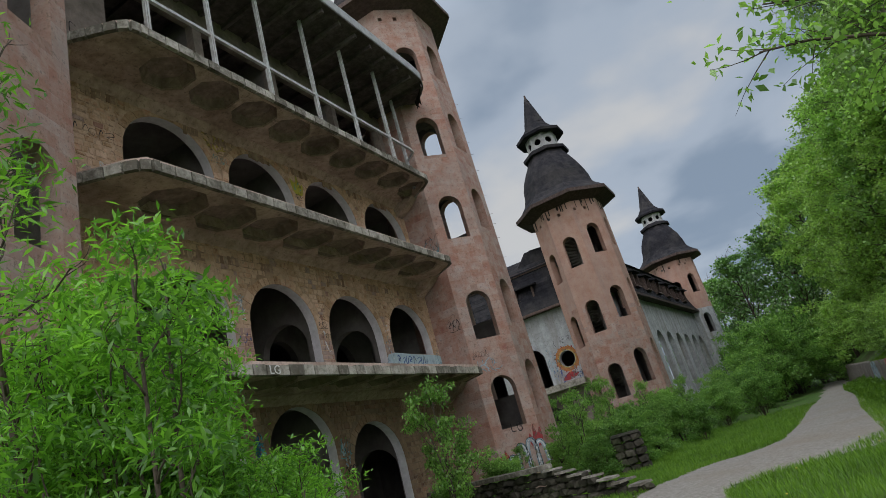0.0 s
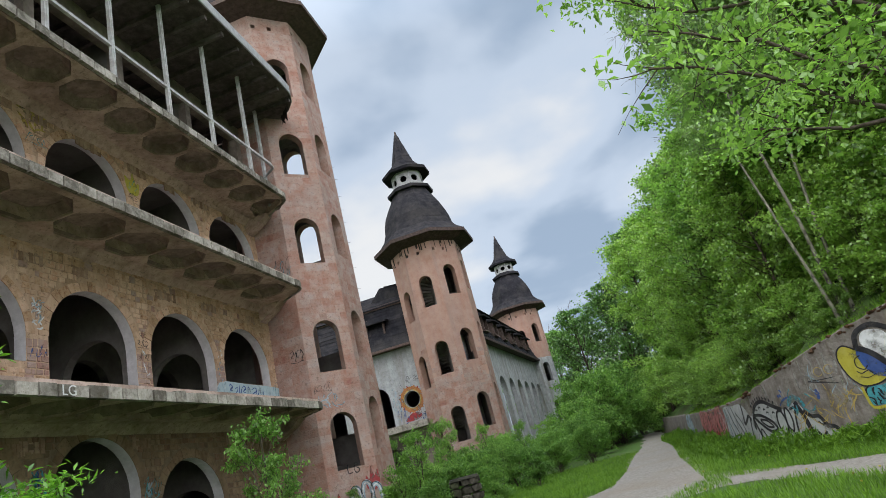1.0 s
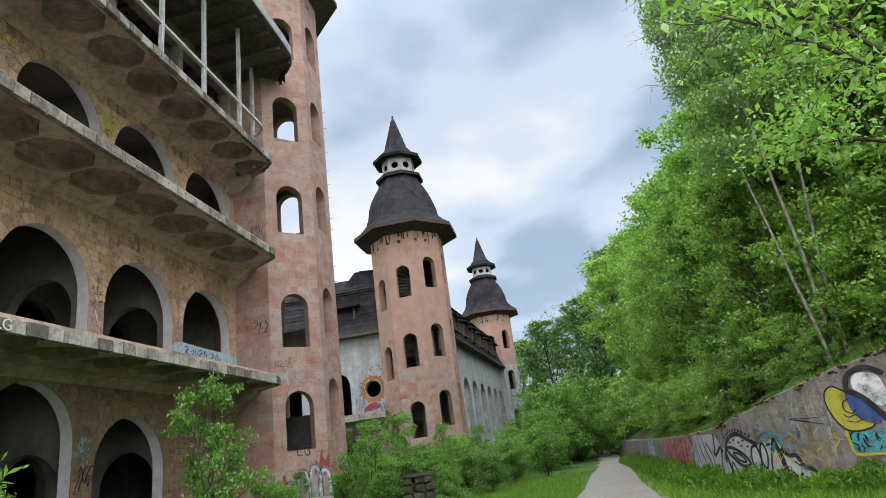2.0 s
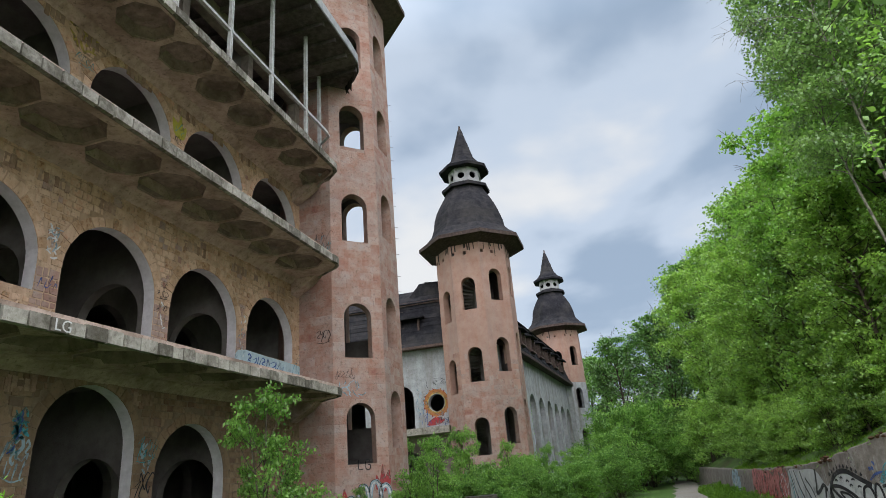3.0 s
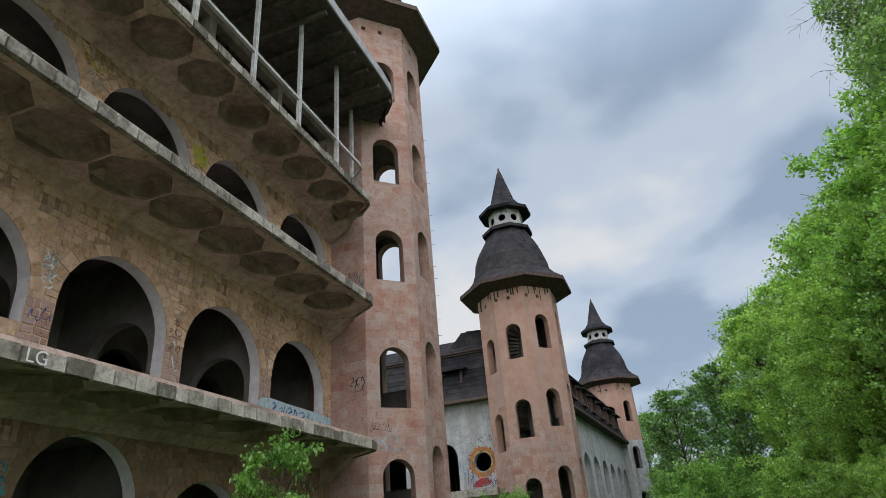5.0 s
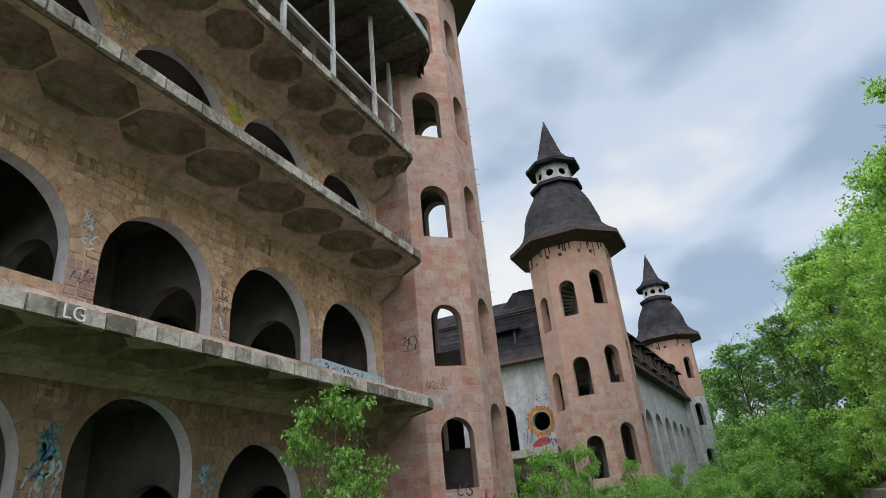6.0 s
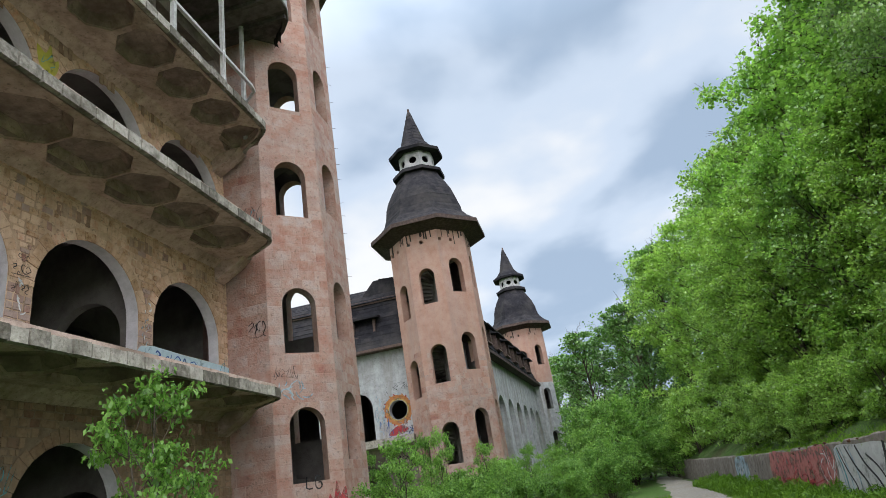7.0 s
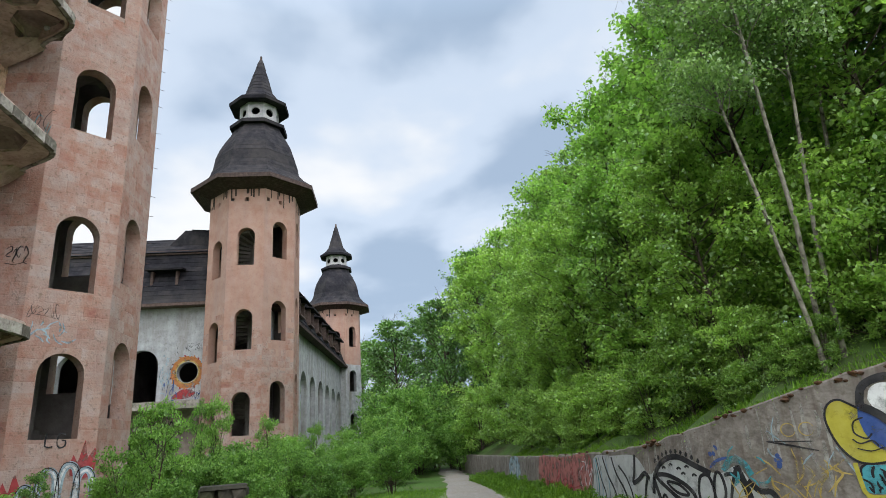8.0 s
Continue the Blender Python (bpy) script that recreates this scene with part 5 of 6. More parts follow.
m.scrawl(rng, 16.8, 18.2, 0.3, 0.85, SILVER, 0.07, 4)
m.scrawl(rng, 18.7, 21.0, 0.2, 0.9, INK, 0.04, 5)
m.done("graffiti", "pale blue painted patch low on the retaining wall")
m = Mural(bank_paint, 0.006)
disc = [(32.85, 1.50), (32.88, 1.70), (33.0, 1.80), (33.15, 1.76), (33.5, 1.45), (33.62, 1.1), (33.45, 0.98), (33.15, 0.98), (32.95, 1.18)]
m.fill(disc, YELLOW, 0, 0.03)
m.line(disc, 0.03, INK, 1, closed=True)
m.fill([(33.25, 1.45), (33.28, 1.72), (33.5, 1.6), (33.75, 1.25), (33.7, 1.05), (33.5, 1.1), (33.36, 1.2)], BLUE, 2, 0.03)
m.line([(33.3, 1.68), (33.36, 1.92), (33.52, 2.03), (33.75, 2.05), (34.0, 1.9)], 0.10, INK, 4)
m.line([(33.3, 1.70), (33.52, 1.55), (33.78, 1.2), (33.9, 1.0)], 0.11, INK, 4)
m.fill([(33.42, 1.72), (33.45, 1.9), (33.62, 1.98), (33.9, 1.86), (33.95, 1.5), (33.8, 1.35), (33.6, 1.55)], WHITE, 3, 0.03)
m.line([(33.3, 1.55), (33.18, 1.5), (33.16, 1.36), (33.28, 1.28), (33.36, 1.34)], 0.022, INK, 3)
m.line([(33.12, 1.28), (33.2, 1.22), (33.34, 1.25), (33.4, 1.18)], 0.02, INK, 3); m.line([(33.15, 1.16), (33.3, 1.12), (33.45, 1.16)], 0.015, INK, 3)
m.line([(33.08, 0.98), (33.09, 0.8), (33.14, 0.57), (33.4, 0.55), (33.8, 0.55)], 0.055, YELLOW, 3, k=3)
m.fill([(33.13, 0.62), (33.12, 0.92), (33.45, 0.94), (33.8, 0.95), (33.8, 0.6), (33.45, 0.59)], TEAL, 0, 0.04, 3)
m.spray(rng, 33.15, 33.75, 0.62, 0.9, INK, 14, 0.05, 1)
m.done("graffiti", "yellow and blue graffiti figure shape on the retaining wall")
m = Mural(bank_paint, 0.005)
for c in (32.33, 32.58):
    m.line([(c + 0.10 * math.cos(a), 1.45 + 0.09 * math.sin(a)) for a in np.linspace(0.3, 6.0, 9)], 0.016, YELLOW_STAIN, 1, k=3, taper=True)
m.line([(31.98, 1.31), (32.3, 1.29), (32.66, 1.28)], 0.02, INK, 1, taper=True)
m.line([(32.0, 1.30), (32.3, 1.24), (32.68, 1.15)], 0.028, INK, 1, taper=True)
m.spray(rng, 30.9, 31.2, 1.12, 1.25, BLUE, 3, 0.10)
m.spray(rng, 31.9, 32.2, 0.95, 1.1, BLUE, 4, 0.10)
m.spray(rng, 31.8, 32.9, 0.35, 1.0, YELLOW_STAIN, 16, 0.04)
m.spray(rng, 31.5, 33.0, 0.9, 1.5, PALE_BLUE, 7, 0.04)
for u in (32.45, 32.62, 32.8):
    m.line([(u - 0.06, 0.55), (u, 0.72), (u + 0.1, 0.84), (u + 0.02, 0.95)], 0.03, YELLOW_STAIN, 1, taper=True)
m.done("graffiti", "small yellow and blue spray marks on the retaining wall")
m = Mural(bank_paint, 0.003)
for i in range(46):
    u = rng.uniform(28.8, 35.5)
    h = wall_head(u)
    v = h * rng.uniform(0.6, 0.97)
    d = rng.uniform(0.25, 0.9)
    m.line([(u, v), (u + rng.normal(0, 0.02), v - d * 0.5), (u + rng.normal(0, 0.03), max(0.05, v - d))], rng.uniform(0.02, 0.09), PALE_RUN, 0, k=4, taper=True)
m.done("lime_run", "pale lime runs down the stained retaining wall", category="stain")


def facade_paint(u, v, w):
    return (-12.05 - w, u, v)


def tower_paint(x, y, half, k):
    f = face_place(half / math.tan(radians(22.5)), k)
    def place(u, v, w):
        p = f(u, v, w)
        return (p[0] + x, p[1] + y, p[2])
    return place


P = 0.024
m = Mural(facade_paint, P)
m.scrawl(rng, 12.60, 13.02, 6.25, 6.5, INK, 0.028, 4); m.scrawl(rng, 12.62, 13.0, 5.95, 6.15, INK, 0.024, 4); m.scrawl(rng, 12.72, 12.92, 6.58, 6.7, INK, 0.02, 2)
m.done("graffiti", "black marker scrawl on an arcade pier")
m = Mural(facade_paint, P)
m.spray(rng, 9.56, 9.8, 6.3, 7.0, WHITE, 16, 0.07); m.spray(rng, 9.56, 9.8, 6.4, 7.0, PALE_BLUE, 8, 0.06, 2); m.scrawl(rng, 9.46, 9.9, 5.7, 6.0, BLUE, 0.03, 4)
m.done("graffiti", "white and pink spray marks on an arcade pier")
m = Mural(facade_paint, P)
m.fill([(12.72, 10.95), (12.62, 11.4), (12.85, 11.3), (12.95, 11.62), (13.06, 11.25), (13.2, 11.35), (13.15, 10.95), (12.95, 10.85)], YELLOW, 0, 0.03, 3)
m.scrawl(rng, 12.75, 13.12, 10.95, 11.4, TEAL, 0.03, 3)
m.scrawl(rng, 12.75, 13.1, 10.7, 10.95, INK, 0.03, 3)
m.done("graffiti", "yellow and green spray burst beside an upper arch")
m = Mural(facade_paint, P)
m.scrawl(rng, 9.45, 10.05, 11.0, 11.28, TEAL, 0.025, 5)
m.spray(rng, 9.35, 10.0, 11.4, 12.0, YELLOW_STAIN, 14, 0.12, 0)
m.done("graffiti", "green scrawl and yellow wash beside an upper arch")
m = Mural(facade_paint, P)
m.spray(rng, 9.42, 9.7, 2.6, 3.4, TEAL, 24, 0.10, 0); m.spray(rng, 9.42, 9.7, 2.6, 3.4, BLUE, 6, 0.07, 1); m.scrawl(rng, 9.3, 9.84, 2.5, 2.95, PALE_BLUE, 0.09, 4, 0)
m.scrawl(rng, 9.35, 9.78, 2.2, 2.7, PALE_BLUE, 0.06, 4)
m.done("graffiti", "teal and blue spray paint on a ground floor pier")
m = Mural(facade_paint, P)
m.spray(rng, 12.55, 12.82, 2.3, 3.0, PALE_BLUE, 16, 0.08, 0)
m.scrawl(rng, 12.42, 12.95, 2.5, 3.05, TEAL, 0.04, 5); m.scrawl(rng, 12.45, 12.9, 1.7, 2.3, INK, 0.05, 4)
m.done("graffiti", "pale blue patch and black scrawl on a ground floor pier")
m = Mural(facade_paint, P)
m.fill([(15.95, 4.8), (15.95, 5.56), (17.5, 5.6), (19.4, 5.58), (19.7, 5.4), (19.6, 4.8), (17.6, 4.75)], SILL_BLUE, 0, k=3)
m.scrawl(rng, 16.4, 18.4, 5.2, 5.55, BLUE, 0.07, 8); m.spray(rng, 12.74, 12.95, 5.2, 6.3, WHITE, 9, 0.06); m.spray(rng, 16.02, 16.25, 5.4, 6.6, WHITE, 10, 0.07); m.spray(rng, 16.02, 16.25, 5.4, 6.4, PALE_BLUE, 8, 0.07, 2); m.scrawl(rng, 19.05, 19.9, 5.0, 6.0, TEAL, 0.03, 5)
m.done("graffiti", "pale blue band with blue scrawl under an arch sill")
m = Mural(facade_paint, P)
m.scrawl(rng, 6.0, 6.7, 9.2, 9.9, WHITE, 0.06, 4); m.scrawl(rng, 5.2, 6.6, 10.5, 10.75, INK, 0.03, 7); m.scrawl(rng, 4.9, 6.6, 12.9, 13.6, INK, 0.035, 5)
m.done("graffiti", "white and black spray marks near the wing corner")
m = Mural(tower_paint(-11.71, 21.73, 0.93, -2), 0.022)
m.scrawl(rng, 0.35, 0.85, 6.2, 6.7, INK, 0.045, 4); m.scrawl(rng, 0.2, 0.9, 9.5, 10.2, TEAL, 0.03, 4); m.scrawl(rng, 0.2, 0.9, 9.7, 10.3, INK, 0.025, 4)
m.done("graffiti", "black and green scrawl on the tower flank")
m = Mural(tower_paint(-11.71, 21.73, 0.93, -1), 0.022)
m.fill([(-0.9, 0.95), (-0.86, 1.45), (-0.74, 1.2), (-0.66, 1.62), (-0.52, 1.28), (-0.38, 1.42), (-0.44, 0.9)], RED, 0, 0.03, 2)
m.fill([(0.4, 1.5), (0.46, 1.95), (0.56, 1.75), (0.68, 2.28), (0.76, 1.85), (0.92, 2.1), (0.91, 1.45)], RED, 0, 0.03, 2)
for u, h in ((-0.42, 1.3), (-0.02, 1.62), (0.4, 1.72), (0.74, 1.6)):
    loop = [(u - 0.2, 0.25), (u - 0.17, h - 0.3), (u, h), (u + 0.17, h - 0.25), (u + 0.2, 0.3)]
    m.line(loop, 0.16, PALE_BLUE, 1)
    m.line([(a * 1.0, b - 0.02) for a, b in loop], 0.05, WHITE, 2)
    m.line([(a + 0.05 * (1 if a > u else -1), b + 0.06) for a, b in loop], 0.02, INK, 3)
m.line([(-0.14, 2.42), (-0.16, 2.14), (0.0, 2.13)], 0.035, INK, 1, k=2)
m.line([(0.24, 2.38), (0.12, 2.42), (0.08, 2.22), (0.14, 2.1), (0.25, 2.14), (0.25, 2.25), (0.17, 2.26)], 0.035, INK, 1, k=2)
m.scrawl(rng, -0.9, -0.2, 5.0, 5.35, INK, 0.02, 6)
m.spray(rng, -0.9, 0.1, 4.5, 5.0, PALE_BLUE, 14, 0.06, 0)
m.done("graffiti", "red, white and blue graffiti round the tower foot")


def annex_paint(u, v, w):
    return (u, 36.4 + w, v)


m = Mural(annex_paint, 0.006)
ring_o = [(-12.42 + 0.66 * math.cos(a) , 5.87 + 0.66 * math.sin(a)) for a in np.linspace(0, 2 * math.pi, 17)[:-1]]
m.line(ring_o, 0.26, ORANGE, 0, closed=True, k=3)
ring_i = [(-12.42 + 0.56 * math.cos(a) , 5.87 + 0.56 * math.sin(a)) for a in np.linspace(0, 2 * math.pi, 17)[:-1]]
m.line(ring_i, 0.07, YELLOW_STAIN, 1, closed=True, k=3)
for i in range(22):
    a = 2 * math.pi * i / 22
    c, s = math.cos(a), math.sin(a)
    r0, r1 = 0.77, 0.86
    m.line([(-12.42 + r0 * c, 5.87 + r0 * s), (-12.42 + r1 * math.cos(a + 0.08), 5.87 + r1 * math.sin(a + 0.08))], 0.07, (RED, ORANGE, PALE_BLUE)[i % 3], 1, k=2)
m.fill([(-13.1, 4.65), (-12.7, 5.0), (-12.3, 5.05), (-12.0, 4.85), (-12.4, 4.6)], RED, 0)
m.scrawl(rng, -12.2, -11.45, 4.6, 5.1, INK, 0.05, 5); m.scrawl(rng, -12.5, -11.5, 6.9, 7.3, INK, 0.025, 6); m.scrawl(rng, -13.7, -13.2, 5.3, 6.3, PALE_BLUE, 0.06, 4); m.scrawl(rng, -13.5, -13.0, 4.6, 5.6, BLUE, 0.04, 4)
m.scrawl(rng, -13.1, -12.0, 3.2, 3.6, INK, 0.06, 4)
m.spray(rng, -13.62, -13.3, 4.7, 6.8, PALE_BLUE, 16, 0.07, 0); m.spray(rng, -11.55, -11.2, 4.6, 6.6, PALE_BLUE, 14, 0.07, 0); m.spray(rng, -13.2, -11.4, 4.5, 4.95, BLUE, 12, 0.05, 2); m.spray(rng, -13.2, -11.4, 6.95, 7.5, INK, 8, 0.03, 2)
m.done("graffiti", "orange painted flames round the circular window")
m = Mural(lambda u, v, w: (-15.46 - w, u, v), 0.006)
for c in (12.8, 16.25):
    m.fill([(c - 0.78, 4.65), (c - 0.45, 5.3), (c - 0.1, 4.95), (c + 0.3, 5.5), (c + 0.55, 4.95), (c + 0.78, 5.2), (c + 0.76, 4.62)], ORANGE, 0, k=2)
    m.line([(c - 0.8, 4.7), (c - 0.45, 5.36), (c - 0.1, 5.0), (c + 0.3, 5.58), (c + 0.55, 5.0), (c + 0.8, 5.26)], 0.08, INK, 1, k=2)
    m.spray(rng, c - 0.75, c + 0.75, 5.4, 6.4, TEAL, 12, 0.08)
m.done("graffiti", "orange and white paint inside the arcade rooms")

# two painted characters on the lowest balcony edge
txt = bpy.data.curves.new("edge_letters", "FONT")
txt.body, txt.size, txt.extrude = "LG", 0.27, 0.002
txt_ob = new("edge_letters", txt)
dg = bpy.context.evaluated_depsgraph_get()
letters = bpy.data.meshes.new_from_object(txt_ob.evaluated_get(dg))
bpy.data.objects.remove(txt_ob)
letters.materials.append(LETTER_WHITE)
ob = new("painted_letters", letters)
ob.matrix_basis = pose(-12.05 + 2.05 + 0.112, 8.10, 4.275, 90, 0, 90)
tagged(ob, "white hand-painted letters on the concrete balcony edge", "graffiti", "graffiti on the ruin")


# ---------------------------------------------------------------- low ruined wall and pier beside the path
def boulder_mesh(seed):
    rng = np.random.default_rng(seed)
    bm = bmesh.new()
    bmesh.ops.create_icosphere(bm, subdivisions=1, radius=0.5)
    for v in bm.verts:
        c = v.co
        c = Vector((math.copysign(abs(c.x * 2) ** 0.6, c.x), math.copysign(abs(c.y * 2) ** 0.6, c.y), math.copysign(abs(c.z * 2) ** 0.6, c.z))) * 0.5
        v.co = c * rng.uniform(0.85, 1.12)
    me = bpy.data.meshes.new("stone")
    bm.to_mesh(me); bm.free()
    me.materials.append(FIELDSTONE)
    return me


BOULDERS = [boulder_mesh(s) for s in (1, 2, 3)]
ruin = empty("ruined_wall", Matrix.Translation((-8.5, 15.0, 0)), "low mossy fieldstone wall with a pale concrete coping", "wall")
rng = np.random.default_rng(91)
A, B, C = Vector((-12.0, 16.5, 0)), Vector((-6.9, 13.85, 0)), Vector((-4.2, 12.4, 0))
for seg, h0, h1 in (((A, B), 0.85, 0.85), ((B, C), 0.85, 0.12)):
    a, b = seg
    n = int((b - a).length / 0.30)
    for i in range(n):
        t = (i + 0.5) / n
        top = h0 + (h1 - h0) * t
        z = 0.1
        while z < top:
            ob = new("stone", BOULDERS[int(rng.integers(3))])
            ob.parent = ruin
            p = a.lerp(b, t) + Vector((rng.normal(0, 0.05), rng.normal(0, 0.05), z)) - Vector((-8.5, 15.0, 0))
            ob.matrix_basis = pose(p.x, p.y, p.z, *rng.uniform(-12, 12, 2), math.degrees(math.atan2((b - a).y, (b - a).x)) + rng.uniform(-10, 10)) @ Matrix.Diagonal((rng.uniform(0.26, 0.40), rng.uniform(0.30, 0.42), rng.uniform(0.15, 0.22), 1))
            z += 0.16
sh = Shape()
d = (B - A).normalized(); nn = Vector((-d.y, d.x, 0))
for i in range(6):
    p, q = A.lerp(B, i / 6 + 0.004), A.lerp(B, (i + 1) / 6 - 0.004)
    c = [p - nn * 0.24, q - nn * 0.24, q + nn * 0.24, p + nn * 0.24]
    o = Vector((-8.5, 15.0, 0))
    lo = [k - o + Vector((0, 0, 0.86)) for k in c]; hi = [k - o + Vector((0, 0, 0.97 + 0.01 * (i % 2))) for k in c]
    slab = Shape()
    slab.face(*reversed(lo)); slab.face(*hi)
    for k in range(4):
        slab.face(lo[k], lo[(k + 1) % 4], hi[(k + 1) % 4], hi[k])
    slab.make("coping_slab", CONCRETE, ruin, "pale concrete coping slab", merge=0.001)

# flat caps step down along the broken end
for i in range(7):
    t = (i + 0.5) / 7
    p = B.lerp(C, t) - Vector((-8.5, 15.0, 0))
    slab = Shape()
    w0, w1 = rng.uniform(0.14, 0.2), rng.uniform(0.2, 0.26)
    turn = pose(p.x, p.y, 0.86 - 0.74 * t, rng.uniform(-4, 4), rng.uniform(-4, 4), math.degrees(math.atan2((C - B).y, (C - B).x)) + rng.uniform(-8, 8))
    slab.box((-w0, -w1, 0), (w0, w1, 0.05), 0, lambda x, y, z: tuple(turn @ Vector((x * (1 - z), y * (1 - 1.5 * z), z))))
    slab.make("cap_slab", CONCRETE, ruin, merge=0.001)

pier = empty("stone_pier", pose(-5.8, 18.0, 0, 0, 0, 15), "broken fieldstone pier with a flat slab on top", "pier")
for z in np.arange(0.1, 1.05, 0.22):
    for i in range(3):
        for j in range(2):
            ob = new("stone", BOULDERS[int(rng.integers(3))])
            ob.parent = pier
            ob.matrix_basis = pose(-0.3 + 0.3 * i + rng.normal(0, 0.02), -0.15 + 0.3 * j, float(z), *rng.uniform(-10, 10, 3)) @ Matrix.Diagonal((0.34, 0.36, 0.25, 1))
sh = Shape()
sh.box((-0.42, -0.34, 1.06), (0.42, 0.34, 1.13))
sh.make("cap_slab", CAP_STONE, pier, "weathered cap slab")

# iron ties that stick out of the tall tower
tie_parent = bpy.data.objects["castle_tower"]
rng = np.random.default_rng(95)
for i in range(16):
    z = 6.5 + 0.72 * i + rng.uniform(-0.2, 0.2)
    a = radians(22.5 + rng.uniform(-2, 2))
    R = 0.93 / math.sin(radians(22.5)) - 0.03
    sh = Shape()
    sh.tube([(R * math.cos(a), R * math.sin(a), z), ((R + 0.16) * math.cos(a + 0.02), (R + 0.16) * math.sin(a + 0.02), z + rng.uniform(-0.03, 0.03))], [0.008, 0.006], 4)
    sh.make("iron_tie", EAVE_WOOD, tie_parent)

# ---------------------------------------------------------------- plants
def fast_mesh(name, V, quads, mat, smooth=False):
    me = bpy.data.meshes.new(name)
    me.vertices.add(len(V)); me.vertices.foreach_set("co", V.astype(np.float32).ravel())
    me.loops.add(len(quads) * 4); me.loops.foreach_set("vertex_index", quads.astype(np.int32).ravel())
    me.polygons.add(len(quads)); me.polygons.foreach_set("loop_start", np.arange(len(quads), dtype=np.int32) * 4)
    me.materials.append(mat)
    me.update(calc_edges=True)
    return me


def leaf_quads(rng, centres, size, slim=0.5, droop=0.3, spread=None):
    """One folded four-cornered leaf at each centre, turned at random."""
    n = len(centres)
    az, el = rng.uniform(0, 2 * math.pi, n), rng.normal(-droop, 0.65, n)
    d = np.stack([np.cos(az) * np.cos(el), np.sin(az) * np.cos(el), np.sin(el)], 1)
    up = np.array([0, 0, 1.0]) + rng.normal(0, 0.55, (n, 3))
    s = np.cross(d, up); s /= np.linalg.norm(s, axis=1, keepdims=True) + 1e-9
    nn = np.cross(s, d)
    L = (size * rng.uniform(0.65, 1.3, n))[:, None]
    W = L * slim * 0.5
    base = centres - d * L * 0.5
    V = np.stack([base, base + d * L * 0.5 + s * W + nn * W * 0.35, base + d * L - nn * L * 0.08, base + d * L * 0.5 - s * W + nn * W * 0.35], 1).reshape(-1, 3)
    return V, np.arange(4 * n).reshape(n, 4)


def limb_path(rng, start, d, length, n, lift, wobble):
    pts, p, d = [np.array(start, float)], np.array(start, float), np.array(d, float)
    for _ in range(n):
        d = d + np.array([0, 0, lift]) + rng.normal(0, wobble, 3)
        d /= np.linalg.norm(d)
        p = p + d * length / n
        pts.append(p.copy())
    return pts


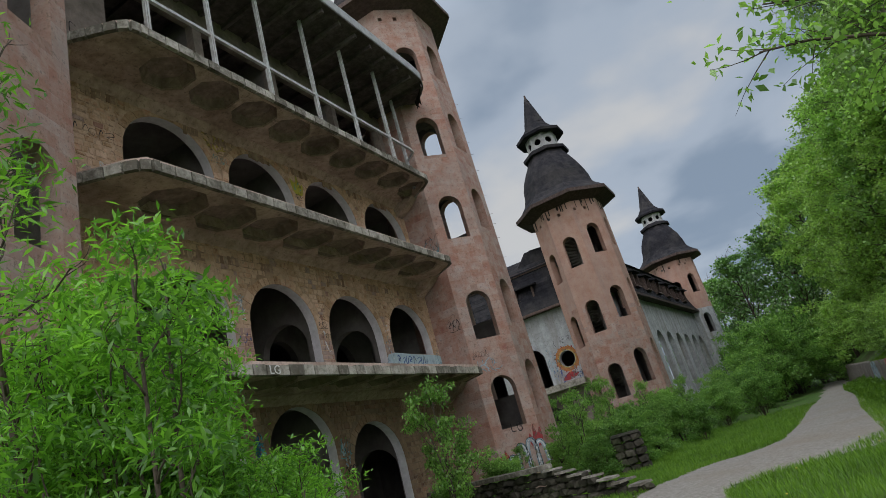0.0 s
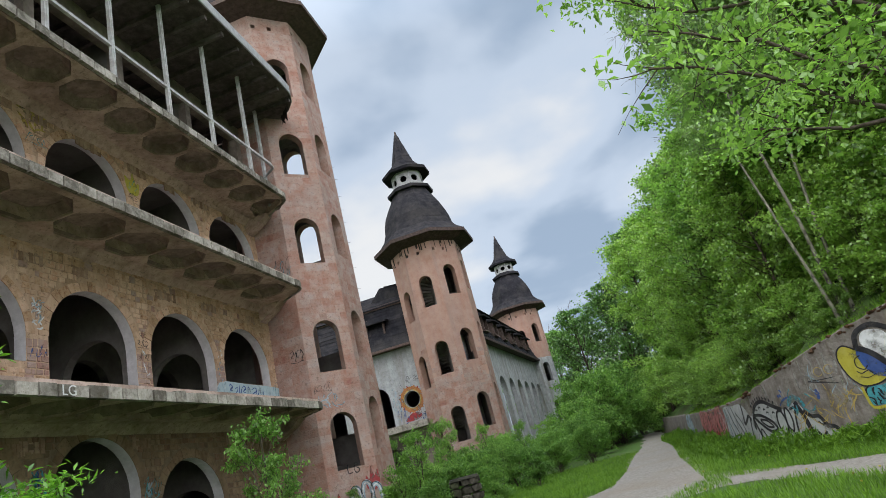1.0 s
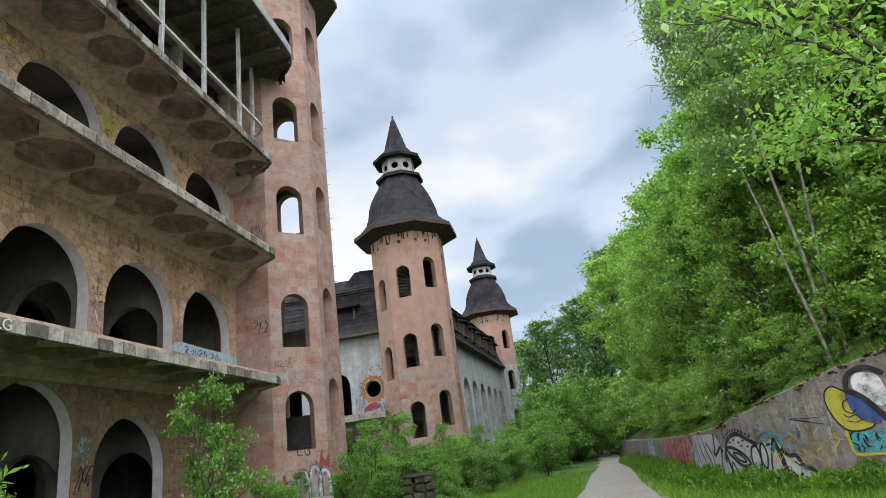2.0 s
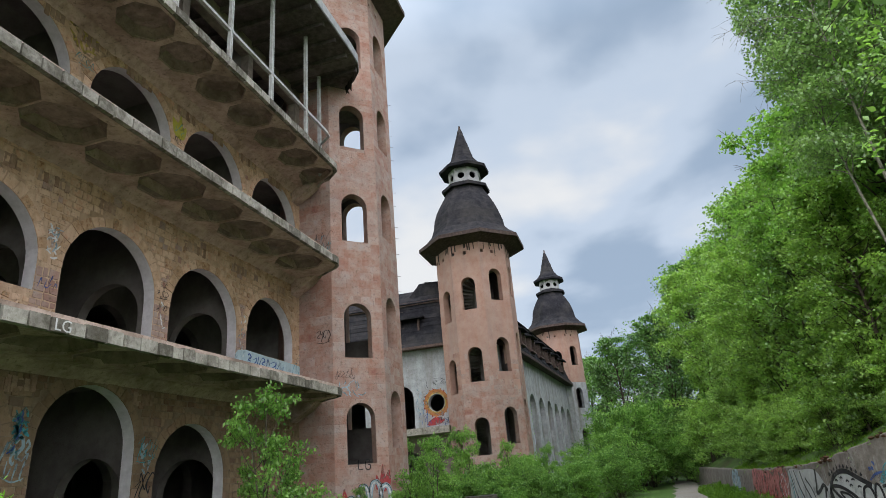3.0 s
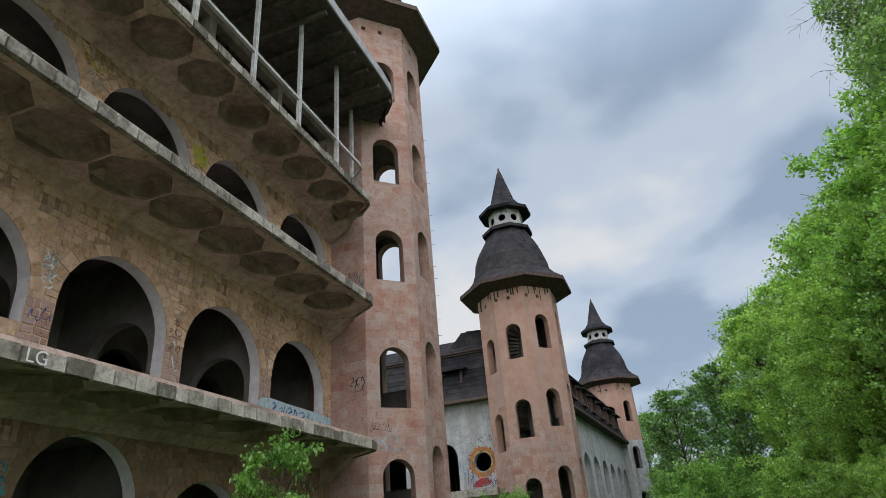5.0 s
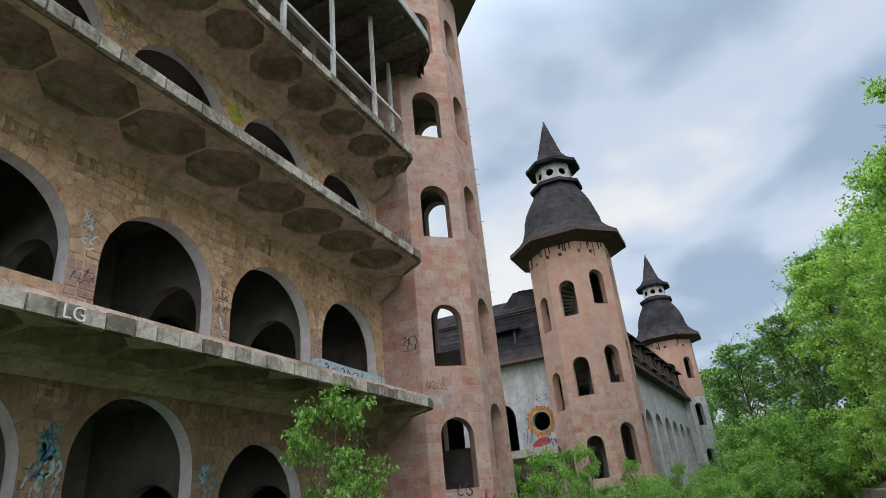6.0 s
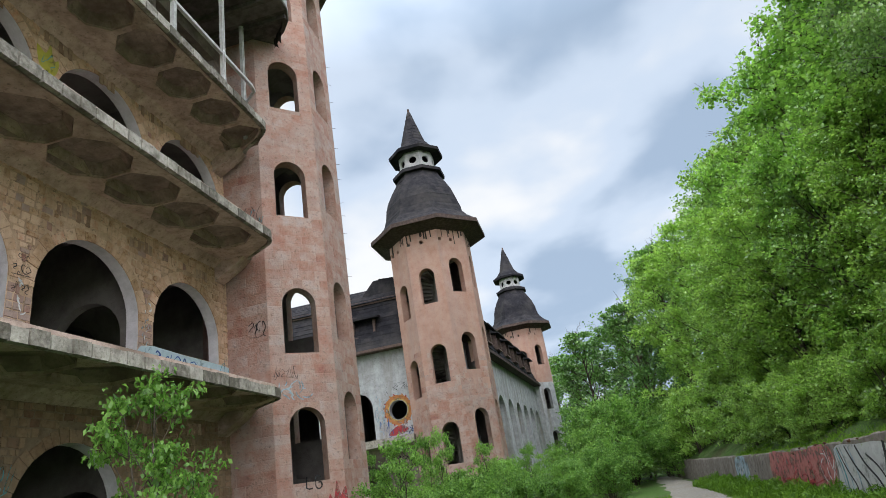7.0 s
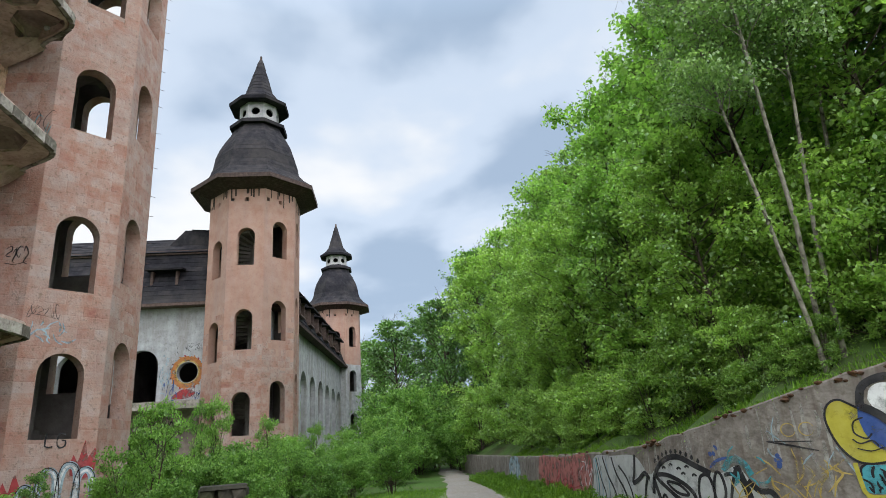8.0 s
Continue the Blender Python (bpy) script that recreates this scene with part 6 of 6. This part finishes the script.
def grow(name, seed, height, radius, base, limbs, leaves, size, mat, bark, trunk=0.14, slim=0.55, droop=0.25, lift=0.05, lean=0.0, shape="round", clump=0.32, stems=1, label="", category="tree", sub=5, rise=(15, 55), reach=()):
    """A tree or bush: trunk, limbs with twigs, and leaves in clumps along the twigs. It stands at the origin."""
    rng = np.random.default_rng(seed)
    root = empty(name, Matrix.Identity(4), label, category)
    wood, twig_pts, near_pts, limbs_sh = Shape(), [], [], Shape()
    for st in range(stems):
        a = rng.uniform(0, 6.28)
        off = 0 if stems == 1 else rng.uniform(0.05, 0.25)
        tilt = lean if stems == 1 else lean + rng.uniform(0.05, 0.28)
        h = height * (1 if st == 0 else rng.uniform(0.65, 1.0))
        tp = limb_path(rng, (off * math.cos(a), off * math.sin(a), -0.15), (tilt * math.cos(a), tilt * math.sin(a), 1), h + 0.1, 9, 0.02, 0.035)
        wood.tube(tp, [trunk * (1 - 0.9 * (j / 9) ** 0.9) * (1.25 if j == 0 else 1) + 0.006 for j in range(10)], 8)
        count = max(3, limbs // stems)
        for i in range(count):
            f = base / h + (1 - base / h) * ((i + rng.random()) / count) ** 0.9
            f = min(0.985, f)
            q = f * 9
            j = min(8, int(q))
            p0 = tp[j] + (tp[j + 1] - tp[j]) * (q - j)
            g = (f * h - base) / max(0.1, h - base)
            if shape == "round":
                r = radius * (0.25 + 0.78 * math.sin(math.pi * min(1, 0.14 + 0.82 * g)))
            elif shape == "cone":
                r = radius * (1.05 - 0.9 * g)
            else:
                r = radius * (0.55 + 0.5 * math.sin(math.pi * (0.2 + 0.75 * g)))
            r *= rng.uniform(0.7, 1.15)
            az = i * 2.4 + rng.uniform(-0.4, 0.4) + st
            el = radians(rng.uniform(*rise))
            lp = limb_path(rng, p0, (math.cos(az) * math.cos(el), math.sin(az) * math.cos(el), math.sin(el)), r, 6, lift, 0.13)
            lr = trunk * 0.32 * (1 - f * 0.6)
            limbs_sh.tube(lp, [lr * (1 - 0.8 * k / 6) + 0.004 for k in range(7)], 5)
            for k in range(sub):
                t = (0.3 + 0.7 * rng.random() ** 0.6) * 6
                kk = min(5, int(t))
                s0 = lp[kk] + (lp[kk + 1] - lp[kk]) * (t - kk)
                dd = lp[kk + 1] - lp[kk]
                dd = dd / np.linalg.norm(dd) + rng.normal(0, 0.6, 3)
                dd /= np.linalg.norm(dd)
                ln = r * rng.uniform(0.22, 0.45)
                sp = limb_path(rng, s0, dd, ln, 3, lift - 0.03, 0.18)
                limbs_sh.tube(sp, [lr * 0.35 + 0.002, lr * 0.28 + 0.002, lr * 0.2 + 0.002, 0.002], 4)
                for e in range(4):
                    twig_pts.append(s0 + (sp[3] - s0) * rng.uniform(0.2, 1.1))
            twig_pts += [lp[4], lp[5], lp[6], lp[6]]
    for a, b in reach:
        a, b = np.array(a, float), np.array(b, float)
        lp = [a + (b - a) * k / 8 + np.array([0, 0, 0.35 * math.sin(math.pi * k / 8)]) + (rng.normal(0, 0.05, 3) if 0 < k < 8 else 0) for k in range(9)]
        limbs_sh.tube(lp, [0.035 * (1 - 0.85 * k / 8) + 0.003 for k in range(9)], 5)
        for k in range(34):
            t = (0.3 + 0.7 * rng.random()) * 8
            kk = min(7, int(t))
            s0 = lp[kk] + (lp[kk + 1] - lp[kk]) * (t - kk)
            dd = (b - a) / np.linalg.norm(b - a) * 0.8 + rng.normal(0, 0.5, 3)
            sp = limb_path(rng, s0, dd / np.linalg.norm(dd), rng.uniform(0.25, 0.6), 3, -0.03, 0.15)
            limbs_sh.tube(sp, [0.007, 0.005, 0.003, 0.002], 4)
            for e in range(7):
                near_pts.append(s0 + (sp[3] - s0) * rng.uniform(0.2, 1.08))
    tw = np.array(twig_pts)
    pick = rng.integers(0, len(tw), leaves)
    spread = np.clip(rng.normal(0, 1, (leaves, 3)), -1.7, 1.7) * clump * np.array([1, 1, 0.42])
    centres = tw[pick] + spread
    centres = centres[centres[:, 2] > 0.06]
    if stems == 1:
        centres = centres[(centres[:, 2] < height * 1.01) & (np.hypot(centres[:, 0], centres[:, 1]) < radius * (1.06 + 0.1 * np.sin(centres[:, 2] * 2.1)))]
    if near_pts:
        tips = np.repeat(np.array(near_pts), 2, axis=0)
        centres = np.concatenate([centres, tips + rng.normal(0, 0.06, tips.shape)])
    V, Q = leaf_quads(rng, centres, size, slim, droop)
    wood.make("trunk", bark, root, smooth=True)
    limbs_sh.make("branching", bark, root, smooth=True)
    crown = new("crown", fast_mesh("crown", V, Q, mat))
    crown.parent = root
    return root


PLACED = {}


def plant(proto, x, y, z, scale=1.0, turn=0.0, tall=None, label="", tip=0.0):
    """Puts the first plant of a kind in its place and copies of it in the others."""
    m = Matrix.Translation((x, y, z)) @ Matrix.Rotation(radians(tip), 4, "Y") @ Matrix.Rotation(radians(turn), 4, "Z") @ Matrix.Diagonal((scale, scale, tall or scale, 1))
    if proto.name not in PLACED:
        PLACED[proto.name] = 1
        proto.matrix_basis = m
        ob = proto
    else:
        keep = proto.scale.copy()
        proto.scale = (1, 1, 1)
        ob = copy_thing(proto, m)
        proto.scale = keep
    if label:
        ob["label"] = label
    return ob


maple = grow("maple_tree", 51, 11.5, 3.4, 1.0, 56, 23000, 0.165, LEAF, BARK, 0.17, slim=0.75, clump=0.26, label="leafy green maple tree on the bank", sub=7)
young = grow("young_tree", 52, 11.0, 2.8, 0.5, 56, 21000, 0.155, LEAF_LIGHT, BARK, 0.13, slim=0.7, clump=0.25, label="bright green young tree on the bank", sub=7)
birch = grow("birch_tree", 53, 11.6, 1.45, 5.4, 50, 15000, 0.085, LEAF_BIRCH, BIRCH_BARK, 0.043, slim=0.75, droop=0.7, lift=-0.10, shape="tall", clump=0.27, label="slender white birch with drooping twigs", sub=6, rise=(25, 65))
dark_tree = grow("dark_tree", 54, 13.0, 3.6, 1.2, 50, 10000, 0.25, LEAF_FIR, BARK, 0.2, slim=0.7, clump=0.3, label="dense dark green tree behind the path", sub=6)
bush = grow("bush", 55, 2.6, 1.15, 0.08, 42, 8000, 0.115, LEAF_SHRUB, BARK, 0.03, clump=0.17, stems=5, shape="tall", label="leafy green bush at the castle foot", category="bush", sub=5, rise=(5, 70))
willow = grow("willow_bush", 56, 2.8, 0.95, 0.2, 46, 13500, 0.082, LEAF_WILLOW, BARK, 0.028, slim=0.27, droop=0.1, clump=0.14, stems=6, shape="tall", label="willow shrub with long narrow leaves", category="bush", sub=5, rise=(40, 75))
hazel = grow("hazel_bush", 57, 4.2, 1.9, 0.1, 54, 8500, 0.15, LEAF_LIGHT, BARK, 0.04, slim=0.65, clump=0.2, stems=5, shape="round", label="broad light green shrub beside the path", category="bush", sub=6, rise=(0, 65))
elder = grow("elder_bush", 59, 2.7, 1.0, 0.35, 36, 5600, 0.082, LEAF_SHRUB, BARK, 0.03, slim=0.6, clump=0.10, stems=3, shape="round", label="sparse elder sapling with open branches", category="bush", sub=4, rise=(15, 60))
shrub = grow("elder_bush", 61, 4.0, 1.8, 0.06, 60, 9000, 0.16, LEAF_SHRUB, BARK, 0.04, slim=0.55, clump=0.2, stems=7, shape="tall", label="broad dark green shrub in front of the white hall", category="bush", sub=6, rise=(-5, 65))
tall_willow = grow("willow_bush", 64, 3.6, 0.55, 0.25, 54, 9000, 0.088, LEAF_WILLOW, BARK, 0.022, slim=0.27, droop=0.05, clump=0.11, stems=4, shape="tall", label="tall narrow willow shrub with upright shoots", category="bush", sub=4, rise=(30, 65))
sapling = grow("willow_sapling", 62, 5.6, 0.6, 0.9, 40, 3800, 0.095, LEAF_WILLOW, BARK, 0.022, slim=0.24, droop=0.1, clump=0.12, shape="tall", label="tall thin willow sapling with sparse leaves", category="sapling", sub=4, rise=(35, 70))
near_tree = grow("maple_tree", 58, 8.5, 3.9, 3.5, 26, 17000, 0.095, LEAF, BARK, 0.15, slim=0.5, clump=0.26, label="maple with branches hanging over the lawn", sub=5, rise=(0, 30), lift=0.01,
                 reach=(((0, 0, 2.9), (-3.4, -2.4, 3.95)), ((0, 0, 3.3), (-3.1, -1.7, 4.7)), ((0, 0, 3.0), (-2.4, -2.8, 3.9))))

# shrubs in the foreground and along the foot of the wing
plant(near_tree, 3.4, 6.2, 0.0)
plant(sapling, -4.22, 0.5, 0, 1.0, 0, tip=4)
for x, y, s, h, t in ((-4.3, 1.9, 0.7, 0.62, 80), (-5.3, 2.7, 0.7, 0.66, 150), (-5.6, 3.8, 0.6, 0.6, 30), (-4.9, 1.0, 0.95, 1.0, 220), (-6.4, 2.0, 1.0, 1.1, 290), (-5.8, 1.3, 1.0, 1.05, 100), (-4.3, 0.9, 0.7, 0.8, 170)):
    plant(willow, x, y, 0, s, t, h)
for x, y, s, t in ((-3.75, 0.8, 0.86, 0), (-4.7, 1.3, 0.92, 120), (-5.3, 1.65, 0.98, 230), (-5.6, 2.3, 0.86, 40)):
    plant(tall_willow, x, y, 0, s, t)
for x, y, s, h, t in ((-8.15, 11.8, 0.85, 1.2, 0), (-7.3, 18.1, 0.7, 0.95, 100), (-9.3, 24.4, 0.5, 0.95, 200), (-12.2, 31.0, 0.6, 1.2, 300), (-9.9, 19.2, 0.4, 0.55, 80), (-10.3, 9.0, 0.7, 0.6, 40), (-7.4, 22.6, 0.5, 1.1, 140), (-6.2, 25.0, 0.55, 0.95, 260), (-5.2, 28.4, 0.5, 0.9, 20), (-8.7, 27.0, 0.5, 1.2, 310)):
    plant(elder, x, y, 0, s, t, h)
for x, y, s, t in ((-8.9, 12.2, 0.5, 60), (-8.6, 15.4, 0.5, 200), (-8.4, 19.2, 0.55, 20), (-6.9, 20.5, 0.6, 75), (-8.0, 23.6, 0.6, 130), (-6.6, 24.2, 0.72, 190), (-9.8, 26.0, 0.58, 240), (-5.6, 21.5, 0.55, 310), (-10.4, 28.5, 0.66, 20),
                   (-8.6, 29.0, 0.72, 140), (-6.6, 17.2, 0.45, 10), (-4.4, 23.4, 0.52, 170), (-9.6, 16.9, 0.5, 250), (-7.0, 31.0, 0.82, 100), (-5.6, 19.6, 0.5, 280), (-7.6, 21.6, 0.6, 330)):
    plant(bush, x, y, 0, s, t)
for x, y, s, t in ((-5.6, 26.0, 0.42, 0), (-4.0, 28.5, 0.42, 60), (-6.4, 29.6, 0.52, 120), (-4.4, 33.0, 0.45, 200), (-5.8, 35.0, 0.40, 250), (-2.6, 36.0, 0.75, 20),
                   (-4.6, 39.5, 0.62, 90), (-1.9, 42.0, 1.12, 150), (-3.6, 46.0, 0.95, 220), (-1.4, 48.0, 1.3, 300), (-2.6, 30.0, 0.5, 30)):
    plant(shrub, x, y, 0, s, t)

# the wood on the bank and beyond
for x, y, s, t in ((5.6, 17.6, 0.78, 0), (5.2, 20.6, 0.72, 70), (4.6, 24.0, 0.69, 130), (7.6, 21.0, 0.97, 200), (7.2, 26.5, 0.97, 250), (5.2, 31.0, 0.92, 20), (9.0, 16.0, 1.05, 100), (8.4, 12.0, 0.95, 160), (10.8, 24.0, 1.05, 300)):
    plant(maple, x, y, bank_z(x, y) - 0.1, s, t)
for x, y, s, t in ((6.6, 14.6, 0.80, 0), (3.9, 28.0, 0.72, 90), (6.8, 34.0, 1.1, 170), (4.4, 37.0, 1.0, 240), (8.9, 30.0, 1.16, 310), (3.6, 43.0, 1.04, 45), (11.0, 19.0, 1.25, 120), (8.4, 10.4, 0.85, 33), (10.6, 13.0, 1.0, 85)):
    plant(young, x, y, bank_z(x, y) - 0.1, s, t)
for x, y, s, t, tip in ((4.05, 13.95, 0.86, 0, -3.5), (4.22, 14.1, 1.0, 130, -2.0), (4.32, 13.9, 0.92, 250, 0), (5.6, 14.9, 1.05, 200, 0), (7.0, 16.6, 1.2, 60, 0), (9.2, 28.0, 1.1, 180, 0)):
    plant(birch, x, y, bank_z(x, y) - 0.1, s, t, tip=tip)
for x, y, s, t in ((2.0, 54.0, 1.0, 0), (5.5, 50.0, 0.98, 70), (-1.6, 60.0, 0.95, 140), (1.0, 66.0, 1.05, 210), (-3.6, 70.0, 0.95, 280), (9.8, 42.0, 1.02, 30), (13.5, 33.0, 1.2, 110), (-6.0, 82.0, 1.1, 200), (-12.0, 88.0, 1.1, 250), (6.0, 60.0, 0.95, 12), (9.5, 56.0, 0.95, 66), (12.5, 48.0, 0.95, 122), (16.0, 40.0, 1.0, 190), (3.0, 62.0, 0.9, 240), (12.0, 27.0, 0.95, 300)):
    plant(dark_tree, x, y, (bank_z(x, y) - 0.1) if x > 3 else 0, s, t)
for x, y, s, t in ((3.4, 19.8, 0.55, 0), (3.0, 23.4, 0.5, 80), (2.9, 26.6, 0.55, 160), (4.2, 17.2, 0.6, 240), (3.1, 32.0, 0.7, 300), (3.0, 36.0, 0.8, 20), (1.6, 50.0, 1.0, 100), (2.6, 41.0, 0.8, 190), (5.6, 15.4, 0.6, 220), (3.9, 18.6, 0.42, 40), (4.6, 16.4, 0.40, 130), (2.75, 25.0, 0.42, 210), (2.7, 28.6, 0.5, 330), (6.4, 12.6, 0.6, 60), (4.9, 13.9, 0.5, 15), (5.5, 13.3, 0.62, 95), (5.9, 14.3, 0.75, 170), (6.6, 13.2, 0.8, 260), (5.3, 12.6, 0.42, 305), (6.3, 11.7, 0.6, 345), (5.0, 14.8, 0.7, 120), (5.2, 18.6, 0.7, 250), (2.5, 22.0, 0.33, 20), (6.0, 20.0, 0.9, 310)):
    plant(hazel, x, y, bank_z(x, y) - 0.1 if x > 2 else 0, s, t, label="leafy undergrowth on top of the retaining wall")

for x, y, s, t in ((2.0, 47.5, 0.9, 0), (-0.5, 51.0, 1.1, 90), (0.9, 55.0, 1.2, 150), (2.6, 53.0, 1.2, 210), (-2.4, 53.0, 1.2, 300), (-0.9, 45.0, 0.8, 30), (2.4, 44.0, 0.7, 77)):
    plant(shrub, x, y, 0, s, t, label="broad green shrub where the path ends")
rng = np.random.default_rng(63)
# a front of low-branched young trees leans over the wall
for i in range(11):
    s = wall_s_at(33) + (wall_s_at(15.6) - wall_s_at(33)) * (i + rng.uniform(0.25, 0.75)) / 11
    p = wall_place(s, 0, rng.uniform(1.5, 2.3))
    plant((young, maple)[i % 3 == 2], p.x, p.y, bank_z(p.x, p.y) - 0.15, rng.uniform(0.46, 0.62), rng.uniform(0, 360), label="low-branched young tree behind the retaining wall")
for i in range(13):
    s = wall_s_at(15.4) + (wall_s_at(10.6) - wall_s_at(15.4)) * (i + rng.uniform(0.1, 0.9)) / 13
    p = wall_place(s, 0, rng.uniform(0.9, 2.1))
    plant(hazel, p.x, p.y, bank_z(p.x, p.y) - 0.1, rng.uniform(0.17, 0.26), rng.uniform(0, 360), label="low leafy shrub on the grassy bank")
for i in range(16):
    s = wall_s_at(30) + (wall_s_at(14.6) - wall_s_at(30)) * (i + rng.uniform(0.2, 0.8)) / 16
    p = wall_place(s, 0, rng.uniform(0.9, 1.5))
    plant(hazel, p.x, p.y, bank_z(p.x, p.y) - 0.1, rng.uniform(0.36, 0.5), rng.uniform(0, 360), label="leafy undergrowth on top of the retaining wall")


# ---------------------------------------------------------------- grass
def grass_patch(name, seed, n, inside, size, label):
    rng = np.random.default_rng(seed)
    pts = []
    while sum(len(p) for p in pts) < n:
        c = np.stack([rng.uniform(-9, 4.5, n), rng.uniform(2.0, 30.0, n)], 1)
        keep = np.array([inside(x, y) for x, y in c])
        w = np.clip(1.5 - c[:, 1] / 26, 0.25, 1)
        pts.append(c[keep & (rng.random(n) < w)])
    c = np.concatenate(pts)[:n]
    az = rng.uniform(0, 2 * math.pi, n)
    h = size * rng.uniform(0.5, 1.3, n)
    d = np.stack([np.cos(az), np.sin(az)], 1)
    s = np.stack([-np.sin(az), np.cos(az)], 1) * 0.0045
    z0 = np.zeros((n, 1))
    b = np.concatenate([c, z0], 1)
    s3 = np.concatenate([s, z0], 1)
    mid = b + np.concatenate([d * (h * 0.18)[:, None], (h * 0.62)[:, None]], 1)
    tip = b + np.concatenate([d * (h * 0.55)[:, None], h[:, None]], 1)
    V = np.stack([b - s3, b + s3, mid + s3 * 0.8, mid - s3 * 0.8, tip], 1).reshape(-1, 3)
    i = np.arange(n) * 5
    Q = np.concatenate([np.stack([i, i + 1, i + 2, i + 3], 1), np.stack([i + 3, i + 2, i + 4, i + 4], 1)])
    me = bpy.data.meshes.new(name)
    faces = [tuple(q) for q in Q[:n]] + [tuple(q[:3]) for q in Q[n:]]
    me.from_pydata(V.tolist(), [], faces)
    me.materials.append(GRASS)
    return tagged(new(name, me), label, "grass", kind="stuff")


def lerp_line(line, y):
    for (xa, ya), (xb, yb) in zip(line, line[1:]):
        if ya <= y <= yb:
            return xa + (xb - xa) * (y - ya) / (yb - ya)
    return line[-1][0]


def on_path(x, y, m=0.0):
    if lerp_line(PATH_LEFT, y) + m < x < lerp_line(PATH_RIGHT, y) - m:
        return True
    if 1.0 < y < 14.0 and x > -0.9:
        a = sorted(((px, py) for px, py in BRANCH_A), key=lambda p: p[1])
        b = sorted(((px, py) for px, py in BRANCH_B), key=lambda p: p[1])
        return lerp_line(b, y) + m < x < lerp_line(a, y) - m
    return False


def lawn(x, y):
    s = min(range(len(WALL_PTS)), key=lambda i: abs(WALL_PTS[i].y - y))
    return not on_path(x, y, 0.12) and x < WALL_PTS[s].x - 0.05 and x > -8.5


grass_patch("grass", 71, 130000, lawn, 0.12, "lush green grass beside the path")


def bank_grass():
    rng = np.random.default_rng(77)
    pts = []
    while len(pts) < 22000:
        s, w = rng.uniform(wall_s_at(30), wall_s_at(10.5)), 0.12 + 2.8 * rng.random() ** 1.5
        p = wall_place(s, 0, w)
        pts.append((p.x, p.y, bank_z(p.x, p.y)))
    c = np.array(pts)
    V, Q = leaf_quads(rng, c + np.array([0, 0, 0.07]), 0.26, 0.10, -0.9)
    ob = new("bank_grass", fast_mesh("bank_grass", V, Q, GRASS))
    return tagged(ob, "long grass along the top of the bank", "grass", kind="stuff")


bank_grass()


def wall_weeds():
    """Tall weeds along the foot of the retaining wall: blades and broad leaves."""
    rng = np.random.default_rng(79)
    n = 26000
    pts, tall = [], []
    for i in range(n):
        s = rng.uniform(wall_s_at(34), wall_s_at(12.2))
        w = -0.05 - 0.95 * rng.random() ** 1.6
        p = wall_place(s, 0, w)
        clump = 0.6 + 0.4 * math.sin(s * 2.3) * math.sin(s * 5.1 + 1)
        h = (0.5 + 0.15 * w) * clump * rng.random()
        pts.append((p.x, p.y, 0.03 + h))
    c = np.array(pts)
    V, Q = leaf_quads(rng, c, 0.16, 0.16, -0.7)
    ob = new("weeds", fast_mesh("weeds", V, Q, GRASS))
    tagged(ob, "tall green weeds along the foot of the retaining wall", "weeds", kind="stuff")


wall_weeds()


def dandelions():
    """Yellow flower heads on thin stalks in the grass near the path."""
    rng = np.random.default_rng(83)
    head = Shape()
    ring = lambda r, z, k=8: [(r * math.cos(6.283 * i / k), r * math.sin(6.283 * i / k), z) for i in range(k)]
    stalk = Shape()
    stalk.tube([(0, 0, 0), (0.006, 0, 0.08), (0.004, 0.003, 0.15)], [0.003, 0.0025, 0.002], 4)
    lo, mid, hi = ring(0.006, 0.148), ring(0.019, 0.160), ring(0.010, 0.168)
    for a, b in ((lo, mid), (mid, hi)):
        for i in range(8):
            head.face(a[i], a[(i + 1) % 8], b[(i + 1) % 8], b[i])
    head.face(*hi)
    root = empty("dandelion", Matrix.Identity(4), "yellow dandelion on a thin green stalk", "flower", "dandelions in the grass")
    stalk.make("stalk", GRASS, root)
    head.make("flower_head", YELLOW, root, "round yellow flower head", merge=0.0005)
    spots = []
    while len(spots) < 22:
        x, y = rng.uniform(-1.5, 4.0), rng.uniform(5.5, 17.0)
        if lawn(x, y):
            spots.append((x, y))
    root.matrix_basis = Matrix.Translation((*spots[0], 0.0))
    for x, y in spots[1:]:
        copy_thing(root, pose(x, y, 0.0, 0, 0, rng.uniform(0, 360)))


dandelions()
